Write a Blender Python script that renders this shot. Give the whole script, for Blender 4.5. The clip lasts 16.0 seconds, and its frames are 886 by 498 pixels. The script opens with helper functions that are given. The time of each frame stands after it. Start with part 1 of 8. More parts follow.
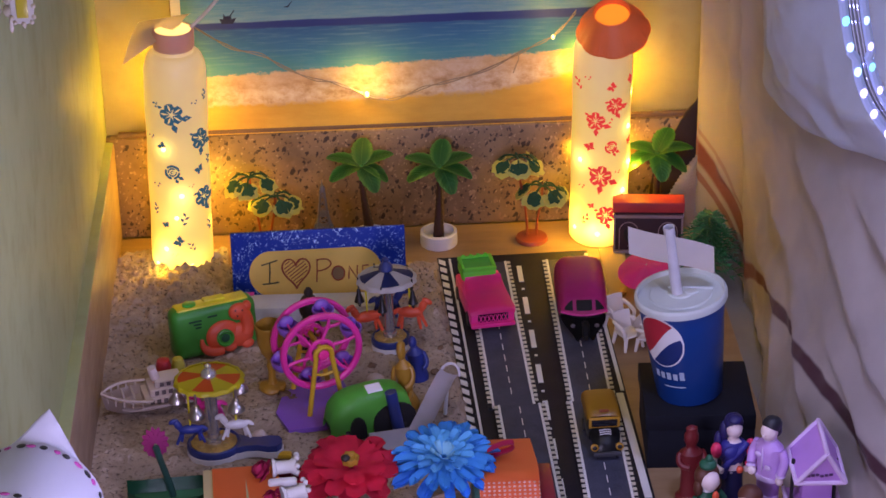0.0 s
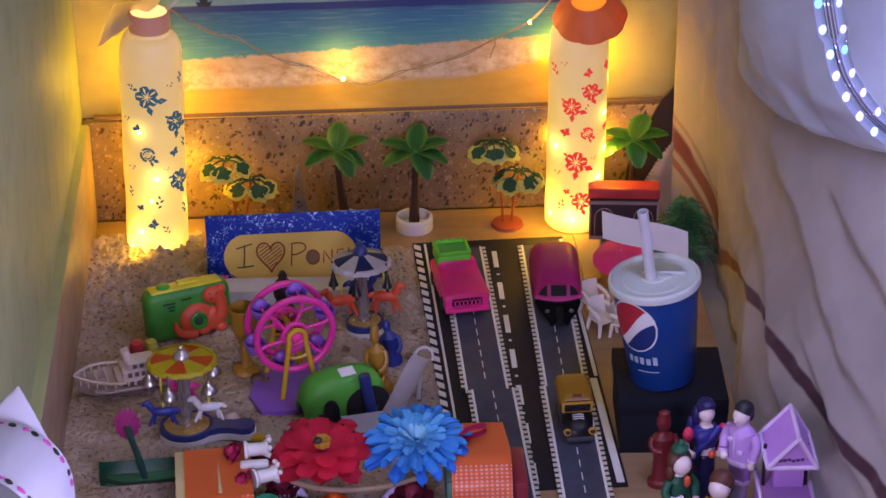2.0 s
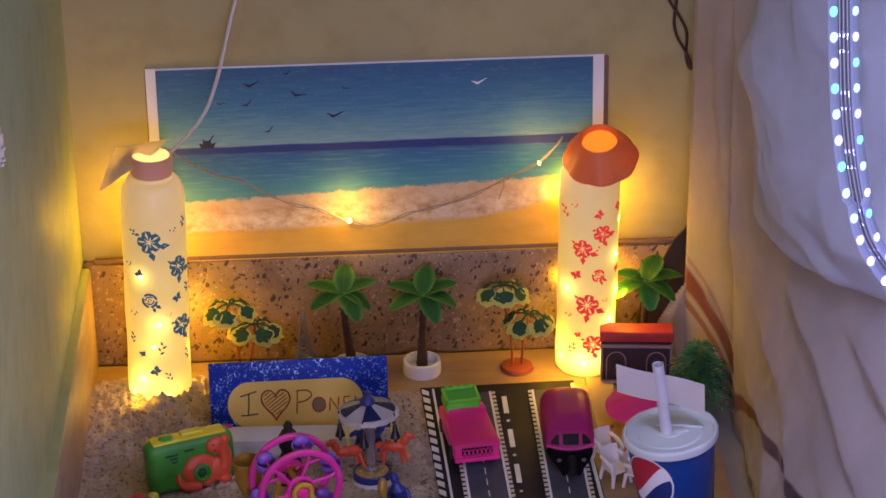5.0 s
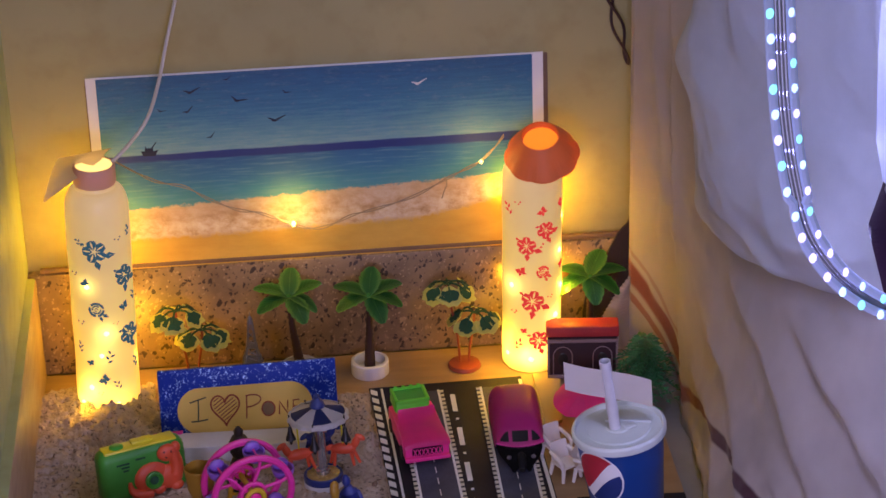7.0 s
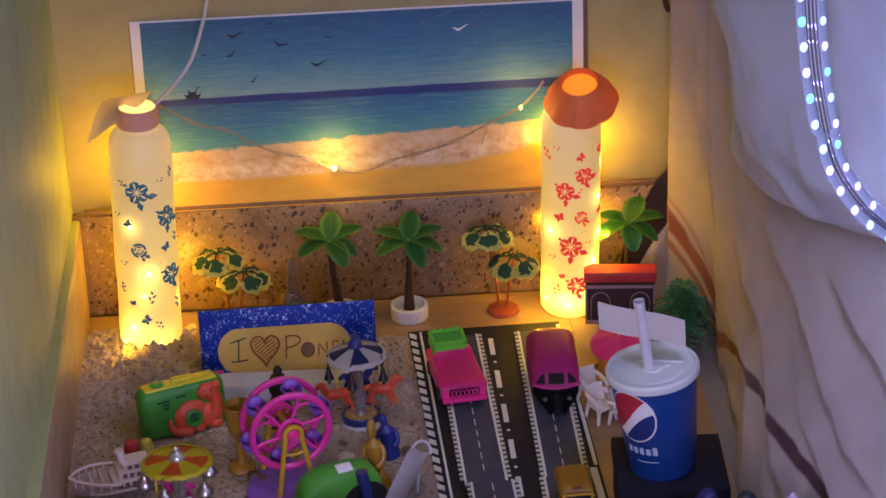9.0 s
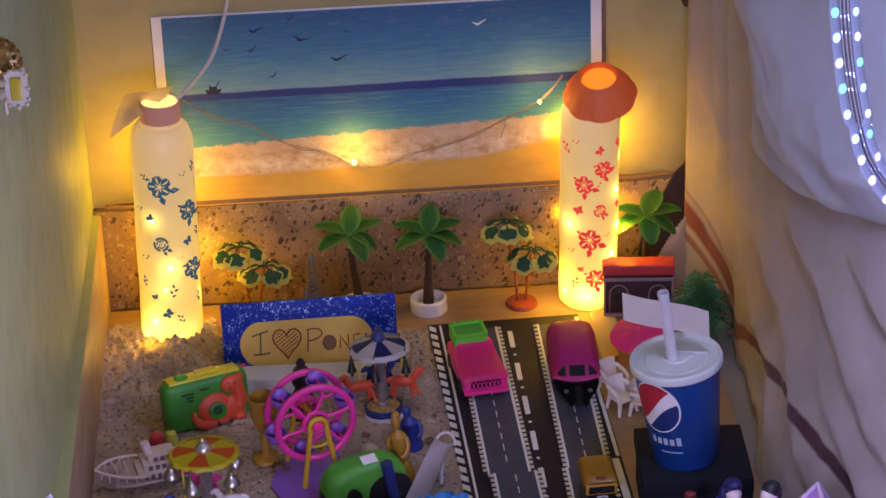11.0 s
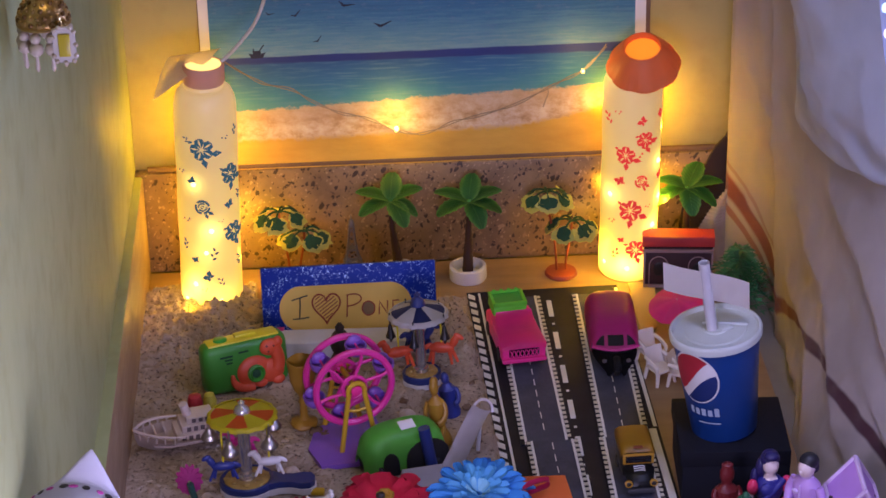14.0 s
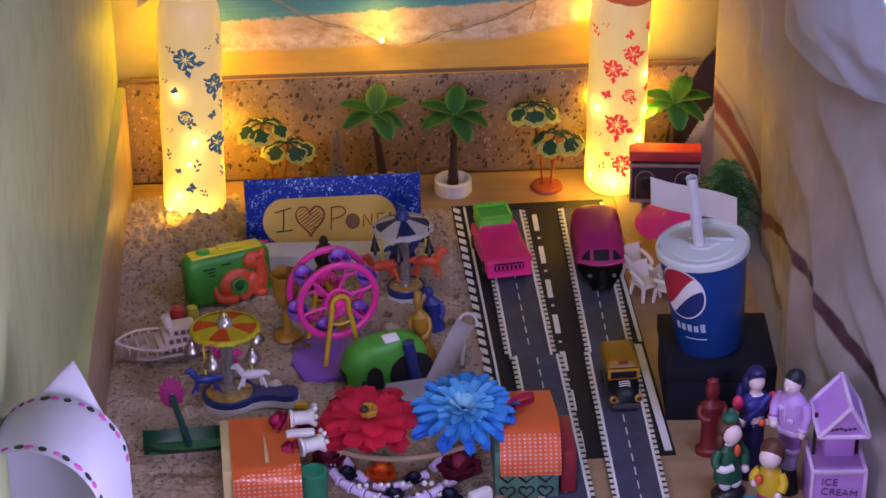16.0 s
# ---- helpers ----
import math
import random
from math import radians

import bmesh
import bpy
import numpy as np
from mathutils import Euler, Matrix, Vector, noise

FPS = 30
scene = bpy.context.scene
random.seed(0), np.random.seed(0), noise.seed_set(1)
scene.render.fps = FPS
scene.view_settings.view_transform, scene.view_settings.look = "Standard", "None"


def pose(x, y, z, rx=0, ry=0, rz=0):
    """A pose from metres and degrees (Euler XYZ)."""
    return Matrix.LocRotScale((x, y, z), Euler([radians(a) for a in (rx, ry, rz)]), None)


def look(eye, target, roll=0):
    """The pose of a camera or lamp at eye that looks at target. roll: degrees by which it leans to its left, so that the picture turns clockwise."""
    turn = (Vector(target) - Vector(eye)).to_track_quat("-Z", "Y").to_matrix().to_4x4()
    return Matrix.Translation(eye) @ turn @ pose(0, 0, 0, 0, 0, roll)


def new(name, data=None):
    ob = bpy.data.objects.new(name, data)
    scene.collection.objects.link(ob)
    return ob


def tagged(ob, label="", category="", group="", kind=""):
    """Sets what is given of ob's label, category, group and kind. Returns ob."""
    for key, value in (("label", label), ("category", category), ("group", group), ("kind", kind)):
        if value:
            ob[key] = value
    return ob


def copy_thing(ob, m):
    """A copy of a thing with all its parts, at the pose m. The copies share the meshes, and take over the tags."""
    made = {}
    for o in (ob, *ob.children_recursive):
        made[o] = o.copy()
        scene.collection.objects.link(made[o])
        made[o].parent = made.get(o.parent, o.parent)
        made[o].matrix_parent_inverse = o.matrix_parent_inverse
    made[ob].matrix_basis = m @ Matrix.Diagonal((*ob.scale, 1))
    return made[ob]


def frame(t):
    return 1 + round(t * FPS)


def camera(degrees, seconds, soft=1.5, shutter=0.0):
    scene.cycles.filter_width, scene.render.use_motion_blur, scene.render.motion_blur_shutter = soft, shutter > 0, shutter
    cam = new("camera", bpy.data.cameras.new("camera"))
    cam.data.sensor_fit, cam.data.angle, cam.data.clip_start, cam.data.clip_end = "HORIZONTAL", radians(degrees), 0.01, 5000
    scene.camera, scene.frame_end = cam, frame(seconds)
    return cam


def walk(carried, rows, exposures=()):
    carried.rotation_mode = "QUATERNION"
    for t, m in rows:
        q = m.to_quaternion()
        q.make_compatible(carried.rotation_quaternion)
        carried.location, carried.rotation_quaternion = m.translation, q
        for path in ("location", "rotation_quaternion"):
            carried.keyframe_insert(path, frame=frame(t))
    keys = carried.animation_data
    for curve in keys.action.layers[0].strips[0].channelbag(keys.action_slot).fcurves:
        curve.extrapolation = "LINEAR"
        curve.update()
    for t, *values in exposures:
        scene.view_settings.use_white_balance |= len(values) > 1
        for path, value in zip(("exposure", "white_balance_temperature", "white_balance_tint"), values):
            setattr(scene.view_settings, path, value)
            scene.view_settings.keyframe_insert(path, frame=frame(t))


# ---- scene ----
cam = camera(21.0, 16.0, soft=1.6)
PATH = [
    (0, (0.243, -2.357, 1.244), (0.328, -0.602, 0.289), -1.1),
    (0.5, (0.26, -2.369, 1.243), (0.332, -0.617, 0.281), -1.1),
    (1, (0.255, -2.367, 1.24), (0.323, -0.615, 0.278), -0.9),
    (1.5, (0.259, -2.372, 1.239), (0.337, -0.62, 0.278), -0.7),
    (2, (0.251, -2.361, 1.234), (0.35, -0.609, 0.275), -0.5),
    (2.5, (0.238, -2.344, 1.229), (0.342, -0.588, 0.277), -0.6),
    (3, (0.243, -2.313, 1.233), (0.33, -0.546, 0.301), -0.4),
    (3.5, (0.268, -2.287, 1.241), (0.339, -0.501, 0.343), -0.2),
    (3.7, (0.269, -2.284, 1.246), (0.339, -0.493, 0.358), -0.2),
    (5.8, (0.238, -2.294, 1.26), (0.373, -0.507, 0.372), -1.2),
    (6, (0.248, -2.294, 1.265), (0.391, -0.509, 0.373), -1.3),
    (6.5, (0.248, -2.293, 1.271), (0.401, -0.51, 0.378), -1.5),
    (7, (0.245, -2.293, 1.273), (0.394, -0.513, 0.373), -1.6),
    (7.5, (0.241, -2.308, 1.265), (0.378, -0.525, 0.368), -1.6),
    (8, (0.251, -2.316, 1.268), (0.37, -0.536, 0.365), -1.7),
    (8.5, (0.261, -2.325, 1.257), (0.367, -0.545, 0.351), -1.9),
    (9, (0.258, -2.328, 1.255), (0.36, -0.554, 0.337), -1.8),
    (11.3, (0.219, -2.345, 1.256), (0.331, -0.571, 0.338), -1.8),
    (11.5, (0.216, -2.347, 1.254), (0.326, -0.57, 0.343), -1.8),
    (12, (0.211, -2.35, 1.259), (0.317, -0.566, 0.361), -1.7),
    (12.5, (0.213, -2.352, 1.262), (0.312, -0.564, 0.371), -1.7),
    (13, (0.215, -2.354, 1.26), (0.305, -0.566, 0.368), -1.6),
    (13.5, (0.214, -2.35, 1.255), (0.3, -0.571, 0.346), -1.4),
    (14, (0.217, -2.347, 1.249), (0.299, -0.581, 0.314), -1.2),
    (14.5, (0.214, -2.339, 1.24), (0.297, -0.584, 0.284), -1.0),
    (15, (0.216, -2.332, 1.239), (0.302, -0.588, 0.264), -0.8),
    (15.5, (0.215, -2.332, 1.239), (0.306, -0.595, 0.251), -0.6),
    (16, (0.215, -2.331, 1.239), (0.309, -0.6, 0.241), -0.6),
]
walk(cam, [(t, look(eye, target, roll)) for t, eye, target, roll in PATH],
     [(0, 0.0), (3.0, 0.0), (3.7, -0.05), (5.8, -0.11), (8.5, -0.11), (11.3, -0.08), (12.5, -0.07), (14.0, -0.03), (16.0, 0.02)])

# ---- light ----
world = bpy.data.worlds.new("world")
world.use_nodes = True
world.node_tree.nodes["Background"].inputs[0].default_value = (0.34, 0.30, 0.36, 1)
world.node_tree.nodes["Background"].inputs[1].default_value = 0.12
scene.world = world


def lamp(name, kind, energy, color, m, **more):
    data = bpy.data.lights.new(name, kind)
    data.energy, data.color = energy, color
    if "size" in more:
        data.size = more["size"]
    if "radius" in more:
        data.shadow_soft_size = more["radius"]
    ob = new(name, data)
    ob.matrix_world = m
    return ob


WARM = (1.0, 0.54, 0.03)
lamp("room_light", "AREA", 5.1, (1.0, 0.785, 0.46), look((0.30, -1.20, 2.25), (0.20, -0.55, 0)), size=0.6)
# violet fill lamp added before the display, below the view, with no seen source
lamp("front_fill", "AREA", 3.9, (0.68, 0.58, 1.0), look((0.235, -1.25, 0.36), (0.17, -0.54, 0.0)), size=0.2)

# ---- materials ----


class Nodes:
    """Short spelling for a node tree."""

    def __init__(self, name):
        self.mat = bpy.data.materials.new(name)
        self.mat.use_nodes = True
        self.tree = self.mat.node_tree
        self.bsdf = self.tree.nodes["Principled BSDF"]

    def add(self, kind, **sets):
        n = self.tree.nodes.new(kind)
        for k, v in sets.items():
            setattr(n, k, v)
        return n

    def put(self, value, socket):
        if isinstance(value, bpy.types.NodeSocket):
            self.tree.links.new(value, socket)
        else:
            socket.default_value = value

    def coord(self, scale=(1, 1, 1), space="Object"):
        c, m = self.add("ShaderNodeTexCoord"), self.add("ShaderNodeMapping")
        self.put(c.outputs[space], m.inputs[0])
        m.inputs["Scale"].default_value = scale
        return m.outputs[0]

    def noise(self, vec, scale, detail=3.0, rough=0.55):
        n = self.add("ShaderNodeTexNoise")
        self.put(vec, n.inputs["Vector"])
        n.inputs["Scale"].default_value, n.inputs["Detail"].default_value = scale, detail
        n.inputs["Roughness"].default_value = rough
        return n.outputs[0]

    def voronoi(self, vec, scale, out="Distance"):
        n = self.add("ShaderNodeTexVoronoi")
        self.put(vec, n.inputs["Vector"])
        n.inputs["Scale"].default_value = scale
        return n.outputs[out]

    def math(self, op, a, b=0.0, c=0.0, clamp=False):
        n = self.add("ShaderNodeMath", operation=op, use_clamp=clamp)
        for v, s in zip((a, b, c), n.inputs):
            self.put(v, s)
        return n.outputs[0]

    def ramp(self, fac, stops, smooth=False):
        n = self.add("ShaderNodeValToRGB")
        self.put(fac, n.inputs[0])
        e = n.color_ramp.elements
        while len(e) < len(stops):
            e.new(0.5)
        for el, (p, c) in zip(e, stops):
            el.position = p
            el.color = (*c, 1) if len(c) == 3 else c
        return n.outputs[0]

    def mix(self, fac, a, b, blend="MIX"):
        n = self.add("ShaderNodeMix", data_type="RGBA", blend_type=blend)
        for v, s in zip((fac, a, b), (n.inputs[0], n.inputs[6], n.inputs[7])):
            self.put((*v, 1) if isinstance(v, tuple) and len(v) == 3 else v, s)
        return n.outputs[2]

    def bump(self, height, strength, distance):
        n = self.add("ShaderNodeBump")
        self.put(height, n.inputs["Height"])
        n.inputs["Strength"].default_value, n.inputs["Distance"].default_value = strength, distance
        self.put(n.outputs[0], self.bsdf.inputs["Normal"])

    def base(self, color, rough=0.5, metal=0.0):
        self.put((*color, 1) if isinstance(color, tuple) and len(color) == 3 else color, self.bsdf.inputs["Base Color"])
        self.put(rough, self.bsdf.inputs["Roughness"])
        self.put(metal, self.bsdf.inputs["Metallic"])
        return self.mat


def shade(c, k):
    return tuple(max(0.0, min(1.0, v * k)) for v in c)


def surface(name, color, rough=0.45, metal=0.0, spread=0.18, grain=220, bump=0.15, sheen=0.0, coat=0.0, through_light=0.0):
    """A plain worn surface: colour varied at two scales, uneven gloss and fine relief."""
    n = Nodes(name)
    v = n.coord()
    big, fine = n.noise(v, grain * 0.12, 2), n.noise(v, grain, 4)
    c = n.ramp(big, [(0.3, shade(color, 1 - spread)), (0.7, shade(color, 1 + spread * 0.6))])
    c = n.mix(n.math("MULTIPLY", fine, 0.35), c, shade(color, 1 - spread * 1.6))
    n.base(c, n.math("MULTIPLY_ADD", big, 0.25, max(0.02, rough - (0.12 if metal > 0.1 else 0.03))), metal)
    if bump:
        n.bump(fine, bump, 0.0006)
    if coat:
        n.bsdf.inputs["Coat Weight"].default_value = coat
        n.bsdf.inputs["Coat Roughness"].default_value = 0.15
    if through_light:
        n.bsdf.inputs["Transmission Weight"].default_value = through_light
    return n.mat


def glow(name, color, strength):
    n = Nodes(name)
    n.base(color, 0.4)
    n.bsdf.inputs["Emission Color"].default_value = (*color, 1)
    n.bsdf.inputs["Emission Strength"].default_value = strength
    return n.mat


def make_wall(name, color, stain):
    n = Nodes(name)
    v = n.coord()
    a, b, c = n.noise(v, 3.5, 4), n.noise(v, 26, 5), n.noise(v, 420, 2)
    col = n.ramp(a, [(0.3, shade(color, 0.86)), (0.7, shade(color, 1.05))])
    col = n.mix(n.ramp(b, [(0.5, (0, 0, 0)), (0.75, (0.5, 0.5, 0.5))]), col, stain)
    n.base(col, n.math("MULTIPLY_ADD", b, 0.3, 0.42))
    n.bump(n.math("ADD", b, n.math("MULTIPLY", c, 0.3)), 0.10, 0.002)
    return n.mat


def make_terrazzo():
    n = Nodes("terrazzo")
    v = n.coord((1, 1, 0.8))
    warp = n.noise(v, 75, 3)
    vec = n.add("ShaderNodeVectorMath", operation="ADD")
    n.put(v, vec.inputs[0])
    sc = n.add("ShaderNodeVectorMath", operation="SCALE")
    n.put(warp, sc.inputs[0])
    sc.inputs["Scale"].default_value = 0.020
    n.put(sc.outputs[0], vec.inputs[1])
    ground = n.ramp(n.noise(v, 30, 4), [(0.3, (0.16, 0.102, 0.055)), (0.7, (0.29, 0.195, 0.105))])
    for scale, low, dark, light in ((230, 0.17, (0.070, 0.040, 0.026), (0.40, 0.28, 0.17)), (150, 0.20, (0.042, 0.024, 0.016), (0.36, 0.25, 0.15)), (96, 0.21, (0.040, 0.024, 0.017), (0.34, 0.23, 0.13)), (128, 0.21, (0.045, 0.026, 0.019), (0.30, 0.19, 0.11))):
        d = n.voronoi(vec.outputs[0], scale)
        tint = n.voronoi(vec.outputs[0], scale, "Color")
        chip = n.ramp(n.math("MULTIPLY", tint, 1.0), [(0.36, dark), (0.58, light)])
        ground = n.mix(n.ramp(d, [(low, (1, 1, 1)), (low + 0.07, (0, 0, 0))]), ground, chip)
    n.base(ground, 0.42)
    n.bump(n.noise(v, 300, 3), 0.12, 0.001)
    return n.mat


def make_sand():
    n = Nodes("sand")
    v = n.coord()
    a, b, c = n.noise(v, 22, 4), n.noise(v, 250, 4, 0.6), n.noise(v, 900, 2)
    col = n.ramp(a, [(0.3, (0.41, 0.320, 0.240)), (0.7, (0.54, 0.430, 0.325))])
    col = n.mix(n.ramp(b, [(0.35, (0.85, 0.85, 0.85)), (0.45, (0, 0, 0))]), col, (0.11, 0.078, 0.056))
    col = n.mix(n.ramp(c, [(0.55, (0, 0, 0)), (0.75, (0.35, 0.35, 0.35))]), col, (0.60, 0.50, 0.39))
    n.base(col, 0.92)
    n.bump(n.math("ADD", b, n.math("MULTIPLY", c, 0.4)), 0.9, 0.006)
    return n.mat


def make_board(name, dark, light, stretch=(2, 30, 30)):
    n = Nodes(name)
    v = n.coord(stretch)
    g, f = n.noise(v, 3, 6, 0.65), n.noise(n.coord(), 25, 4)
    col = n.ramp(g, [(0.3, dark), (0.7, light)])
    col = n.mix(n.math("MULTIPLY", f, 0.3), col, shade(dark, 0.6))
    n.base(col, n.math("MULTIPLY_ADD", f, 0.3, 0.35))
    n.bump(g, 0.15, 0.001)
    return n.mat


def make_asphalt(name, color):
    n = Nodes(name)
    v = n.coord()
    a, b = n.noise(v, 40, 3), n.noise(v, 700, 3)
    col = n.ramp(a, [(0.3, shade(color, 0.75)), (0.7, shade(color, 1.3))])
    col = n.mix(n.ramp(b, [(0.5, (0, 0, 0)), (0.7, (0.5, 0.5, 0.5))]), col, shade(color, 1.9))
    n.base(col, 0.62)
    n.bsdf.inputs["Specular IOR Level"].default_value = 0.25
    n.bump(b, 0.2, 0.0006)
    return n.mat


def make_cloth(name, color, stripe=None, weave=900):
    """Woven sheet; stripe: colour of a band that runs along the hem, its lines, and a dark colour farther out."""
    n = Nodes(name)
    v = n.coord()
    big, fine = n.noise(v, 8, 4), n.noise(v, weave, 3)
    col = n.ramp(big, [(0.3, shade(color, 0.82)), (0.7, shade(color, 1.08))])
    col = n.mix(n.math("MULTIPLY", fine, 0.3), col, shade(color, 0.7))
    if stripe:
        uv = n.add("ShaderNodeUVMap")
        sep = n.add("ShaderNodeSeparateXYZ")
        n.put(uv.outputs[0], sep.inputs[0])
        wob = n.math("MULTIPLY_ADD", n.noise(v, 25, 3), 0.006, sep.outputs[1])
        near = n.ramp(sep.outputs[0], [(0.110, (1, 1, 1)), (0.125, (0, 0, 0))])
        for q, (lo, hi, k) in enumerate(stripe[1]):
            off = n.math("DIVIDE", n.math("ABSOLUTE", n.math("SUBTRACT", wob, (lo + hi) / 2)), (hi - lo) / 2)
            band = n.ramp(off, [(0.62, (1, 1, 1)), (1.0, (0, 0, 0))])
            # farther out, the band's dark tone also paints in the dark slit between folds
            band_tone = n.ramp(sep.outputs[0], [(0.12, stripe[0]), (0.30, stripe[2])])
            col = n.mix(n.math("MULTIPLY", n.math("MULTIPLY", band, k), near if q else 1.0), col, band_tone)
    n.base(col, 0.88)
    n.bsdf.inputs["Sheen Weight"].default_value = 0.25
    n.bump(n.math("ADD", fine, n.math("MULTIPLY", big, 1.5)), 0.25, 0.002)
    return n.mat


def make_painting(w, h):
    """Poster paint on paper: sky, a dark line of deep sea, shallows, foam and sand."""
    n = Nodes("painted_seascape")
    c = n.add("ShaderNodeTexCoord")
    sep = n.add("ShaderNodeSeparateXYZ")
    n.put(c.outputs["Object"], sep.inputs[0])
    u, v = n.math("DIVIDE", sep.outputs[0], w), n.math("DIVIDE", sep.outputs[2], h)
    streak, blotch, fine = n.noise(n.coord((6, 1, 90)), 4, 4), n.noise(n.coord((16, 1, 26)), 4, 5), n.noise(n.coord((1, 1, 1.6)), 230, 4, 0.65)
    brush, dab = n.noise(n.coord((18, 1, 52)), 3, 6, 0.75), n.noise(n.coord((34, 1, 46)), 1.6, 6, 0.68)
    sway = n.math("ADD", n.math("MULTIPLY", n.math("SUBTRACT", streak, 0.5), 0.24), n.math("MULTIPLY", n.math("SUBTRACT", brush, 0.5), 0.34))
    sky = n.ramp(n.math("ADD", sway, v), [(0.58, (0.21, 0.37, 0.37)), (0.70, (0.095, 0.27, 0.34)), (0.80, (0.040, 0.18, 0.30)), (0.90, (0.023, 0.13, 0.25)), (1.05, (0.015, 0.09, 0.20))])
    wobble = n.math("ADD", n.math("MULTIPLY", n.math("SUBTRACT", blotch, 0.5), 0.05), n.math("MULTIPLY", n.math("SUBTRACT", fine, 0.5), 0.035))
    water = n.ramp(n.math("ADD", n.math("MULTIPLY_ADD", u, -0.085, v), wobble), [(0.29, (0.10, 0.30, 0.30)), (0.36, (0.06, 0.25, 0.32)), (0.44, (0.035, 0.17, 0.31)), (0.54, (0.022, 0.11, 0.26))])
    water = n.mix(n.ramp(streak, [(0.50, (0, 0, 0)), (0.68, (0.42, 0.42, 0.42))]), water, (0.17, 0.34, 0.37))
    # the foam climbs and thins towards its far end
    foam_top = n.math("ADD", n.math("MULTIPLY_ADD", u, 0.085, 0.315), wobble)
    foam_low = n.math("ADD", n.math("MULTIPLY_ADD", u, 0.045, 0.150), n.math("ADD", n.math("MULTIPLY", n.math("MAXIMUM", n.math("SUBTRACT", u, 0.72), 0.0), 0.42), n.math("MULTIPLY", n.math("SUBTRACT", dab, 0.5), 0.11)))
    surf = n.ramp(dab, [(0.34, (0.42, 0.24, 0.105)), (0.46, (0.60, 0.42, 0.25)), (0.60, (0.72, 0.60, 0.44)), (0.74, (0.80, 0.74, 0.64))])
    high = n.ramp(n.math("DIVIDE", n.math("SUBTRACT", v, foam_low), n.math("SUBTRACT", foam_top, foam_low)), [(0.35, (0, 0, 0)), (0.95, (0.75, 0.75, 0.75))])
    surf = n.mix(n.math("MULTIPLY", high, 0.9), surf, n.mix(streak, (0.50, 0.30, 0.14), (0.62, 0.46, 0.30)))
    sand = n.ramp(n.noise(n.coord((5, 1, 14)), 3, 5), [(0.3, (0.58, 0.32, 0.045)), (0.7, (0.74, 0.46, 0.075))])
    low = n.mix(n.ramp(n.math("DIVIDE", n.math("SUBTRACT", v, foam_low), 0.02), [(0.0, (0, 0, 0)), (1.0, (1, 1, 1))]), sand, surf)
    low = n.mix(n.ramp(n.math("DIVIDE", n.math("SUBTRACT", v, foam_top), 0.012), [(0.0, (0, 0, 0)), (1.0, (1, 1, 1))]), low, water)
    line = n.math("ADD", n.math("MULTIPLY_ADD", u, 0.012, -0.012), n.math("MULTIPLY", n.math("SUBTRACT", streak, 0.5), 0.012))
    edge = n.math("SUBTRACT", v, line)
    thin = n.math("MULTIPLY", u, 0.014)
    deep = n.mix(n.ramp(n.math("DIVIDE", n.math("ADD", n.math("SUBTRACT", edge, 0.578), thin), 0.008), [(0.0, (0, 0, 0)), (1.0, (1, 1, 1))]), low, n.mix(streak, (0.010, 0.026, 0.15), (0.018, 0.04, 0.20)))
    col = n.mix(n.ramp(n.math("DIVIDE", n.math("SUBTRACT", edge, 0.612), 0.006), [(0.0, (0, 0, 0)), (1.0, (1, 1, 1))]), deep, sky)
    upper = n.math("GREATER_THAN", edge, 0.612)
    col = n.mix(n.math("MULTIPLY", n.math("MULTIPLY", n.ramp(brush, [(0.52, (0, 0, 0)), (0.72, (1, 1, 1))]), 0.30), upper), col, (0.30, 0.42, 0.46))
    col = n.mix(n.math("MULTIPLY", n.math("MULTIPLY", n.ramp(brush, [(0.30, (1, 1, 1)), (0.46, (0, 0, 0))]), 0.35), upper), col, (0.02, 0.09, 0.24))
    col = n.mix(n.math("MULTIPLY", fine, 0.20), col, (0.5, 0.5, 0.5), "OVERLAY")
    n.base(col, 0.55)
    n.bump(n.math("ADD", streak, fine), 0.25, 0.0008)
    return n.mat


def make_lampglass(name, lights, top):
    """Frosted glass lit from inside by the small lights of a string at the given places."""
    n = Nodes(name)
    c = n.add("ShaderNodeTexCoord")
    total = None
    for place, size, power in lights:
        d = n.add("ShaderNodeVectorMath", operation="DISTANCE")
        n.put(c.outputs["Object"], d.inputs[0])
        d.inputs[1].default_value = place
        g = n.math("MULTIPLY", n.math("POWER", 2.718, n.math("MULTIPLY", n.math("POWER", n.math("DIVIDE", d.outputs["Value"], size), 2.0), -1.0)), power)
        total = g if total is None else n.math("ADD", total, g)
    sep = n.add("ShaderNodeSeparateXYZ")
    n.put(c.outputs["Object"], sep.inputs[0])
    h = n.math("DIVIDE", sep.outputs[2], top)
    mottle = n.noise(c.outputs["Object"], 35, 3)
    body = n.math("MULTIPLY", n.ramp(h, [(0.0, (0.92,) * 3), (0.45, (0.68,) * 3), (0.72, (0.46,) * 3), (1.0, (0.40,) * 3)]), n.math("MULTIPLY_ADD", mottle, 0.5, 0.75))
    hue = n.ramp(h, [(0.0, (1.0, 0.56, 0.04)), (0.5, (1.0, 0.60, 0.08)), (0.85, (1.0, 0.60, 0.17)), (1.0, (1.0, 0.58, 0.20))])
    hue = n.mix(n.math("MINIMUM", total, 1.0), hue, (1.0, 0.68, 0.13))
    n.base((0.62, 0.52, 0.28), 0.35)
    n.put(hue, n.bsdf.inputs["Emission Color"])
    n.put(n.math("ADD", body, n.math("MULTIPLY", total, 1.6)), n.bsdf.inputs["Emission Strength"])
    return n.mat


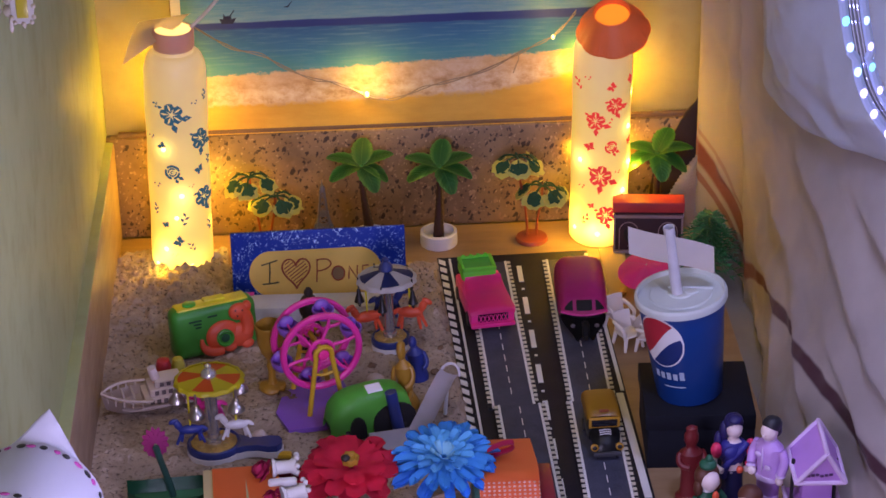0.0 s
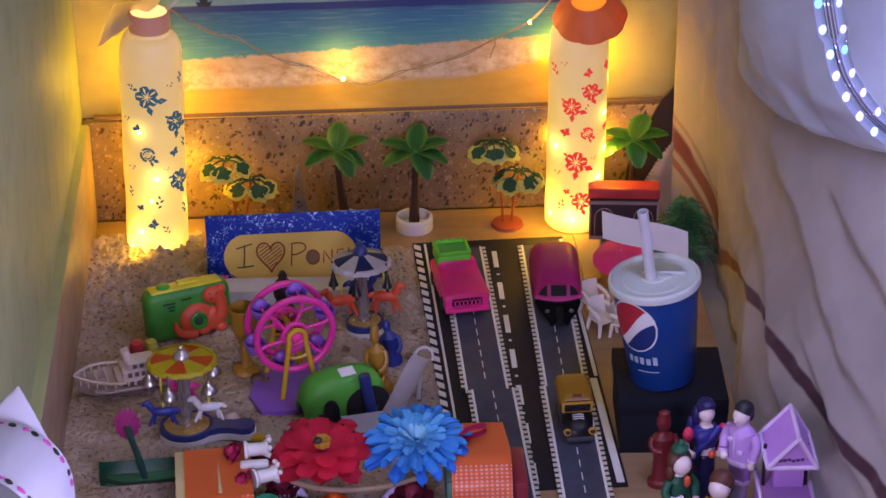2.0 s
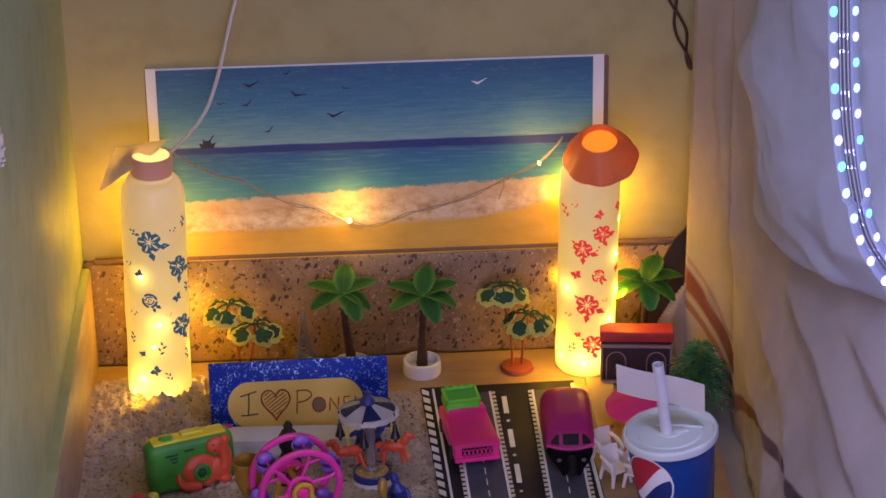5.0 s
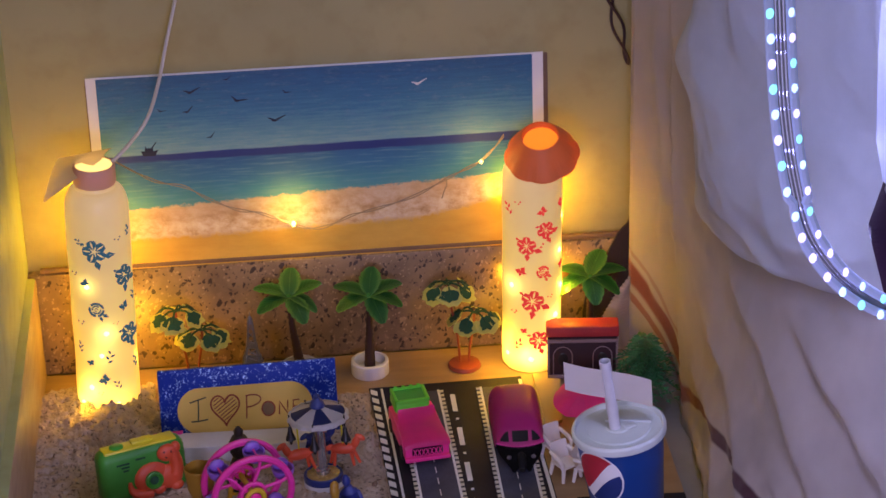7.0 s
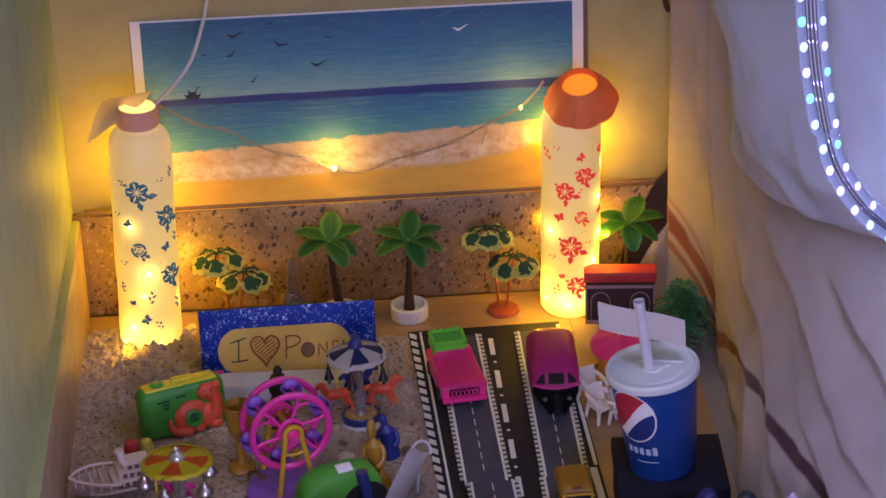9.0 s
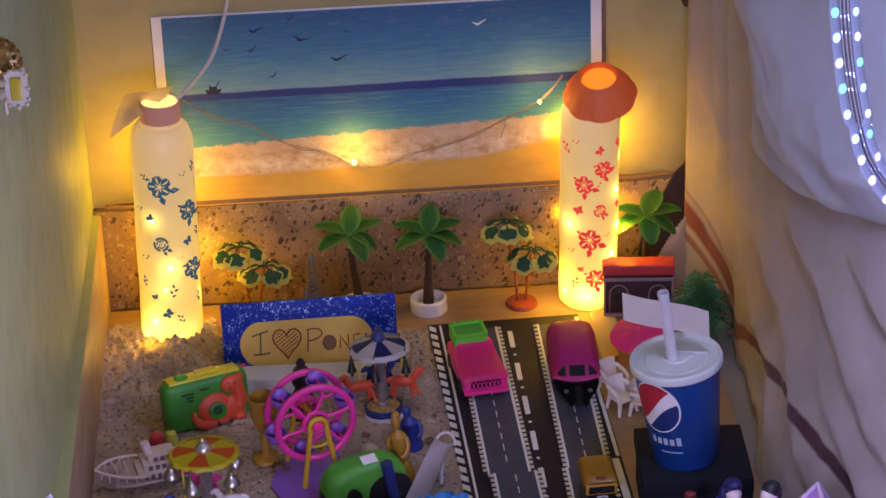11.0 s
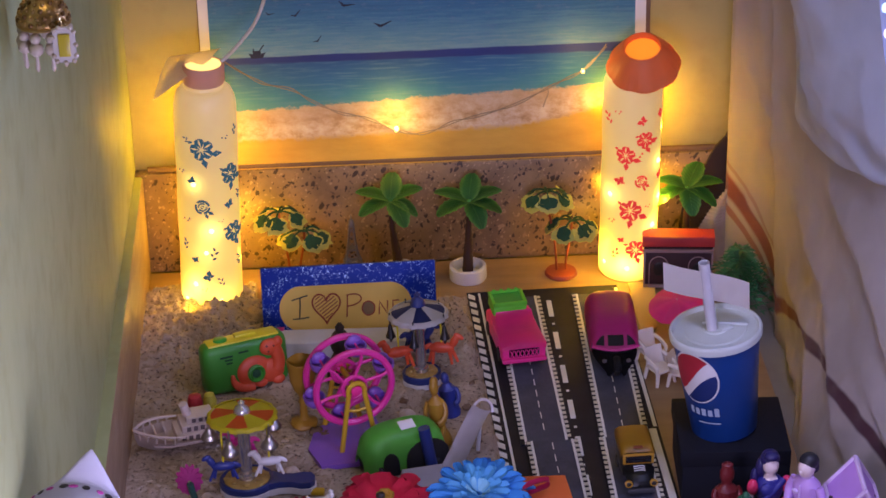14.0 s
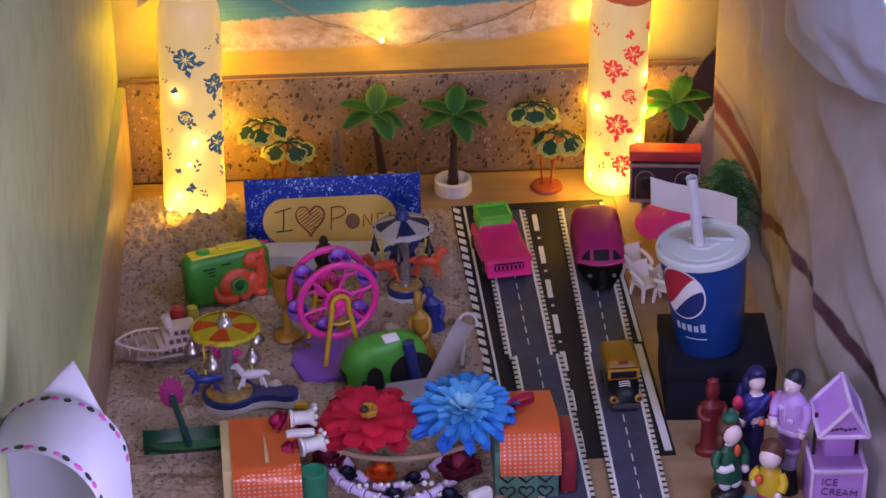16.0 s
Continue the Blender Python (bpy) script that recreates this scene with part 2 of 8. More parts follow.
M_WALL = make_wall("cream_wall_paint", (0.39, 0.335, 0.140), (0.28, 0.22, 0.08))
M_GREEN_WALL = make_wall("pale_green_wall_paint", (0.34, 0.39, 0.185), (0.26, 0.26, 0.11))
M_TERRAZZO = make_terrazzo()
M_SAND = make_sand()
M_BOARD = make_board("tan_board", (0.27, 0.17, 0.090), (0.38, 0.25, 0.135), (3, 24, 24))
M_PLY = make_board("brown_skirting_board", (0.30, 0.20, 0.13), (0.42, 0.31, 0.20), (24, 3, 24))
M_FLOOR = make_wall("grey_floor_tile", (0.32, 0.30, 0.28), (0.22, 0.2, 0.18))
M_WHITE = surface("white_paper", (0.78, 0.76, 0.76), 0.6, spread=0.06)
M_WHITEPL = surface("white_plastic", (0.64, 0.63, 0.63), 0.35, spread=0.08)
M_BLACK = surface("black_card", (0.006, 0.007, 0.014), 0.75, spread=0.3)
M_BLACK.node_tree.nodes["Principled BSDF"].inputs["Specular IOR Level"].default_value = 0.25
M_BLACKPL = surface("black_plastic", (0.012, 0.012, 0.014), 0.3, spread=0.3)
M_ASPHALT = make_asphalt("printed_grey_asphalt", (0.045, 0.050, 0.078))
M_TARMAC = make_asphalt("printed_black_tarmac", (0.008, 0.008, 0.015))
M_LINE = surface("white_road_line", (0.72, 0.72, 0.70), 0.5, spread=0.12)
M_YELLINE = surface("cream_road_dash", (0.60, 0.57, 0.46), 0.5, spread=0.12)
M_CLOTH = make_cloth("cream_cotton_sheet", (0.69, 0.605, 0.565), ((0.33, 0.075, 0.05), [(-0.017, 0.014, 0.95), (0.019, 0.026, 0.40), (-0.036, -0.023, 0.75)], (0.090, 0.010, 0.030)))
M_SHEET = make_cloth("white_cotton_sheet", (0.74, 0.75, 0.82))

# ---- mesh tools ----


def finish(bm, angle=40):
    me = bpy.data.meshes.new("mesh")
    bm.to_mesh(me)
    bm.free()
    me.shade_smooth()
    me.set_sharp_from_angle(angle=radians(angle))
    return me


def thing(name, m, label, category, group="", kind=""):
    ob = new(name)
    ob.empty_display_size = 0.01
    ob.matrix_world = m
    return tagged(ob, label, category, group, kind)


def part(name, bm, material, parent=None, label="", angle=40):
    """One mesh object under a thing or under a part; material: one, or a list by the faces' index."""
    me = finish(bm, angle)
    for m in material if isinstance(material, (list, tuple)) else [material]:
        me.materials.append(m)
    ob = new(name, me)
    ob.parent = parent
    return tagged(ob, label)


def solid(name, bm, material, m, label, category, group="", kind="", angle=40):
    """A thing that is one mesh."""
    return_ob = part(name, bm, material, None, label, angle)
    return_ob.matrix_world = m
    return tagged(return_ob, label, category, group, kind)


def mark(bm, first, index):
    bm.faces.ensure_lookup_table()
    for f in list(bm.faces)[first:]:
        f.material_index = index


def box(bm, c, s, bevel=0.0, turn=None, index=0, seg=2):
    n = len(bm.faces)
    m = Matrix.Translation(c) @ (turn or Matrix()) @ Matrix.Diagonal((*s, 1))
    vs = bmesh.ops.create_cube(bm, size=1, matrix=m)["verts"]
    if bevel:
        es = list({e for v in vs for e in v.link_edges})
        bmesh.ops.bevel(bm, geom=es, offset=bevel, segments=seg, profile=0.5, affect="EDGES")
    mark(bm, n, index)
    return bm


def lathe(bm, profile, seg=32, m=None, index=0, wave=None, close=True):
    """Turns (radius, height) pairs about z; wave(angle, k) scales the radius."""
    m = m or Matrix()
    n = len(bm.faces)
    rings = []
    for k, (r, z) in enumerate(profile):
        ring = []
        for s in range(seg):
            a = 2 * math.pi * s / seg
            q = r * (wave(a, k) if wave else 1)
            ring.append(bm.verts.new(m @ Vector((q * math.cos(a), q * math.sin(a), z))))
        rings.append(ring)
    for a, b in zip(rings, rings[1:]):
        for s in range(seg):
            bm.faces.new((a[s], a[(s + 1) % seg], b[(s + 1) % seg], b[s]))
    if close:
        if profile[0][0] > 1e-6:
            bm.faces.new(list(reversed(rings[0])))
        if profile[-1][0] > 1e-6:
            bm.faces.new(rings[-1])
    mark(bm, n, index)
    return bm


def ball(bm, c, r, seg=16, turn=None, index=0):
    n = len(bm.faces)
    r = r if isinstance(r, (tuple, list)) else (r, r, r)
    m = Matrix.Translation(c) @ (turn or Matrix()) @ Matrix.Diagonal((*r, 1))
    bmesh.ops.create_uvsphere(bm, u_segments=seg, v_segments=max(6, seg * 2 // 3), radius=1, matrix=m)
    mark(bm, n, index)
    return bm


def rod(bm, a, b, r, r2=None, seg=10, index=0):
    a, b = Vector(a), Vector(b)
    turn = (b - a).to_track_quat("Z", "Y").to_matrix().to_4x4()
    return lathe(bm, [(r, 0), (r if r2 is None else r2, (b - a).length)], seg, Matrix.Translation(a) @ turn, index)


def tube(bm, pts, r, seg=8, index=0, closed=False, taper=None):
    """A round bar along a smooth line of points."""
    pts = [Vector(p) for p in pts]
    n, rings, first = len(pts), [], len(bm.faces)
    side = Vector((0.13, 0.31, 0.94))
    for i, p in enumerate(pts):
        d = (pts[(i + 1) % n] - pts[i - 1]) if closed else pts[min(i + 1, n - 1)] - pts[max(i - 1, 0)]
        d.normalize()
        x = side - side.dot(d) * d
        if x.length < 1e-4:
            x = d.orthogonal()
        x.normalize()
        side = x
        y = d.cross(x)
        q = r * (taper(i / (n - 1)) if taper else 1)
        rings.append([bm.verts.new(p + q * (math.cos(2 * math.pi * s / seg) * x + math.sin(2 * math.pi * s / seg) * y)) for s in range(seg)])
    for i in range(n if closed else n - 1):
        a, b = rings[i], rings[(i + 1) % n]
        for s in range(seg):
            bm.faces.new((a[s], a[(s + 1) % seg], b[(s + 1) % seg], b[s]))
    if not closed:
        bm.faces.new(list(reversed(rings[0])))
        bm.faces.new(rings[-1])
    mark(bm, first, index)
    return bm


def ring(bm, c, r, thick, m=None, seg=40, index=0):
    m = m or Matrix()
    pts = [Vector(c) + m @ Vector((r * math.cos(2 * math.pi * k / seg), r * math.sin(2 * math.pi * k / seg), 0)) for k in range(seg)]
    return tube(bm, pts, thick, 8, index, True)


def bezier(p0, p1, p2, p3, n=16):
    p0, p1, p2, p3 = map(Vector, (p0, p1, p2, p3))
    return [(1 - t) ** 3 * p0 + 3 * (1 - t) ** 2 * t * p1 + 3 * (1 - t) * t * t * p2 + t ** 3 * p3 for t in [k / n for k in range(n + 1)]]


def through_points(pts, n=8):
    """A smooth line through the points."""
    pts = [Vector(p) for p in pts]
    out = []
    for i in range(len(pts) - 1):
        a, b, c, d = pts[max(i - 1, 0)], pts[i], pts[i + 1], pts[min(i + 2, len(pts) - 1)]
        for k in range(n):
            t = k / n
            out.append(0.5 * (2 * b + (c - a) * t + (2 * a - 5 * b + 4 * c - d) * t * t + (3 * b - a - 3 * c + d) * t ** 3))
    return out + [pts[-1]]


def slab(bm, outline, thick, m=None, index=0):
    """A flat plate: an outline in x, y, thickened along z."""
    m = m or Matrix()
    n = len(bm.faces)
    lo = [bm.verts.new(m @ Vector((x, y, 0))) for x, y in outline]
    hi = [bm.verts.new(m @ Vector((x, y, thick))) for x, y in outline]
    bm.faces.new(list(reversed(lo)))
    bm.faces.new(hi)
    for k in range(len(lo)):
        j = (k + 1) % len(lo)
        bm.faces.new((lo[k], lo[j], hi[j], hi[k]))
    mark(bm, n, index)
    return bm


def sheet(bm, rows, thick=0.0, index=0, uv=False):
    """A grid of points made into a skin; thick gives it a back."""
    n = len(bm.faces)
    grid = [[bm.verts.new(p) for p in row] for row in rows]
    layer = bm.loops.layers.uv.verify() if uv else None
    faces = []
    for j in range(len(grid) - 1):
        for i in range(len(grid[0]) - 1):
            f = bm.faces.new((grid[j][i], grid[j][i + 1], grid[j + 1][i + 1], grid[j + 1][i]))
            faces.append(f)
            if uv:
                for lp, (a, b) in zip(f.loops, ((i, j), (i + 1, j), (i + 1, j + 1), (i, j + 1))):
                    lp[layer].uv = (a / (len(grid[0]) - 1), b / (len(grid) - 1))
    if thick:
        bmesh.ops.solidify(bm, geom=faces, thickness=thick)
    mark(bm, n, index)
    return bm


def leaf(bm, base, tip, width, lift=0.0, index=0, steps=6, cup=0.25):
    """A pointed leaf or petal, bent and cupped, with a back."""
    base, tip = Vector(base), Vector(tip)
    d = tip - base
    across = d.cross(Vector((0, 0, 1)))
    if across.length < 1e-6:
        across = Vector((1, 0, 0))
    across.normalize()
    up = across.cross(d).normalized()
    rows = []
    for k in range(steps + 1):
        t = k / steps
        w = width * 0.5 * (math.sin(math.pi * min(0.97, 0.08 + t * 0.9)) ** 0.7)
        c = base + d * t + up * (lift * math.sin(math.pi * t))
        rows.append([c - across * w + up * (w * cup), c, c + across * w + up * (w * cup)])
    return sheet(bm, rows, 0.0004, index)


def text_mesh(body, size, thick=0.0004, thin=0.0):
    """Letters of the built-in font as one mesh in x, y."""
    cu = bpy.data.curves.new("letters", "FONT")
    cu.body, cu.size, cu.extrude, cu.align_x, cu.align_y = body, size, thick, "CENTER", "CENTER"
    cu.offset = thin
    ob = new("letters", cu)
    me = bpy.data.meshes.new_from_object(ob.evaluated_get(bpy.context.evaluated_depsgraph_get()))
    bpy.data.objects.remove(ob)
    return me


def writing(body, size, material, parent, m, label="", thin=0.0):
    me = text_mesh(body, size, 0.0004, thin)
    me.materials.clear()
    me.materials.append(material)
    ob = new("writing", me)
    ob.parent = parent
    ob.matrix_basis = m
    return tagged(ob, label)

# ---- the room ----


def wall(name, c, s, material, label, bevel=0.0):
    bm = box(bmesh.new(), (0, 0, 0), s, bevel)
    return solid(name, bm, material, pose(*c), label, "wall", kind="structure")


wall("wall_north", (0.85, 0.06, 1.2), (2.2, 0.12, 2.44), M_WALL, "cream painted plaster wall behind the display")
wall("wall_west", (-0.077, -1.6, 1.2), (0.12, 3.2, 2.44), M_GREEN_WALL, "pale green painted plaster wall beside the display").rotation_euler[2] = radians(-0.4)
wall("wall_east", (2.0, -1.6, 1.2), (0.12, 3.2, 2.44), M_GREEN_WALL, "pale green painted plaster wall")
wall("wall_south", (0.95, -3.26, 1.2), (2.2, 0.12, 2.44), M_WALL, "cream painted plaster wall")
wall("ceiling", (0.95, -1.6, 2.48), (2.3, 3.5, 0.12), M_WALL, "cream painted ceiling")
wall("ground", (0.95, -1.6, -0.07), (2.3, 3.5, 0.10), M_FLOOR, "grey floor of the room")
wall("floor", (0.31, -0.515, -0.01), (0.66, 1.0, 0.02), M_BOARD, "tan board that the display stands on", 0.002)
wall("skirting_north", (0.85, -0.0075, 0.06), (1.75, 0.015, 0.12), M_TERRAZZO, "speckled brown terrazzo skirting with a worn top edge", 0.002)
sk = wall("skirting_west", (-0.0265, -0.757, 0.06), (0.059, 1.48, 0.12), [M_PLY, M_GREEN_WALL], "brown skirting board with a pale green painted top", 0.003)
for f in sk.data.polygons:
    if f.normal.z > 0.5:
        f.material_index = 1
tr = box(bmesh.new(), (0, 0, 0), (0.625, 0.006, 0.005), 0.001)
solid("trim", tr, surface("brown_trim", (0.20, 0.12, 0.07), 0.6), pose(0.32, -0.0095, 0.1235), "thin brown strip along the skirting top", "trim", kind="structure")


def sand_height(x, y):
    e = noise.noise((x * 14, y * 14, 0.3)) * 0.005 + noise.noise((x * 45, y * 45, 2)) * 0.0026 + noise.noise((x * 120, y * 120, 5)) * 0.0018
    near = math.exp(-(((x - 0.07) / 0.09) ** 2 + ((y + 0.13) / 0.07) ** 2))
    clod = 0.5 - abs(noise.noise((x * 88, y * 96, 9)))
    grit = noise.noise((x * 150, y * 150, 3))
    rough_back = (0.22 + 0.78 * max(0.0, min(1.0, (y + 0.34) / 0.14))) * ((clod - 0.3) * 0.0075 + noise.noise((x * 125, y * 125, 21)) * 0.0040 + grit * 0.0030 + noise.noise((x * 290, y * 290, 8)) * 0.0022)
    run = math.exp(-((x - 0.086) / 0.036) ** 4)
    ridge = run * (0.008 * math.exp(-((y + 0.540) / 0.010) ** 2) - 0.008 * math.exp(-((y + 0.572) / 0.013) ** 2))
    z = 0.010 + e + 0.010 * near + rough_back + ridge
    edge = min(1.0, (0.349 + 0.012 * (-0.1 - y) / 0.3 - x + 0.006 * noise.noise((0, y * 60, 1))) / 0.012, (-0.05 + 0.01 * noise.noise((x * 40, 0, 4)) - y - (0.045 if x > 0.12 else 0.0)) / 0.02)
    return max(-0.004, -0.004 + (z + 0.004) * max(0.0, edge))


bm = bmesh.new()
sheet(bm, [[Vector((x, y, sand_height(x, y))) for x in np.linspace(0.0005, 0.37, 290)] for y in np.linspace(-0.015, -0.80, 600)])
bmesh.ops.reverse_faces(bm, faces=bm.faces[:])
solid("sand", bm, M_SAND, pose(0, 0, 0), "lumpy brown beach sand spread over the board", "sand", kind="stuff", angle=80)

# ---- the seascape painting ----
PW, PH = 0.470, 0.219
painting = thing("painting", pose(0.075, -0.016, 0.1165, -2.5), "hand-painted blue seascape on paper leaning on the wall", "painting")
part("backing_board", box(bmesh.new(), (PW / 2 + 0.002, 0.0075, PH / 2), (PW + 0.009, 0.003, PH - 0.001), 0.0008), surface("brown_cardboard", (0.20, 0.12, 0.08), 0.8), painting, "brown cardboard backing")
part("paper", box(bmesh.new(), (PW / 2, 0.0052, PH / 2 + 0.0012), (PW + 0.003, 0.0012, PH)), M_WHITE, painting, "white paper margin")
part("picture", box(bmesh.new(), (0.2345, 0.0042, PH / 2), (0.4510, 0.0008, PH - 0.0014)), make_painting(PW, PH), painting, "painted sky, sea, foam and sand")
M_INK = surface("dark_blue_paint", (0.012, 0.02, 0.05), 0.6)


def bird(x, z, s, tilt, material):
    bm = bmesh.new()
    for sx, far in ((-1, 0.8), (1, 1.25)):
        tube(bm, bezier((0, 0, 0), (sx * 0.25 * far * s, 0, 0.10 * s), (sx * 0.7 * far * s, 0, (0.2 if sx < 0 else 0.75) * s), (sx * far * s, 0, (0.15 if sx < 0 else 0.95) * s), 6), 0.14 * s, 5, taper=lambda t: 1.2 - 0.9 * t)
    ball(bm, (0.0, 0, 0.0), (0.30 * s, 0.09 * s, 0.15 * s), 8)
    ob = part("painted_bird", bm, material, painting)
    ob.matrix_basis = pose(x, 0.0034, z, 0, tilt) @ Matrix.Diagonal((1, 0.3, 1, 1))


for x, z, s, tilt in ((0.1036, 0.1985, 0.0055, 12), (0.151, 0.187, 0.0055, 35), (0.189, 0.1625, 0.006, 15), (0.1001, 0.1775, 0.004, -10), (0.0722, 0.180, 0.003, 30), (0.1424, 0.2105, 0.003, 0), (0.2017, 0.193, 0.003, 40), (0.1221, 0.148, 0.0035, -15)):
    bird(x, z, 1.45 * s, tilt, M_INK)
bird(0.3393, 0.1935, 0.0075, 10, M_WHITE)
bm = slab(bmesh.new(), [(-0.0085, 0.0055), (-0.0060, 0.0), (0.0060, 0.0), (0.0095, 0.0062), (0.0050, 0.0050), (-0.0030, 0.0048)], 0.0006, pose(0, 0, 0, 90))
box(bm, (0.000, 0, 0.0066), (0.0085, 0.0006, 0.0034))
rod(bm, (-0.003, 0, 0.007), (-0.0036, 0, 0.0105), 0.0006)
rod(bm, (0.002, 0, 0.007), (0.0075, 0, 0.0145), 0.0006)
part("painted_boat", bm, M_INK, painting, "dark painted fishing boat").matrix_basis = pose(0.0578, 0.0036, 0.1315)

# ---- bottle lamps ----


def glow_ink(name, color, k):
    """Print on lit glass; the light that comes through is put in as the ink's own glow."""
    mat = surface(name, color, 0.5, spread=0.3)
    b = mat.node_tree.nodes["Principled BSDF"]
    b.inputs["Emission Color"].default_value, b.inputs["Emission Strength"].default_value = (*color, 1), k
    return mat


M_BLUEINK = glow_ink("blue_print", (0.02, 0.075, 0.115), 0.75)
M_REDINK = glow_ink("red_print", (0.62, 0.035, 0.03), 0.75)


def shine_through(mat, color, share):
    """Lets some of the light from behind a thin wall come through."""
    nt = mat.node_tree
    glowing = nt.nodes.new("ShaderNodeBsdfTranslucent")
    glowing.inputs[0].default_value = (*color, 1)
    both = nt.nodes.new("ShaderNodeMixShader")
    both.inputs[0].default_value = share
    nt.links.new(nt.nodes["Principled BSDF"].outputs[0], both.inputs[1])
    nt.links.new(glowing.outputs[0], both.inputs[2])
    nt.links.new(both.outputs[0], nt.nodes["Material Output"].inputs[0])
    return mat


M_LILAC = shine_through(surface("pale_pink_plastic", (0.66, 0.46, 0.40), 0.4), (0.9, 0.62, 0.45), 0.4)
M_WIRE = surface("white_cable", (0.62, 0.58, 0.52), 0.4, spread=0.1)
M_COPPER = surface("silver_wire", (0.34, 0.26, 0.17), 0.4, 0.4)
M_BULB = glow("warm_bulb", (1.0, 0.62, 0.14), 7)


def on_glass(bm, r, at, up, shapes, thick=0.0005):
    """Lays flat outlines (x, y) round a bottle of radius r, at an angle and a height."""
    for outline in shapes:
        lo, hi = [], []
        for x, y in outline:
            a = radians(at) + x / r
            for some, q in ((lo, r - 0.0003), (hi, r + thick)):
                some.append(bm.verts.new((q * math.cos(a), q * math.sin(a), up + y)))
        bm.faces.new(hi)
        for k in range(len(hi)):
            j = (k + 1) % len(hi)
            bm.faces.new((lo[k], lo[j], hi[j], hi[k]))
    return bm


def petals(n, r, w, turn=0.0, gap=0.28):
    out = []
    for k in range(n):
        a = turn + 2 * math.pi * k / n
        c, s = math.cos(a), math.sin(a)
        shape = [(gap * r, 0), (0.55 * r, -w), (0.9 * r, -0.8 * w), (1.0 * r, 0), (0.9 * r, 0.8 * w), (0.55 * r, w)]
        inner = [(0.60 * r, 0.22 * w), (0.74 * r, 0.18 * w), (0.74 * r, -0.18 * w), (0.60 * r, -0.22 * w)]
        for loop in ([shape[0], shape[1], shape[2], shape[3], inner[2], inner[3]], [shape[0], inner[3], inner[0], inner[1], shape[4], shape[5]][:1] + [inner[0], inner[1], shape[3], shape[4], shape[5]]):
            out.append([(x * c - y * s, x * s + y * c) for x, y in loop])
    return out


def blade(l, w, turn, x0=0.0, y0=0.0):
    c, s = math.cos(turn), math.sin(turn)
    return [[(x0 + x * c - y * s, y0 + x * s + y * c) for x, y in ((0, 0), (0.4 * l, -w), (l, 0), (0.5 * l, w))]]


def swirl(r):
    out = []
    for rr, a0, a1 in ((r, 0.2, 2.4), (r, 2.8, 4.6), (r, 4.9, 6.2), (0.6 * r, 0.9, 3.3), (0.6 * r, 3.8, 6.4), (0.25 * r, 0, 5)):
        a = [a0 + (a1 - a0) * k / 5 for k in range(6)]
        out.append([(rr * math.cos(t), rr * math.sin(t)) for t in a] + [(0.72 * rr * math.cos(t), 0.72 * rr * math.sin(t)) for t in reversed(a)])
    return out


def motif(kind, s, turn):
    if kind == "bloom":
        return petals(5, s, 0.42 * s, turn, 0.14) + blade(1.0 * s, 0.28 * s, turn - 0.6, 0.7 * s, -0.4 * s) + blade(0.9 * s, 0.26 * s, turn - 1.9, 0.1 * s, -0.8 * s) + blade(0.45 * s, 0.12 * s, turn + 2.4, -0.75 * s, 0.55 * s)
    if kind == "rose":
        return swirl(s) + blade(0.9 * s, 0.25 * s, -0.6, 0.7 * s, -0.6 * s) + blade(0.8 * s, 0.22 * s, -1.2, 0.4 * s, -0.9 * s)
    if kind == "fly":
        return blade(s, 0.4 * s, turn + 0.6) + blade(s, 0.4 * s, turn + 2.5) + blade(0.8 * s, 0.25 * s, turn - 0.7) + blade(0.8 * s, 0.25 * s, turn - 2.4)
    if kind == "twig":
        out = []
        for k in range(4):
            out += blade(0.6 * s, 0.14 * s, turn + (1 if k % 2 else -1) * 0.8, 0.35 * k * s * math.cos(turn), 0.35 * k * s * math.sin(turn))
        return out
    return blade(0.35 * s, 0.12 * s, 0.3) + blade(0.35 * s, 0.12 * s, 2, 0.5 * s, 0.3 * s) + blade(0.3 * s, 0.12 * s, 4, -0.4 * s, 0.4 * s)


def bottle_lamp(m, r, body_top, lights, motifs, ink, label):
    lampo = thing("bottle_lamp", m, label, "lamp", "lit bottle lamps")
    prof = [(r * 0.9, 0), (r, 0.004)]
    for k in range(1, 26):
        z = 0.004 + (body_top - 0.034) * k / 25
        prof.append((r * (1 + 0.012 * math.sin(z * 75)), z))
    for k in range(1, 9):
        a = k / 8 * math.pi / 2
        prof.append((r - (r - 0.021) * (1 - math.cos(a)), body_top - 0.030 + 0.026 * math.sin(a)))
    prof += [(0.0195, body_top), (0.0195, body_top + 0.004)]
    dots = [((r * math.cos(radians(a)), r * math.sin(radians(a)), z), s, p) for a, z, s, p in lights]
    glass = part("glass_body", lathe(bmesh.new(), prof, 48), make_lampglass(f"lit_frosted_glass", dots, body_top), lampo, "frosted glass glowing yellow")
    for kind, a, z, s, turn in motifs:
        for shape in motif(kind, 1.1 * s, turn):
            part("printed_petal", on_glass(bmesh.new(), r * 1.012, a, z, [shape]), ink, glass)
    for a, z, s, p in lights:
        bm = ball(bmesh.new(), ((r - 0.001) * math.cos(radians(a)), (r - 0.001) * math.sin(radians(a)), z), 0.0022 + 0.001 * p, 10)
        part("string_light", bm, M_BULB, lampo, "small warm light shining through the glass")
    return lampo


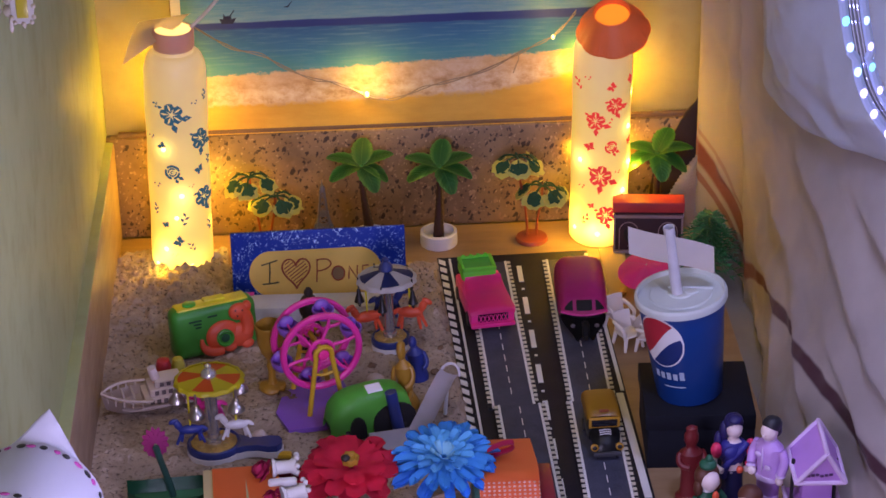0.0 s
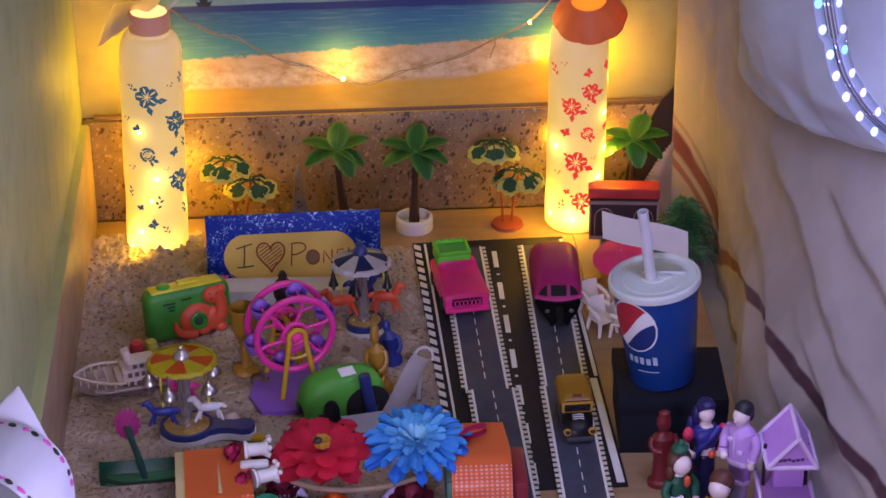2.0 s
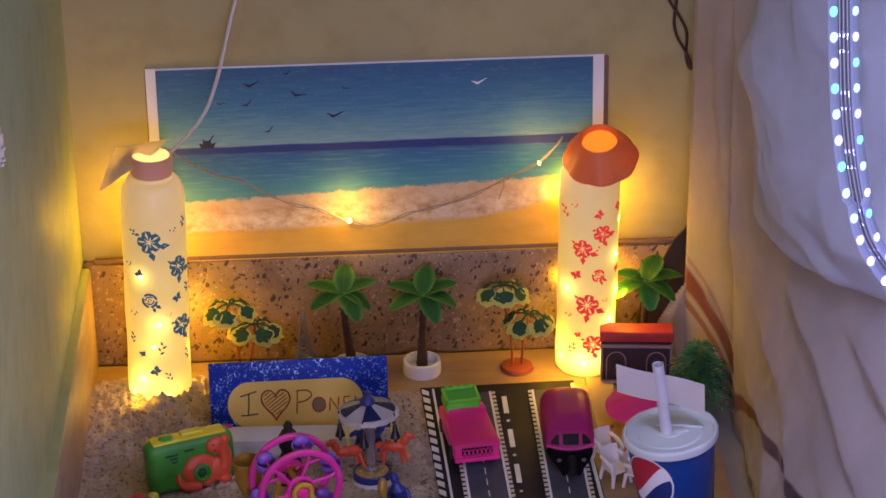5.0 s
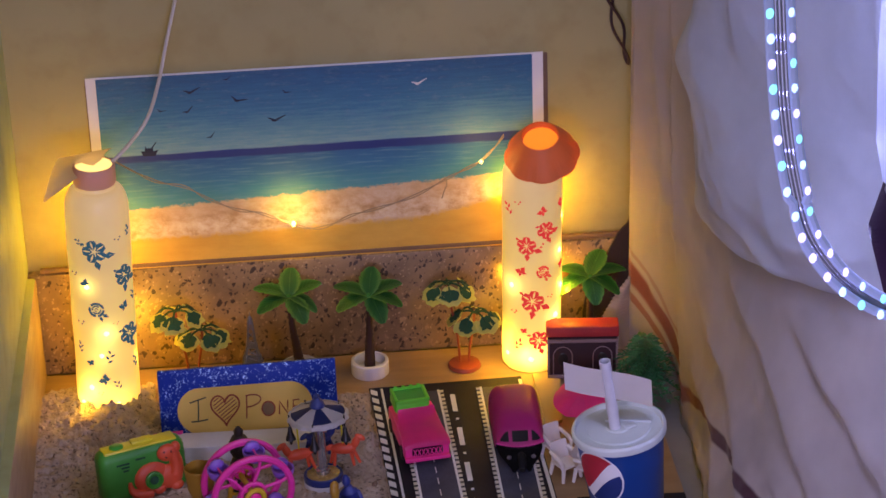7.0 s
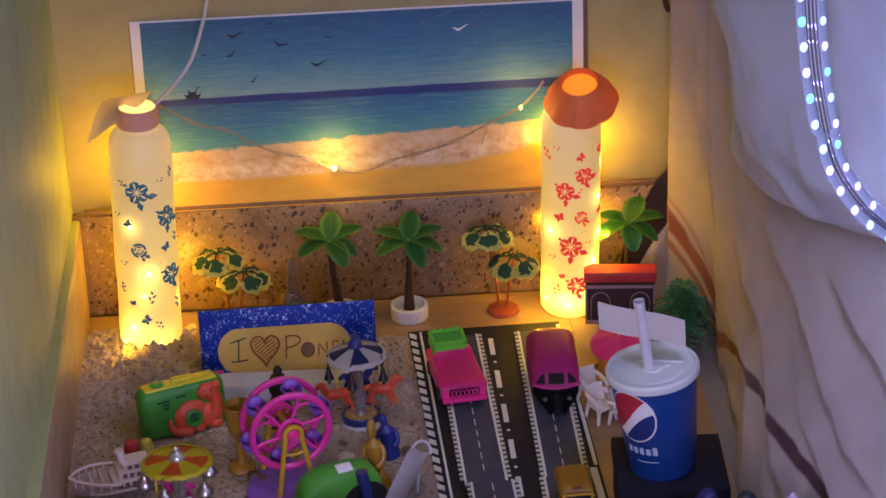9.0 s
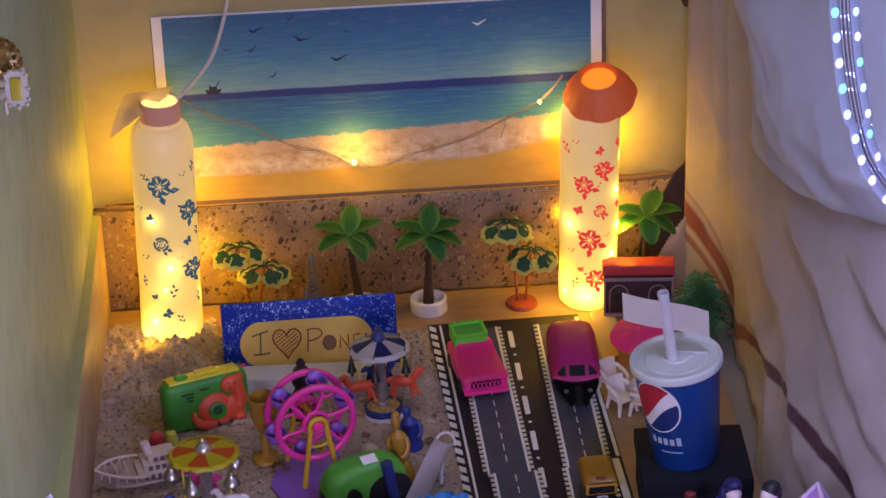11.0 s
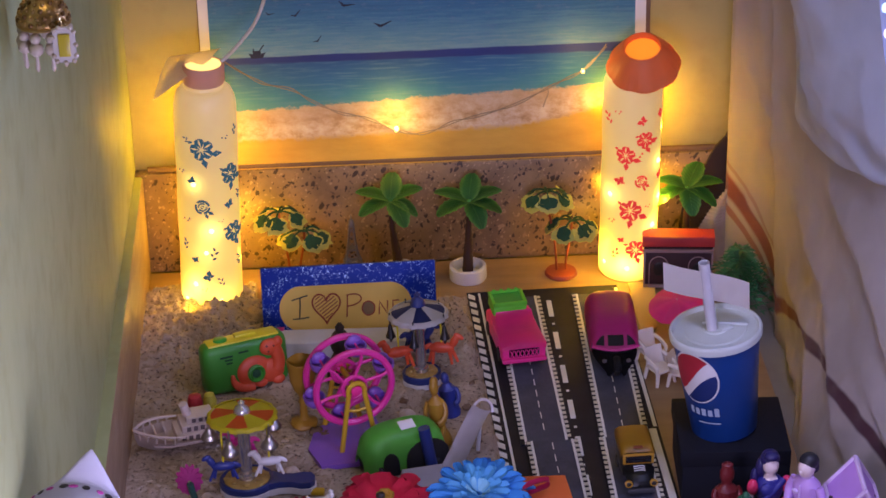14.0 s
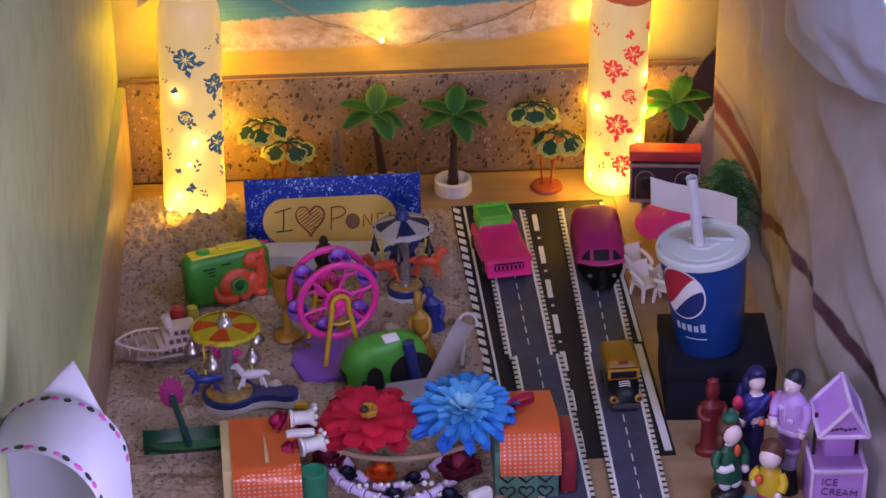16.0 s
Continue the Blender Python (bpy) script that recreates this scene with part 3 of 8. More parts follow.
left_lamp = bottle_lamp(pose(0.073, -0.092, 0.009, 0, 1.6, 0), 0.0325, 0.252,
    [(-115, 0.149, 0.010, 0.9), (-84, 0.096, 0.012, 1.0), (-118, 0.032, 0.014, 1.0), (-140, 0.010, 0.014, 1.2), (-70, 0.012, 0.02, 0.7), (-95, 0.070, 0.016, 0.5)],
    [("bloom", -96, 0.190, 0.0115, 0.6), ("bloom", -42, 0.158, 0.0105, 0.2), ("fly", -47, 0.123, 0.006, 0.5), ("rose", -99, 0.124, 0.0075, 0), ("bloom", -38, 0.090, 0.011, 1.0), ("twig", -85, 0.062, 0.009, 1.2),
     ("fly", -116, 0.061, 0.0045, 0.3), ("fly", -92, 0.042, 0.007, 0.9), ("twig", -66, 0.030, 0.007, 1.9), ("twig", -26, 0.048, 0.008, 1.5), ("dots", -52, 0.199, 0.006, 0), ("fly", -117, 0.153, 0.0055, 0.8), ("twig", -30, 0.200, 0.007, 1.2),
     ("dots", -131, 0.105, 0.007, 0), ("twig", -138, 0.072, 0.007, 1.4), ("dots", -140, 0.160, 0.006, 1), ("twig", -22, 0.125, 0.007, 1.5), ("dots", -65, 0.105, 0.005, 0), ("twig", -120, 0.195, 0.006, 2.2), ("dots", -100, 0.025, 0.005, 1)],
    M_BLUEINK, "tall frosted glass bottle with blue flowers, lit from inside")
part("neck", lathe(bmesh.new(), [(0.0208, 0.252), (0.0215, 0.254), (0.0215, 0.270), (0.0205, 0.272), (0.019, 0.272), (0.019, 0.256)], 36), M_LILAC, left_lamp, "pale pink neck band")
part("opening", lathe(bmesh.new(), [(0.0, 0.2725), (0.012, 0.2735), (0.0185, 0.2715)], 24), glow("lit_opening", (1.0, 0.66, 0.20), 1.6), left_lamp, "glowing mouth of the bottle")
rows = []
for t in np.linspace(0, 1, 11):
    back = Vector((-0.036, 0.020, 0.2710)).lerp(Vector((0.019, 0.018, 0.2810)), t)
    front = Vector((-0.050, -0.034, 0.2470)).lerp(Vector((0.008, -0.002, 0.2770)), t)
    rows.append([back.lerp(front, q) + Vector((0, 0, 0.005 * math.sin(math.pi * q) * (1 - 0.5 * t))) for q in np.linspace(0, 1, 8)])
part("paper_cap", sheet(bmesh.new(), rows, 0.0008), shine_through(surface("cream_paper", (0.72, 0.63, 0.50), 0.6, spread=0.08), (0.95, 0.85, 0.65), 0.45), left_lamp, "folded cream paper over the mouth")

right_lamp = bottle_lamp(pose(0.525, -0.054, 0.0, 0, 0.7, 0), 0.0315, 0.245,
    [(-139, 0.104, 0.012, 1.1), (-31, 0.140, 0.011, 1.0), (-25, 0.098, 0.011, 0.9), (-44, 0.066, 0.013, 1.1), (-98, 0.018, 0.016, 1.0), (-150, 0.020, 0.02, 0.7), (-60, 0.03, 0.02, 0.6)],
    [("bloom", -108, 0.153, 0.0095, 0.3), ("bloom", -70, 0.170, 0.009, 0.9), ("rose", -76, 0.122, 0.0065, 0), ("fly", -118, 0.122, 0.0065, 0.4), ("bloom", -96, 0.088, 0.0115, 0.1), ("bloom", -83, 0.041, 0.010, 0.7), ("fly", -77, 0.192, 0.006, 0.9),
     ("twig", -143, 0.186, 0.009, 2.0), ("twig", -32, 0.190, 0.007, 1.4), ("rose", -34, 0.196, 0.003, 0), ("dots", -133, 0.072, 0.006, 0), ("blade", -83, 0.151, 0.008, 0), ("fly", -28, 0.123, 0.005, 0.3), ("twig", -131, 0.031, 0.008, 0.8), ("dots", -125, 0.20, 0.006, 0), ("dots", -60, 0.09, 0.005, 0), ("twig", -55, 0.055, 0.006, 0.6), ("fly", -112, 0.052, 0.004, 0.2)],
    M_REDINK, "tall frosted glass bottle with red flowers, lit from inside")
HAT = pose(0.0095, -0.004, 0.2460, 25, 9, 0) @ Matrix.Diagonal((0.96, 0.96, 0.96, 1))
SKEW = Matrix(((1, 0, -0.60, 0), (0, 1, 0, 0), (0, 0, 1, 0), (0, 0, 0, 1)))
M_HAT = surface("orange_translucent_plastic", (0.95, 0.23, 0.060), 0.42, spread=0.1)
shine_through(M_HAT, (0.95, 0.16, 0.02), 0.22)
BRIM = [(0.0185, 0.004), (0.0192, 0.0225), (0.0200, 0.0245), (0.0212, 0.0240), (0.0270, 0.0170), (0.0340, 0.0080), (0.0400, -0.0005), (0.0402, -0.0020), (0.0392, -0.0020), (0.0330, 0.0070), (0.0262, 0.0155), (0.0200, 0.0215)]
hat = part("shade", lathe(bmesh.new(), BRIM, 48, wave=lambda a, k: 1 + (0.050 * abs(math.cos(4 * a)) ** 0.8 - 0.025) * min(1.0, max(0.0, (BRIM[k][0] - 0.021) / 0.014)), close=False), M_HAT, right_lamp, "scalloped orange plastic hat", 9)
hat.matrix_basis = HAT @ SKEW
part("opening", lathe(bmesh.new(), [(0.0, 0.0140), (0.012, 0.0150), (0.0190, 0.0180)], 24), glow("lit_orange_opening", (1.0, 0.27, 0.02), 0.9), right_lamp, "glowing mouth under the hat").matrix_basis = HAT @ SKEW

# added lamps outside the glass throw the bottles' light on to wall and sand
for x, y, z, e in ((0.054, -0.052, 0.19, 0.16), (0.054, -0.052, 0.08, 0.08), (0.096, -0.054, 0.06, 0.09), (0.100, -0.055, 0.17, 0.045), (0.122, -0.070, 0.045, 0.035), (0.052, -0.132, 0.030, 0.026),
                   (0.526, -0.0195, 0.20, 0.03), (0.503, -0.0200, 0.09, 0.05), (0.549, -0.0205, 0.10, 0.08), (0.506, -0.0205, 0.19, 0.05), (0.551, -0.0205, 0.18, 0.08), (0.512, -0.093, 0.022, 0.045), (0.482, -0.072, 0.034, 0.055), (0.562, -0.063, 0.090, 0.120), (0.563, -0.050, 0.17, 0.055)):
    lamp("bottle_fill", "POINT", 1.85 * e, WARM, pose(x, y, z), radius=0.004)

# ---- wire and bulbs between the lamps ----
string = thing("light_string", pose(0, 0, 0), "thin wire of small warm lights hung across the painting", "string lights")
SWAG = [(0.099, -0.085, 0.281), (0.118, -0.055, 0.253), (0.1401, -0.033, 0.2295), (0.1676, -0.029, 0.2200), (0.1888, -0.027, 0.2048), (0.2182, -0.026, 0.1892), (0.2422, -0.025, 0.1830), (0.2661, -0.026, 0.1725), (0.2943, -0.027, 0.1620), (0.3149, -0.027, 0.1640), (0.3400, -0.026, 0.1738), (0.3649, -0.025, 0.1788), (0.4050, -0.024, 0.1900), (0.4380, -0.026, 0.2075), (0.4564, -0.028, 0.2178), (0.4751, -0.032, 0.2290), (0.4897, -0.036, 0.2450), (0.500, -0.042, 0.262)]
for ph in (0.0, math.pi):
    pts = [p + Vector((0, 0, 0.0014 * math.sin(0.34 * k + ph) * min(1.0, k / 12))) for k, p in enumerate(through_points(SWAG, 8))]
    part("wire", tube(bmesh.new(), pts, 0.00055, 6), M_COPPER, string)
part("wire_end", tube(bmesh.new(), through_points([(0.4398, -0.027, 0.209), (0.4405, -0.026, 0.2020), (0.4380, -0.025, 0.1950), (0.4351, -0.025, 0.1860)], 6), 0.0006, 6), M_COPPER, string)
for x, y, z, s in ((0.2775, -0.028, 0.1690, 0.0026), (0.4765, -0.034, 0.2300, 0.0017)):
    part("bulb", ball(bmesh.new(), (x, y, z), (s, s, s * 1.3), 12), M_BULB, string, "glowing warm bulb")
lamp("bulb_light", "POINT", 0.13, (1.0, 0.60, 0.08), pose(0.276, -0.040, 0.178), radius=0.004)
lamp("bulb_light", "POINT", 0.055, (1.0, 0.62, 0.12), pose(0.474, -0.045, 0.238), radius=0.003)
bm = bmesh.new()
tube(bm, through_points([(0.098, -0.088, 0.279), (0.1165, -0.070, 0.2905), (0.1357, -0.050, 0.3085), (0.1489, -0.032, 0.3380), (0.1591, -0.015, 0.373), (0.1691, -0.007, 0.408), (0.186, -0.004, 0.47), (0.21, -0.004, 0.56), (0.26, -0.004, 0.75)], 10), 0.0019, 8)
solid("power_cable", bm, M_WIRE, pose(0, 0, 0), "white cable running up the wall from the bottle", "cable")
bm = bmesh.new()
for ph in (0, math.pi):
    tube(bm, [Vector((0.606 + 0.030 * t + 0.0060 * math.sin(7.5 * t + ph) * math.sin(math.pi * t) ** 0.6, -0.006 - 0.002 * math.cos(7.5 * t + ph), 0.43 - 0.112 * t)) for t in np.linspace(0, 1, 40)], 0.0016, 6)
solid("twisted_cable", bm, surface("dark_red_cable", (0.035, 0.010, 0.010), 0.5), pose(0, 0, 0), "dark red twisted cable hanging on the wall", "cable")

# ---- sheets hung beside the display ----


def crease(p, a, b, amp, above, below):
    """Height of a soft fold along the line a-b of the cloth: its slope is wide above the line and steep below it."""
    ax, az = a
    dx, dz = b[0] - ax, b[1] - az
    length = math.hypot(dx, dz)
    along = ((p[0] - ax) * dx + (p[1] - az) * dz) / length
    off = ((p[1] - az) * dx - (p[0] - ax) * dz) / length
    t = along / length
    off += 0.006 * math.sin(7 * t + 9 * ax)
    fade = min(1.0, max(0.0, (t + 0.12) / 0.3)) * min(1.0, max(0.0, (1.12 - t) / 0.3))
    fade = fade * fade * (3 - 2 * fade)
    return amp * fade * math.exp(-(off / (above if off > 0 else below)) ** 2)


def crumple(away, z, seed):
    """Fine wrinkles of unironed cotton."""
    q = noise.noise((away * 9 + z * 7, z * 12 - away * 3, seed))
    r = noise.noise((away * 21 + z * 9, z * 30, seed + 3))
    s = noise.noise((away * 55 + z * 20, z * 70, seed + 6))
    return (0.5 - abs(q)) * 0.0075 + (0.5 - abs(r)) * 0.0036 + s * 0.0011


def cloth_sheet(name, rows, material, label):
    bm = sheet(bmesh.new(), rows, 0.0012, uv=True)
    layer = bm.loops.layers.uv.verify()
    for f in bm.faces:
        for lp in f.loops:
            c = lp.vert.co
            away = max(0.0, -0.05 - c.y)
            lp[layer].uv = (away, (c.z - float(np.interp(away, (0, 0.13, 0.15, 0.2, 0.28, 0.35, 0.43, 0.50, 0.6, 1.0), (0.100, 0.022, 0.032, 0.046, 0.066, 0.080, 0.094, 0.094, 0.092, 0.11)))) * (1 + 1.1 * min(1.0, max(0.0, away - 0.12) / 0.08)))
    return solid(name, bm, material, pose(0, 0, 0), label, "cloth", angle=80)


# folds of the striped sheet and of the white one, as lines in (run from the wall, height)
STRIPED_FOLDS = [((0.26, 0.225), (0.62, 0.140), 0.012, 0.030, 0.009), ((0.20, 0.150), (0.50, 0.060), 0.009, 0.026, 0.008), ((0.40, 0.250), (0.85, 0.190), 0.013, 0.032, 0.010), ((0.17, 0.080), (0.40, 0.015), 0.008, 0.020, 0.007), ((0.45, 0.120), (0.80, 0.060), 0.010, 0.026, 0.010),
                 ((0.17, 0.000), (0.37, -0.012), 0.006, 0.010, 0.006), ((0.04, 0.42), (0.055, 0.13), 0.004, 0.014, 0.010), ((0.085, 0.36), (0.100, 0.09), 0.004, 0.012, 0.009), ((0.02, 0.26), (0.09, 0.17), 0.003, 0.012, 0.008), ((0.03, 0.10), (0.10, 0.05), 0.003, 0.008, 0.006)]
WHITE_FOLDS = [((0.145, 0.430), (0.275, 0.318), 0.016, 0.075, 0.018), ((0.275, 0.318), (0.50, 0.365), 0.016, 0.080, 0.022), ((0.30, 0.560), (0.46, 0.390), 0.007, 0.030, 0.014), ((0.50, 0.640), (0.56, 0.430), 0.010, 0.040, 0.020), ((0.22, 0.640), (0.28, 0.450), 0.007, 0.030, 0.014), ((0.24, 0.300), (0.42, 0.300), 0.006, 0.014, 0.010), ((0.40, 0.320), (0.62, 0.420), 0.006, 0.016, 0.012)]
rows = []
for z in -0.019 + 1.27 * np.linspace(0, 1, 250) ** 1.7:
    row = []
    for y in -0.035 - 1.515 * np.linspace(0, 1, 330) ** 1.5:
        away = max(0.0, -0.05 - y)
        x = 0.634 + 0.052 * (1 - math.exp(-away / 0.07)) * math.exp(-z / 0.5) + 0.28 * away * min(1.0, 0.12 + z * 1.9)
        x -= 0.050 * math.exp(-((y + 0.50) / 0.16) ** 2) * math.exp(-max(0, z) / 0.13)
        x -= 0.012 * min(1.0, max(0.0, (away - 0.118 + 0.11 * z) / 0.006))
        loose = min(1.0, 0.12 + away * 5)
        x -= crumple(away, z, 1) * loose + sum(crease((away, z), *f) for f in STRIPED_FOLDS)
        row.append(Vector((x, y, z)))
    rows.append(row)
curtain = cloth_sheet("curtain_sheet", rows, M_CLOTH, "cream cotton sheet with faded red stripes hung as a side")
rows = []
for k, z in enumerate(np.linspace(0.098, 0.002, 97)):
    left = float(np.interp(z, (0.002, 0.006, 0.034, 0.0448, 0.0683, 0.0961), (0.6185, 0.6167, 0.6050, 0.6029, 0.6168, 0.6366)))
    left += (0.0022 * abs((k / 4) % 1.0 - 0.5) * 2 if z > 0.042 else 0.0)
    rows.append([Vector((left + (0.646 - left) * q, -0.045 - 0.005 * math.sin(5.5 * q + 9 * z) * min(1.0, 0.3 + 2 * q) - 0.002 * math.sin(60 * z), z)) for q in np.linspace(0, 1, 15)])
part("frayed_flap", sheet(bmesh.new(), rows, 0.0009), make_cloth("cream_hem_cotton", (0.69, 0.605, 0.565)), curtain, "frayed cream corner of the sheet", 80)
rows = []
for v in np.linspace(0, 1, 240) ** 1.4:
    row = []
    for u in np.linspace(0, 1, 300) ** 1.4:
        y = -0.196 - 0.030 * math.exp(-((v - 0.02) / 0.10) ** 2) - 1.35 * u
        away = -0.05 - y
        hem = float(np.interp(away, (0.14, 0.18, 0.30, 0.37, 0.47, 0.54, 0.80, 1.5), (0.250, 0.254, 0.263, 0.282, 0.311, 0.338, 0.45, 0.74)))
        z = hem + (1.25 - hem) * v
        x = 0.634 - 0.040 + 0.052 * (1 - math.exp(-away / 0.07)) * math.exp(-z / 0.5) + 0.275 * away * min(1.0, 0.12 + z * 1.9)
        x += 0.014 * math.exp(-u / 0.02) + 0.010 * math.exp(-(z - hem) / 0.006)
        x -= crumple(away, z, 14) * 0.8 + sum(crease((away, z), *f) for f in WHITE_FOLDS)
        row.append(Vector((x, y, z)))
    rows.append(row)
cloth_sheet("white_sheet", rows, M_SHEET, "white cotton sheet hung over the striped one")

# ---- light rope ----
rope = thing("light_rope", pose(0, 0, 0), "clear rope of blue-white lights hung before the sheets", "light rope")
M_CLEAR = glow("lit_clear_rope", (0.40, 0.46, 0.86), 0.30)
M_ROPEWIRE = surface("grey_rope_wire", (0.30, 0.30, 0.36), 0.35, spread=0.1)
line = through_points([(0.584, -0.85, 0.80), (0.588, -0.85, 0.745), (0.591, -0.85, 0.71), (0.594, -0.85, 0.67), (0.598, -0.85, 0.629), (0.605, -0.85, 0.586), (0.616, -0.85, 0.543), (0.629, -0.85, 0.518), (0.648, -0.85, 0.495), (0.676, -0.85, 0.475), (0.72, -0.845, 0.455), (0.80, -0.83, 0.43)], 9)
LED = [glow("blue_white_led", (0.38, 0.56, 1.0), 2.4), glow("violet_white_led", (0.58, 0.48, 1.0), 2.6), glow("cyan_white_led", (0.22, 0.75, 1.0), 2.0)]
for s, n in ((-1, 0), (1, 1)):
    shift = [p + Vector((0.0072 * s * (1 if k < 50 else 0.6), 0, 0.004 * s if k > 50 else 0)) for k, p in enumerate(line)]
    part("tube", tube(bmesh.new(), shift, 0.0034, 8), M_CLEAR, rope, "clear plastic tube")
    travel, since = 0.0, 0.0
    for k in range(1, len(shift)):
        step = (shift[k] - shift[k - 1]).length
        since += step
        if since > 0.0165:
            since = 0.0
            part("led", ball(bmesh.new(), shift[k] + Vector((0, -0.0030, 0)), (0.0027, 0.0018, 0.0038) if n == 0 else (0.0021, 0.0016, 0.0034), 8), LED[(k + n) % 3], rope)
# sleeve is no lamp; the LED light it scatters is given as its glow
M_SLEEVE = glow("glowing_flat_sleeve", (0.50, 0.48, 0.66), 0.34)
part("sleeve", sheet(bmesh.new(), [[p + Vector((0.0068 * q, 0.0030, 0)) for q in (-1, 0, 1)] for p in line], 0.0012), M_SLEEVE, rope, "flat plastic sleeve given a glow")
for k in range(4):
    part("inner_wire", tube(bmesh.new(), [p + Vector((0.0026 * (k - 1.5), 0.0008, 0)) for p in line], 0.0008, 6), M_ROPEWIRE, rope)
for k, e in ((2, 2.7), (24, 2.4), (48, 1.2), (80, 1.0)):
    lamp("rope_glow", "POINT", e, (0.42, 0.46, 1.0), pose(*(line[k] + Vector((0.005, 0.060, 0)))), radius=0.002)

# ---- toy palms, trees and tower at the back ----
M_LEAF = surface("green_plastic_leaf", (0.045, 0.27, 0.045), 0.55, spread=0.35, grain=120)
M_TRUNK = surface("brown_plastic_trunk", (0.045, 0.016, 0.012), 0.5, spread=0.3)
M_DARKGREEN = surface("dark_green_plastic", (0.012, 0.072, 0.030), 0.75, spread=0.4)
M_YELGREEN = surface("yellow_leaf_edge", (0.50, 0.48, 0.10), 0.5, spread=0.2)
M_REDBROWN = surface("red_brown_plastic", (0.24, 0.045, 0.02), 0.4)


nn = Nodes("palm_leaf_plastic")
uvn = nn.add("ShaderNodeUVMap")
sp = nn.add("ShaderNodeSeparateXYZ")
nn.put(uvn.outputs[0], sp.inputs[0])
from_rib = nn.math("ABSOLUTE", nn.math("MULTIPLY_ADD", sp.outputs[0], 2.0, -1.0))
veins = nn.math("SINE", nn.math("MULTIPLY", nn.math("MULTIPLY_ADD", from_rib, -0.28, sp.outputs[1]), 58.0))
lc = nn.ramp(nn.math("ADD", from_rib, nn.math("MULTIPLY", nn.noise(nn.coord(), 140, 3), 0.25)), [(0.05, (0.085, 0.28, 0.07)), (0.22, (0.020, 0.145, 0.036)), (0.72, (0.034, 0.20, 0.045)), (1.06, (0.13, 0.34, 0.08))])
lc = nn.mix(nn.math("MULTIPLY", nn.math("MAXIMUM", veins, 0.0), 0.30), lc, (0.020, 0.15, 0.022))
nn.base(lc, 0.42)
nn.bump(veins, 0.25, 0.0008)
M_PALMLEAF = nn.mat


def palm_leaf(base, azimuth, rise, length, width, droop, rng):
    """A broad plastic palm leaf, folded along its rib, with a finely toothed edge."""
    a = radians(azimuth)
    out, side = Vector((math.cos(a), math.sin(a), 0)), Vector((-math.sin(a), math.cos(a), 0))
    steps, rows = 12, []
    for k in range(steps + 1):
        t = k / steps
        w = width * 0.5 * (math.sin(math.pi * (0.05 + 0.915 * t ** 1.15)) ** 0.62)
        tooth = 1 + (0.07 if k % 2 else -0.04)
        c = Vector(base) + out * (length * t * math.cos(rise * (1 - 0.5 * t))) + Vector((0, 0, length * (t * math.sin(rise) - droop * t * t)))
        rows.append([c + side * (w * q * (tooth if abs(q) == 1 else 1)) + Vector((0, 0, 0.22 * w * (abs(q) ** 1.3) - 0.12 * w * abs(q) ** 3 + rng.uniform(-0.0002, 0.0002))) for q in (-1, -0.66, -0.33, 0, 0.33, 0.66, 1)])
    return sheet(bmesh.new(), rows, 0.0005, uv=True)


def palm(m, leaves, lean=(0.0, 0.0), seed=0, height=0.094):
    rng = random.Random(seed)
    tree = thing("toy_palm_tree", m, "small plastic palm tree with broad green leaves and a white foot", "toy tree", "toy palm trees")
    prof = [(0.0195, 0), (0.0200, 0.001), (0.0200, 0.015), (0.0190, 0.016), (0.0165, 0.016), (0.0160, 0.004), (0.0, 0.004)]
    part("foot", lathe(bmesh.new(), prof, 60, wave=lambda a, k: 1 + (0.018 * (math.sin(30 * a) > 0) if k in (1, 2) else 0)), M_WHITEPL, tree, "white ribbed ring foot")
    top = Vector((lean[0], lean[1], height))
    part("trunk", tube(bmesh.new(), bezier((0, 0, 0.004), (0, 0, 0.03), (lean[0], lean[1], 0.05), top, 28), 0.0049, 12, taper=lambda t: 1.30 - 0.80 * t + 0.07 * math.sin(70 * t)), M_TRUNK, tree, "dark brown ringed trunk")
    part("crown_hub", ball(bmesh.new(), top, (0.0034, 0.0034, 0.0040), 10), M_LEAF, tree)
    for azimuth, rise, length, droop in leaves:
        part("leaf", palm_leaf(top + Vector((0, 0, 0.001)), azimuth, rise, length, 0.0235 * (0.80 + 0.25 * length / 0.04), droop, rng), M_PALMLEAF, tree)
    return tree


CROWN = [(78, 0.90, 0.030, 0.10), (158, 0.52, 0.040, 0.34), (206, 0.22, 0.039, 0.42), (292, 0.00, 0.033, 0.55), (22, 0.50, 0.040, 0.34), (-20, 0.26, 0.037, 0.50)]
palm(pose(0.350, -0.057, 0), CROWN, (0.002, 0.0), 1, 0.092)
palm(pose(0.2755, -0.055, 0), [(a + 4, r, l, d) for a, r, l, d in CROWN[:5]] + [(-20, 0.1, 0.030, 0.6)], (-0.0075, 0.002), 2, 0.095)
palm(pose(0.590, -0.050, 0), [(60, 0.70, 0.036, 0.2), (150, 0.45, 0.036, 0.35), (200, 0.25, 0.042, 0.60), (275, 0.05, 0.030, 0.70), (12, 0.45, 0.042, 0.40), (-30, 0.15, 0.034, 0.60)], (-0.001, 0.0), 5, 0.094)


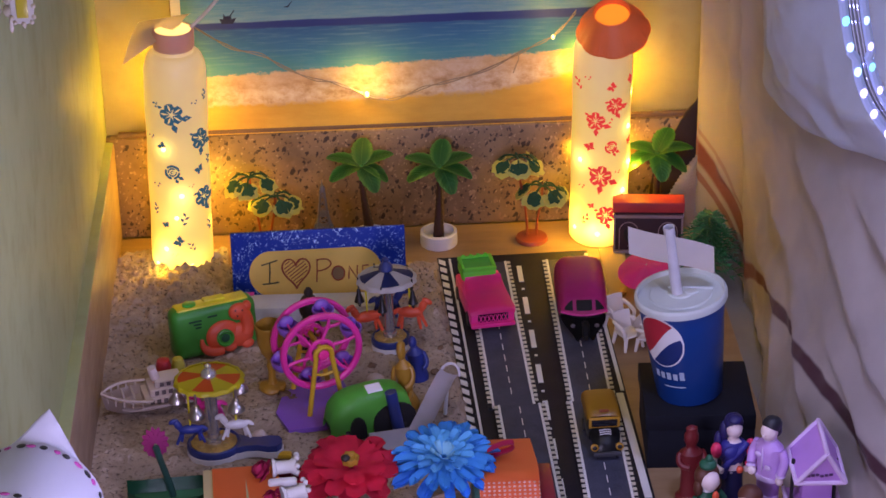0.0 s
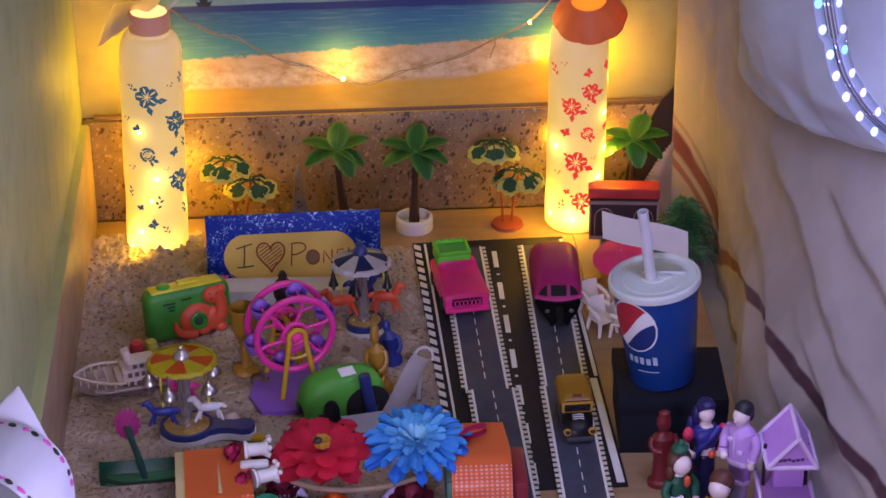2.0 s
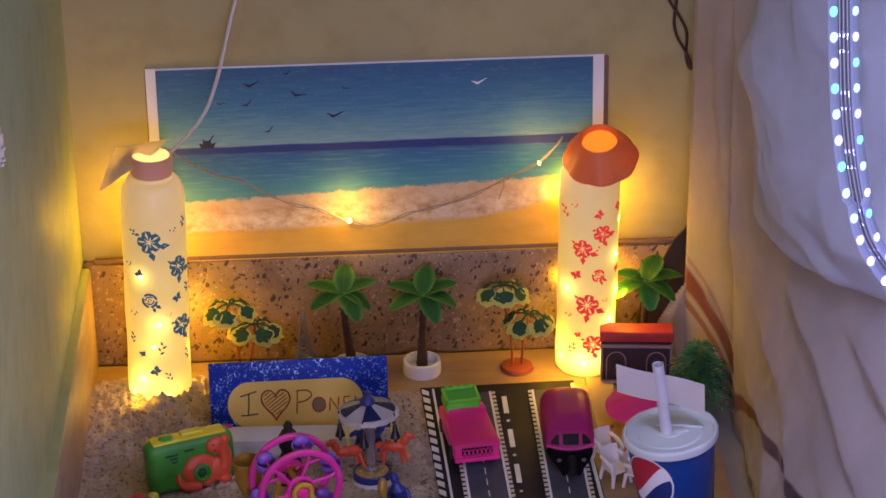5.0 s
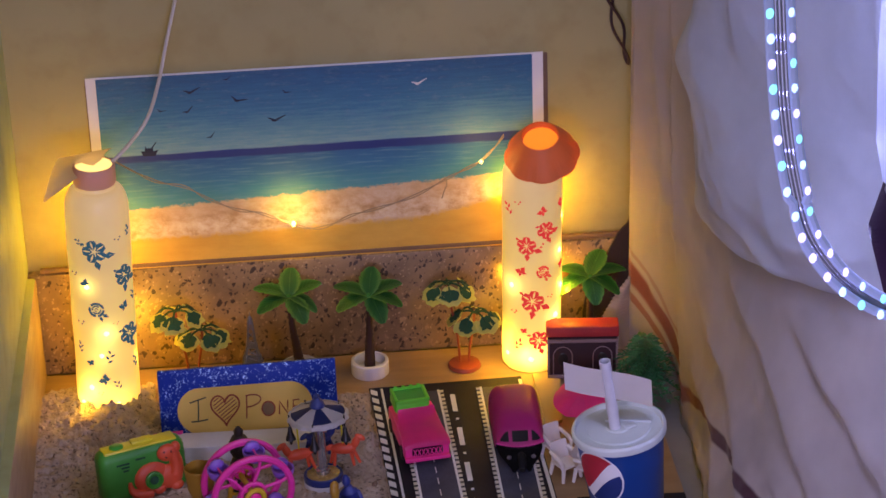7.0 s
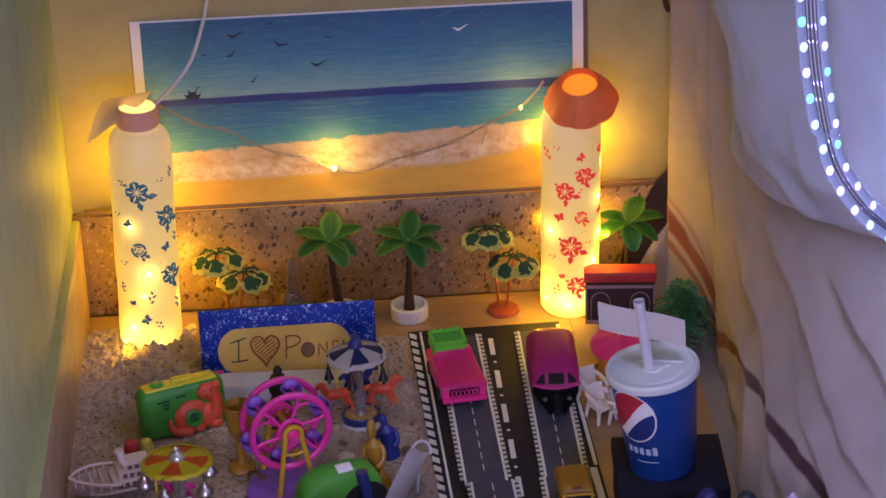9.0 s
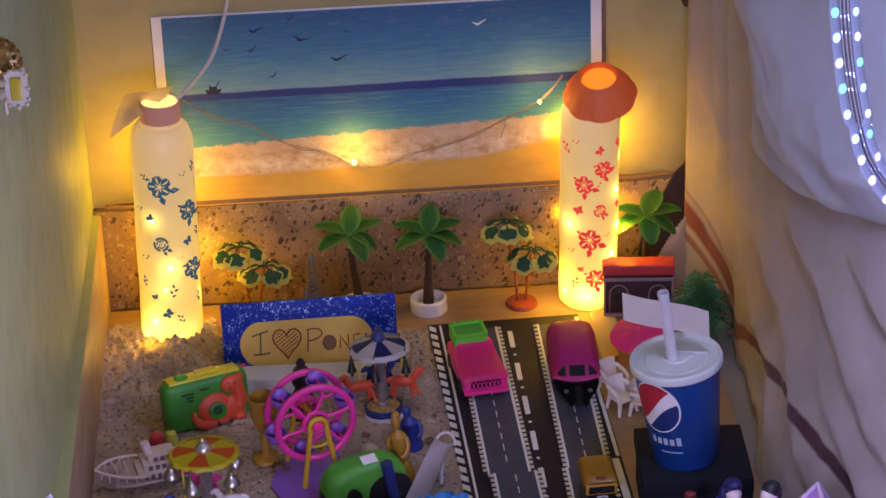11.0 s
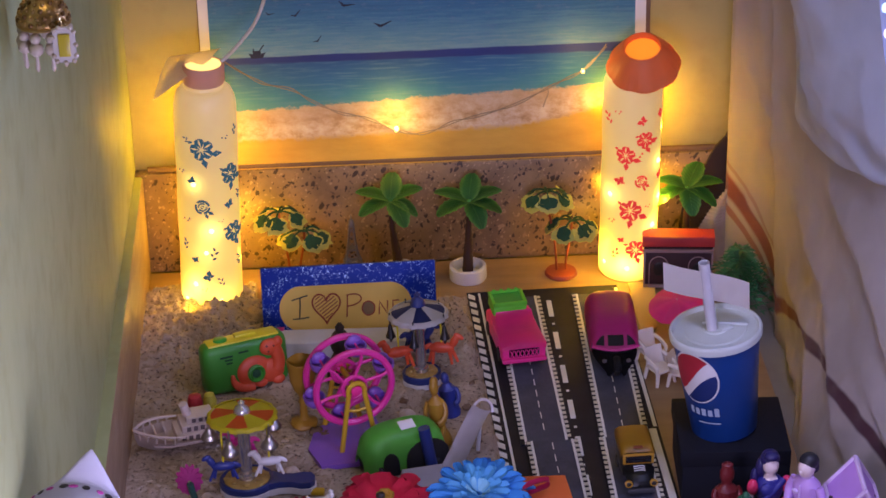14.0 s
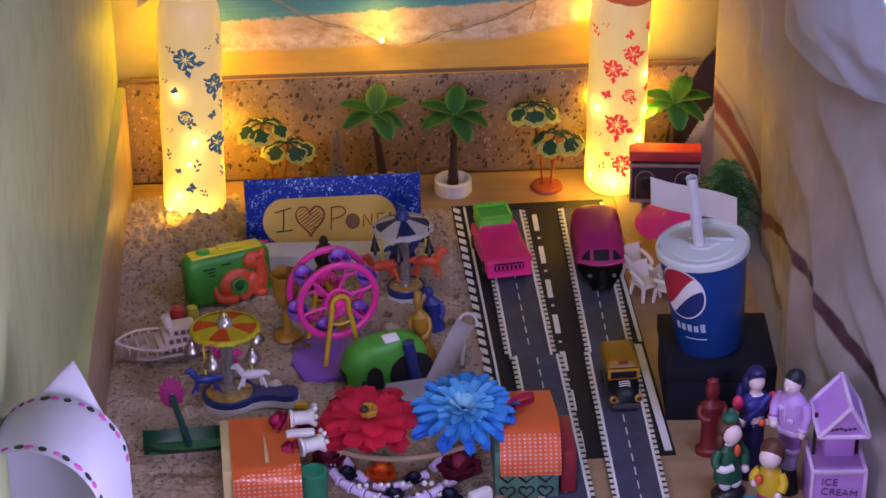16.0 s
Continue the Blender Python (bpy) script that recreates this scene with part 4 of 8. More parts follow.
def ragged(bm, c, r, up, index, edge=0.0, seed=0, n=18):
    """A ragged little leaf plate."""
    rng = random.Random(seed)
    turn = Vector(up).to_track_quat("Z", "Y").to_matrix().to_4x4()
    out = [(r * (1 + edge + rng.uniform(-0.34, 0.16)) * math.cos(2 * math.pi * k / n), 0.8 * r * (1 + edge + rng.uniform(-0.34, 0.16)) * math.sin(2 * math.pi * k / n)) for k in range(n)]
    return slab(bm, out, 0.0008, Matrix.Translation(c) @ turn, index)


def leafy(m, tiers, label, seed):
    """Umbrella-like tiers of ragged leaves on thin stems."""
    tree = thing("toy_leaf_tree", m, label, "toy tree", "toy leaf trees")
    part("foot", lathe(bmesh.new(), [(0.0175, 0), (0.018, 0.001), (0.0165, 0.004), (0.004, 0.0055), (0.0, 0.0055)], 32), M_REDBROWN, tree, "round red-brown foot")
    rng = random.Random(seed)
    for k, (cx, cy, cz) in enumerate(tiers):
        foot = (-0.005 + 0.010 * k, 0, 0.004)
        part("stem", tube(bmesh.new(), bezier(foot, (foot[0], 0, cz * 0.5), (cx, cy, cz - 0.03), (cx, cy, cz - 0.004), 8), 0.0014, 7), M_REDBROWN, tree, "thin red-brown stem")
        for q in range(6):
            a = 2 * math.pi * q / 6 + 0.5 + 0.4 * k + rng.uniform(-0.2, 0.2)
            out = Vector((math.cos(a), math.sin(a) * 0.9, 0))
            c = Vector((cx, cy, cz - 0.002)) + out * 0.0205 + Vector((0, 0, -0.0085 + 0.003 * rng.random()))
            up = Vector((0.60 * out.x, 0.60 * out.y - 0.10, 0.66))
            ob = part("ragged_leaf", ragged(bmesh.new(), c + (out - Vector(up).normalized() * out.dot(Vector(up).normalized())) * 0.0026 - Vector(up).normalized() * 0.0014, 0.0130, up, 0, 0.10, rng.random()), M_YELGREEN, tree, "yellow fringe of a ragged leaf")
            part("leaf_middle", ragged(bmesh.new(), c, 0.0102, up, 0, 0.0, rng.random()), M_DARKGREEN, ob, "dark green ragged leaf")
            part("twig", tube(bmesh.new(), bezier((cx, cy, cz - 0.004), (cx + 0.3 * (c.x - cx), cy + 0.3 * (c.y - cy), cz + 0.003), c + Vector((0, 0, 0.003)), c + Vector((0, 0, 0.0006)), 6), 0.0011, 6), M_DARKGREEN, tree)
    return tree


leafy(pose(0.452, -0.057, 0), [(-0.016, 0.0, 0.104), (0.011, -0.006, 0.071)], "little plastic tree with ragged yellow-edged leaves", 3)
leafy(pose(0.162, -0.055, 0), [(-0.014, 0.0, 0.092), (0.012, -0.006, 0.071)], "little plastic tree with dark leaves leaning by the sign", 6)

tower = thing("toy_tower", pose(0.225, -0.045, 0), "small grey metal lattice tower", "toy tower")
M_PEWTER = surface("grey_pewter", (0.22, 0.22, 0.24), 0.35, 0.6)
for sx in (-1, 1):
    for sy in (-1, 1):
        line = through_points([(0.0135 * sx, 0.0135 * sy, 0), (0.0088 * sx, 0.0088 * sy, 0.017), (0.0050 * sx, 0.0050 * sy, 0.034), (0.0022 * sx, 0.0022 * sy, 0.064)], 6)
        part("leg", tube(bmesh.new(), line, 0.0013, 6, taper=lambda t: 1.2 - 0.5 * t), M_PEWTER, tower)
for z, h in ((0.020, 0.0080), (0.027, 0.0064), (0.039, 0.0044), (0.047, 0.0036), (0.055, 0.0028)):
    for q in (-1, 1):
        part("brace", rod(bmesh.new(), (-h * q, -h, z), ((h - 0.0008) * q, -h + 0.0006, z + 0.007), 0.0005, seg=5), M_PEWTER, tower)
for z, w in ((0.018, 0.0200), (0.036, 0.0120), (0.0635, 0.0066)):
    part("platform", box(bmesh.new(), (0, 0, z), (w, w, 0.0020), 0.0003), M_PEWTER, tower)
part("spire", lathe(bmesh.new(), [(0.0030, 0.0645), (0.0030, 0.0685), (0.0020, 0.0705), (0.0006, 0.072), (0.0004, 0.077)], 12), M_PEWTER, tower)

# ---- the sign ----
nn = Nodes("blue_glitter_paper")
v = nn.coord()
cell = nn.voronoi(v, 760, "Color")
# the glitter's sparkle is painted in as pale cells of colour
spark = nn.ramp(nn.math("MULTIPLY", cell, 1.0), [(0.66, (0, 0, 0)), (0.72, (1, 1, 1))])
gate = nn.ramp(nn.noise(v, 130, 4), [(0.46, (0, 0, 0)), (0.64, (1, 1, 1))])
col = nn.mix(nn.math("MULTIPLY", spark, gate), (0.003, 0.028, 0.28), (0.40, 0.62, 1.0))
nn.base(col, nn.math("MULTIPLY_ADD", spark, -0.15, 0.55), nn.math("MULTIPLY", spark, 0.2))
nn.bsdf.inputs["Specular IOR Level"].default_value = 0.25
M_GLITTER = nn.mat
M_OCHRE = surface("ochre_paper", (0.76, 0.51, 0.11), 0.7, spread=0.1)
M_PEN = surface("red_brown_pen", (0.30, 0.05, 0.018), 0.6)
M_PENG = surface("dark_green_pen", (0.05, 0.06, 0.03), 0.6)
sign = thing("name_sign", pose(0.1295, -0.190, 0.020, -12, 0, 1.0), "blue glitter board sign with a hand-lettered yellow oval", "sign")
SW, SH = 0.180, 0.0675
part("board", box(bmesh.new(), (SW / 2, 0, SH / 2), (SW, 0.004, SH), 0.0006), M_GLITTER, sign, "blue glitter board")
out = []
for k in range(40):
    a = 2 * math.pi * k / 40
    out.append((0.086 + (0.045 if math.cos(a) > 0 else -0.045) + 0.0235 * math.cos(a), 0.0225 + 0.0245 * math.sin(a)))
up_front = Matrix.Translation((0, -0.0022, 0)) @ Euler((radians(90), 0, 0)).to_matrix().to_4x4()
part("oval", slab(bmesh.new(), out, 0.0006, up_front), M_OCHRE, sign, "ochre yellow paper oval")
def stroke(name, pts, pen, label=""):
    """One hand-drawn line of a felt pen on the sign."""
    return part(name, tube(bmesh.new(), [Vector((x + 0.0002 * math.sin(900 * z), -0.0031, z)) for x, z in pts], 0.00072, 6), pen, sign, label)


def curve(a, b, c, d):
    return [(p.x, p.y) for p in bezier((*a, 0), (*b, 0), (*c, 0), (*d, 0), 14)]


stroke("letter_i", [(0.0392, 0.0350), (0.0388, 0.0240), (0.0380, 0.0120)], M_PENG, "dark green letter I")
stroke("letter_serif", [(0.0305, 0.0320), (0.0390, 0.0345), (0.0470, 0.0368)], M_PENG)
stroke("letter_serif", [(0.0310, 0.0118), (0.0395, 0.0120), (0.0480, 0.0132)], M_PENG)
stroke("letter_p", [(0.0880, 0.0360), (0.0876, 0.0240), (0.0870, 0.0115)], M_PEN, "red-brown letter P")
stroke("letter_bowl", curve((0.0872, 0.0352), (0.1080, 0.0395), (0.1065, 0.0240), (0.0880, 0.0232)), M_PEN)
stroke("letter_o", [(0.1095 + 0.0066 * math.sin(a), 0.0198 + 0.0076 * math.cos(a)) for a in np.linspace(0, 2 * math.pi, 24)], M_PEN, "red-brown letter O")
part("letter_fill", slab(bmesh.new(), [(0.1095 + 0.0062 * math.cos(a), 0.0198 + 0.0072 * math.sin(a)) for a in np.linspace(0, 2 * math.pi, 24)[:-1]], 0.0003, up_front @ pose(0, 0, 0.0006)), surface("grey_brown_pencil", (0.22, 0.14, 0.06), 0.7), sign, "shaded inside of the O")
stroke("letter_n", [(0.1203, 0.0130), (0.1208, 0.0200), (0.1212, 0.0268), (0.1245, 0.0205), (0.1288, 0.0135), (0.1292, 0.0200), (0.1296, 0.0272)], M_PEN, "red-brown letter N")
stroke("letter_e", [(0.1415, 0.0270), (0.1352, 0.0268), (0.1349, 0.0200), (0.1345, 0.0128), (0.1412, 0.0130)], M_PEN, "red-brown letter E")
stroke("letter_bar", [(0.1350, 0.0200), (0.1400, 0.0204)], M_PEN)


def heart_at(t):
    return 16 * math.sin(t) ** 3 * 0.00090, (13 * math.cos(t) - 5 * math.cos(2 * t) - 2 * math.cos(3 * t) - math.cos(4 * t)) * 0.00112


HEART = [heart_at(t) for t in np.linspace(0, 2 * math.pi, 90)]


def in_heart(x, z):
    x, z = x * 1.16, z * 1.16
    inside = False
    for (x0, z0), (x1, z1) in zip(HEART, HEART[1:]):
        if (z0 > z) != (z1 > z) and x < x0 + (x1 - x0) * (z - z0) / (z1 - z0):
            inside = not inside
    return inside


heart = part("heart", tube(bmesh.new(), [Vector((0.0660 + heart_at(t)[0], -0.0032, 0.0240 + heart_at(t)[1])) for t in np.linspace(0, 2 * math.pi, 48)[:-1]], 0.0009, 6, closed=True), M_PEN, sign, "red-brown striped heart")
for k in range(-7, 8):
    run = [(s, k * 0.0040 - s * 0.75) for s in np.linspace(-0.02, 0.02, 60)]
    run = [(x * 1.0, -z) for x, z in run if in_heart(x, -z)]
    if len(run) > 4:
        part("stripe", tube(bmesh.new(), [Vector((0.0660 + x, -0.0031, 0.0240 + z)) for x, z in run], 0.00055, 5), M_PEN, heart)
block = box(bmesh.new(), (0.07, 0, 0.011), (0.140, 0.030, 0.020), 0.002)
solid("foam_block", block, surface("white_foam", (0.68, 0.66, 0.66), 0.8, spread=0.08, grain=400), pose(0.140, -0.219, 0.008, 0, 0, -2), "white foam block that props the sign up", "foam block")

# ---- the road ----
road = thing("road_mat", pose(0.352, -0.095, 0.0), "black card mat with printed toy road lanes", "toy road")
out = [(-0.006, 0), (0.157, 0.004), (0.167, -0.475), (0.010, -0.475)]
part("card", slab(bmesh.new(), list(reversed(out)), 0.002), M_TARMAC, road, "black card")
for side, x0, x1, y1, w in (("l", 0.0060, 0.0195, -0.47, 0.0024), ("r", 0.153, 0.158, -0.285, 0.0035), ("r2", 0.1530, 0.1575, -0.47, 0.0070)):
    y0 = -0.004 if side != "r2" else -0.29
    bm = slab(bmesh.new(), [(x0, y0), (x1, y1), (x1 + w, y1), (x0 + w, y0)], 0.0008, pose(0, 0, 0.0021))
    part("white_line", bm, M_LINE, road, "white edge line")
for k in range(28):
    y = -0.004 - 0.0165 * k
    x = -0.0048 + 0.030 * -y
    bm = slab(bmesh.new(), [(x, y), (x, y - 0.0085), (x + 0.0070, y - 0.0140), (x + 0.0070, y - 0.0055)], 0.0009, pose(0, 0, 0.0021))
    part("kerb_stripe", bm, M_LINE, road)
for k in range(7):
    y = -0.026 - 0.068 * k
    x = 0.0775 + 0.008 * -y
    part("lane_dash", slab(bmesh.new(), [(x, y), (x, y - 0.034), (x + 0.0052, y - 0.034), (x + 0.0052, y)], 0.0008, pose(0, 0, 0.0021)), M_LINE, road, "white centre dash")
    part("lane_dot", box(bmesh.new(), (x + 0.003, y - 0.050, 0.0026), (0.003, 0.0026, 0.0008)), M_LINE, road)


def lane(x0, y0, y1, turn, w, z):
    l = y0 - y1
    piece = thing("road_piece", pose(x0, y0, z, 0, 0, turn), "printed grey card road lane with white edge lines", "toy road", "road lanes")
    part("surface", box(bmesh.new(), (0, -l / 2, 0.0006), (w, l, 0.0012)), M_ASPHALT, piece, "grey printed asphalt")
    for s in (-1, 1):
        part("edge_line", box(bmesh.new(), (s * (w / 2 - 0.0052), -l / 2, 0.0016), (0.0024, l, 0.0008)), M_LINE, piece, "white edge line")
        part("edge_strip", box(bmesh.new(), (s * (w / 2 - 0.0020), -l / 2, 0.0014), (0.0040, l, 0.0006)), M_TARMAC, piece, "black edge strip")
        bm = bmesh.new()
        for k in range(int(l / 0.0084)):
            box(bm, (s * (w / 2 - 0.0020), -0.004 - 0.0084 * k, 0.0020), (0.0036, 0.0043, 0.0008))
        tagged(part("edge_teeth", bm, M_YELLINE, piece, "cream squares along the line"), kind="stuff")
    for k in range(int(l / 0.021)):
        part("dash", box(bmesh.new(), (0, -0.010 - 0.021 * k, 0.0015), (0.0009, 0.011, 0.0006)), M_LINE, piece)
    return piece


lane(0.3985, -0.112, -0.405, 1.0, 0.0500, 0.0024)
lane(0.4085, -0.402, -0.72, 1.2, 0.0500, 0.0040)
lane(0.4820, -0.112, -0.430, -0.4, 0.0480, 0.0024)
lane(0.4790, -0.400, -0.72, -0.2, 0.0500, 0.0040)

# ---- vehicles ----
M_PINK = surface("hot_pink_plastic", (0.88, 0.035, 0.27), 0.3, spread=0.12)
M_MAGENTA = surface("dark_magenta_plastic", (0.62, 0.030, 0.25), 0.3, spread=0.12)
M_LIME = surface("lime_green_plastic", (0.13, 0.58, 0.035), 0.35, spread=0.12)
M_GREEN = surface("green_plastic", (0.05, 0.36, 0.04), 0.3, spread=0.15)
M_RUBBER = surface("black_rubber", (0.012, 0.012, 0.012), 0.6)
M_GLASSDK = surface("dark_window", (0.01, 0.01, 0.014), 0.15, spread=0.2)
M_GOLD = surface("golden_yellow_plastic", (0.46, 0.24, 0.02), 0.3, spread=0.15)
M_CHROME = surface("chrome", (0.55, 0.53, 0.5), 0.2, 0.9, spread=0.1)


def wheel(parent, x, y, r, w):
    bm = lathe(bmesh.new(), [(r * 0.55, -w / 2), (r * 0.92, -w / 2), (r, -w / 3), (r, w / 3), (r * 0.92, w / 2), (r * 0.55, w / 2)], 20, pose(x, y, r, 0, 90, 0))
    t = part("wheel", bm, M_RUBBER, parent, "black wheel")
    part("rim", lathe(bmesh.new(), [(r * 0.55, -w * 0.4), (r * 0.55, w * 0.4), (r * 0.2, w * 0.52)], 16, pose(x, y, r, 0, 90, 0)), M_CHROME, t, "grey rim")


M_VANBLACK = surface("matt_black_plastic", (0.008, 0.008, 0.010), 0.7, spread=0.3)
M_VANBLACK.node_tree.nodes["Principled BSDF"].inputs["Specular IOR Level"].default_value = 0.2
jeep = thing("toy_jeep", pose(0.3885, -0.2170, 0.0056, 0, 0, 7.5) @ Matrix.Diagonal((1.12, 0.84, 0.92, 1)), "pink toy jeep with a lime green roof on the road", "toy car")
rows = []
for y, w, z in ((-0.053, 0.040, 0.0245), (-0.051, 0.042, 0.0275), (-0.046, 0.0425, 0.0290), (-0.02, 0.0390, 0.0315), (0.000, 0.0360, 0.0335), (0.008, 0.0345, 0.0390), (0.011, 0.0340, 0.0420)):
    rows.append([Vector((w / 2 * s, y, z - 0.003 * abs(s) ** 4)) for s in np.linspace(-1, 1, 9)])
part("bonnet", sheet(bmesh.new(), rows, -0.003), M_PINK, jeep, "pink sloping bonnet")
part("body", box(bmesh.new(), (0, -0.002, 0.0165), (0.041, 0.098, 0.021), 0.003), M_PINK, jeep, "pink body")
part("windscreen", box(bmesh.new(), (0, 0.010, 0.036), (0.033, 0.003, 0.008), 0.0008), M_PINK, jeep)
part("roof", box(bmesh.new(), (-0.003, 0.026, 0.0400), (0.032, 0.034, 0.014), 0.0035), M_LIME, jeep, "lime green roof")
for x, y, w, d in ((-0.003, 0.0415, 0.032, 0.003), (-0.003, 0.0105, 0.032, 0.003), (-0.0175, 0.026, 0.003, 0.034), (0.0115, 0.026, 0.003, 0.034)):
    part("roof_rim", box(bmesh.new(), (x, y, 0.0480), (w, d, 0.005), 0.0010), M_LIME, jeep, "raised rim of the roof tray")
for k in range(4):
    part("roof_tooth", box(bmesh.new(), (-0.0135 + 0.007 * k, 0.0415, 0.0512), (0.003, 0.003, 0.002), 0.0006), M_LIME, jeep)
gr = part("grille", box(bmesh.new(), (0, -0.0522, 0.0175), (0.028, 0.003, 0.0095), 0.0015), M_GLASSDK, jeep, "dark grille")
for k in range(7):
    for q in (-1, 1):
        part("grille_bar", rod(bmesh.new(), (-0.0115 + 0.0038 * k - 0.0014 * q, -0.0538, 0.0135), (-0.0115 + 0.0038 * k + 0.0014 * q, -0.0538, 0.0215), 0.0005, seg=5), M_PINK, gr)
# a darker green puts the shade of the recess into the tray floor's colour
part("tray_floor", box(bmesh.new(), (-0.003, 0.026, 0.0474), (0.027, 0.029, 0.0010)), M_GREEN, jeep, "roof tray floor in darker green for its shade")
part("bumper", box(bmesh.new(), (0, -0.053, 0.0085), (0.041, 0.005, 0.005), 0.0015), M_PINK, jeep)
for x in (-0.0185, 0.0185):
    for y in (-0.032, 0.032):
        wheel(jeep, x, y, 0.0085, 0.006)

van = thing("toy_rickshaw_van", pose(0.4880, -0.221, 0.0056, 0, 0, -2) @ Matrix.Diagonal((1.06, 0.82, 0.86, 1)), "dark magenta toy rickshaw with a rounded hood on the road", "toy car")
rows = []
for k in range(15):
    t = k / 14
    y = 0.055 - 0.100 * t
    hh = 0.052 - 0.006 * (2 * t - 1) ** 2 - (0.004 * ((t - 0.75) / 0.25) ** 2 if t > 0.75 else 0) - (0.006 * ((0.12 - t) / 0.12) ** 2 if t < 0.12 else 0)
    ww = 0.0240 - (0.0015 * ((t - 0.8) / 0.2) ** 2 if t > 0.8 else 0) - (0.002 if t < 0.06 else 0)
    rows.append([Vector((ww * math.copysign(abs(math.cos(a)) ** 0.55, math.cos(a)), y, 0.014 + (hh - 0.014) * math.sin(a) ** 0.6)) for a in np.linspace(0, math.pi, 17)])
part("hood", sheet(bmesh.new(), rows, -0.0022), M_MAGENTA, van, "dark magenta hood")
part("inside", box(bmesh.new(), (0, 0.004, 0.024), (0.040, 0.088, 0.034), 0.003), M_BLACKPL, van, "dark inside")


def van_front(q, v, lift=0.0):
    """A point of the hood's rounded front: q runs across, v down."""
    top = max(0.0265, 0.014 + 0.0275 * (1 - min(0.999, abs(q)) ** 3.64) ** 0.3)
    low = 0.0250 + 0.0015 * q * q
    return Vector((0.0228 * q, -0.0440 - (0.012 + 0.008 * (1 - q * q)) * v ** 0.8 - lift * 0.7, low + (top - low) * (1 - v) + lift * 0.7))


part("front_panel", sheet(bmesh.new(), [[van_front(q, v) for q in np.linspace(-0.97, 0.97, 17)] for v in np.linspace(0, 1, 7)], 0.0016), M_MAGENTA, van, "rounded magenta hood front")
part("hood_lip", tube(bmesh.new(), [van_front(q, 1.0) for q in np.linspace(-0.97, 0.97, 15)], 0.0015, 8), M_MAGENTA, van)
# window patches lie on the hood front, their inner shade given as dark colour
M_VANGLASS = surface("shaded_window", (0.010, 0.008, 0.012), 0.5, spread=0.2)
part("window", sheet(bmesh.new(), [[van_front(q, v, 0.0010) for q in np.linspace(-0.33, 0.33, 7)] for v in np.linspace(0.22, 0.78, 5)], 0.0010), M_VANGLASS, van, "dark window")
for q in (-1, 1):
    rows = [[van_front(q * p, 0.80 - k * (0.58 - 0.42 * ((p - 0.48) / 0.34) ** 2), 0.0010) for p in np.linspace(0.48, 0.82, 7)] for k in np.linspace(1, 0, 5)]
    part("window", sheet(bmesh.new(), rows if q > 0 else [r[::-1] for r in rows], 0.0010), M_VANGLASS, van, "dark quarter-round window")
rows = []
for y, w, z in ((-0.046, 0.0440, 0.0240), (-0.056, 0.0420, 0.0235), (-0.066, 0.0370, 0.0215), (-0.074, 0.0290, 0.0185), (-0.081, 0.0200, 0.0135), (-0.083, 0.0150, 0.0060)):
    rows.append([Vector((w / 2 * q, y + 0.006 * q * q, z - 0.012 * abs(q) ** 3)) for q in np.linspace(-1, 1, 11)])
part("front_body", sheet(bmesh.new(), rows, -0.003), M_VANBLACK, van, "black tapering front body")
part("mudguard", tube(bmesh.new(), [Vector((0, -0.080 + 0.0115 * math.cos(a), 0.0095 + 0.0115 * math.sin(a))) for a in np.linspace(0.5, 2.9, 12)], 0.0036, 10), M_VANBLACK, van, "black front mudguard")
part("handlebar", tube(bmesh.new(), bezier((-0.0150, -0.060, 0.0215), (-0.006, -0.068, 0.0235), (0.006, -0.068, 0.0235), (0.0150, -0.060, 0.0215), 10), 0.0011, 7), M_VANBLACK, van)
for x in (-0.0115, 0.0115):
    part("headlight", ball(bmesh.new(), (x, -0.0715, 0.0150), (0.0024, 0.0020, 0.0026), 12), surface("dull_lens", (0.12, 0.10, 0.11), 0.5), van, "dull headlight")
wheel(van, 0, -0.079, 0.009, 0.005)
for x in (-0.021, 0.021):
    wheel(van, x, 0.030, 0.009, 0.005)

rick = thing("toy_rickshaw", pose(0.481, -0.470, 0.0068, 0, 0, 2) @ Matrix.Diagonal((0.87, 0.80, 0.78, 1)), "black toy rickshaw with a golden yellow roof on the road", "toy car")
rows = []
for k in range(11):
    t = k / 10
    y = 0.036 - 0.052 * t
    hh = 0.050 - 0.003 * (2 * t - 1) ** 2 - (0.005 * ((t - 0.85) / 0.15) ** 2 if t > 0.85 else 0)
    rows.append([Vector((0.0185 * math.copysign(abs(math.cos(a)) ** 0.45, math.cos(a)), y, 0.034 + (hh - 0.034) * math.sin(a) ** 0.5)) for a in np.linspace(0, math.pi, 13)])
part("roof", sheet(bmesh.new(), rows, -0.002), M_GOLD, rick, "golden yellow roof")
part("roof_badge", box(bmesh.new(), (0, -0.0125, 0.0475), (0.010, 0.005, 0.0012), 0.0004), M_REDBROWN, rick)
part("cabin", box(bmesh.new(), (0, 0.010, 0.022), (0.034, 0.048, 0.030), 0.003), M_BLACKPL, rick, "black cabin")
part("windscreen_frame", box(bmesh.new(), (0, -0.0165, 0.0335), (0.034, 0.003, 0.014), 0.001), M_GOLD, rick, "golden windscreen frame")
part("windscreen", box(bmesh.new(), (0, -0.0182, 0.0335), (0.028, 0.002, 0.009), 0.0006), M_GLASSDK, rick)
bm = sheet(bmesh.new(), [[Vector((w / 2 * s, y, z - 0.006 * abs(s) ** 3)) for s in np.linspace(-1, 1, 9)] for y, w, z in ((-0.016, 0.034, 0.027), (-0.026, 0.032, 0.025), (-0.036, 0.028, 0.020), (-0.042, 0.024, 0.012), (-0.043, 0.022, 0.005))], -0.003)
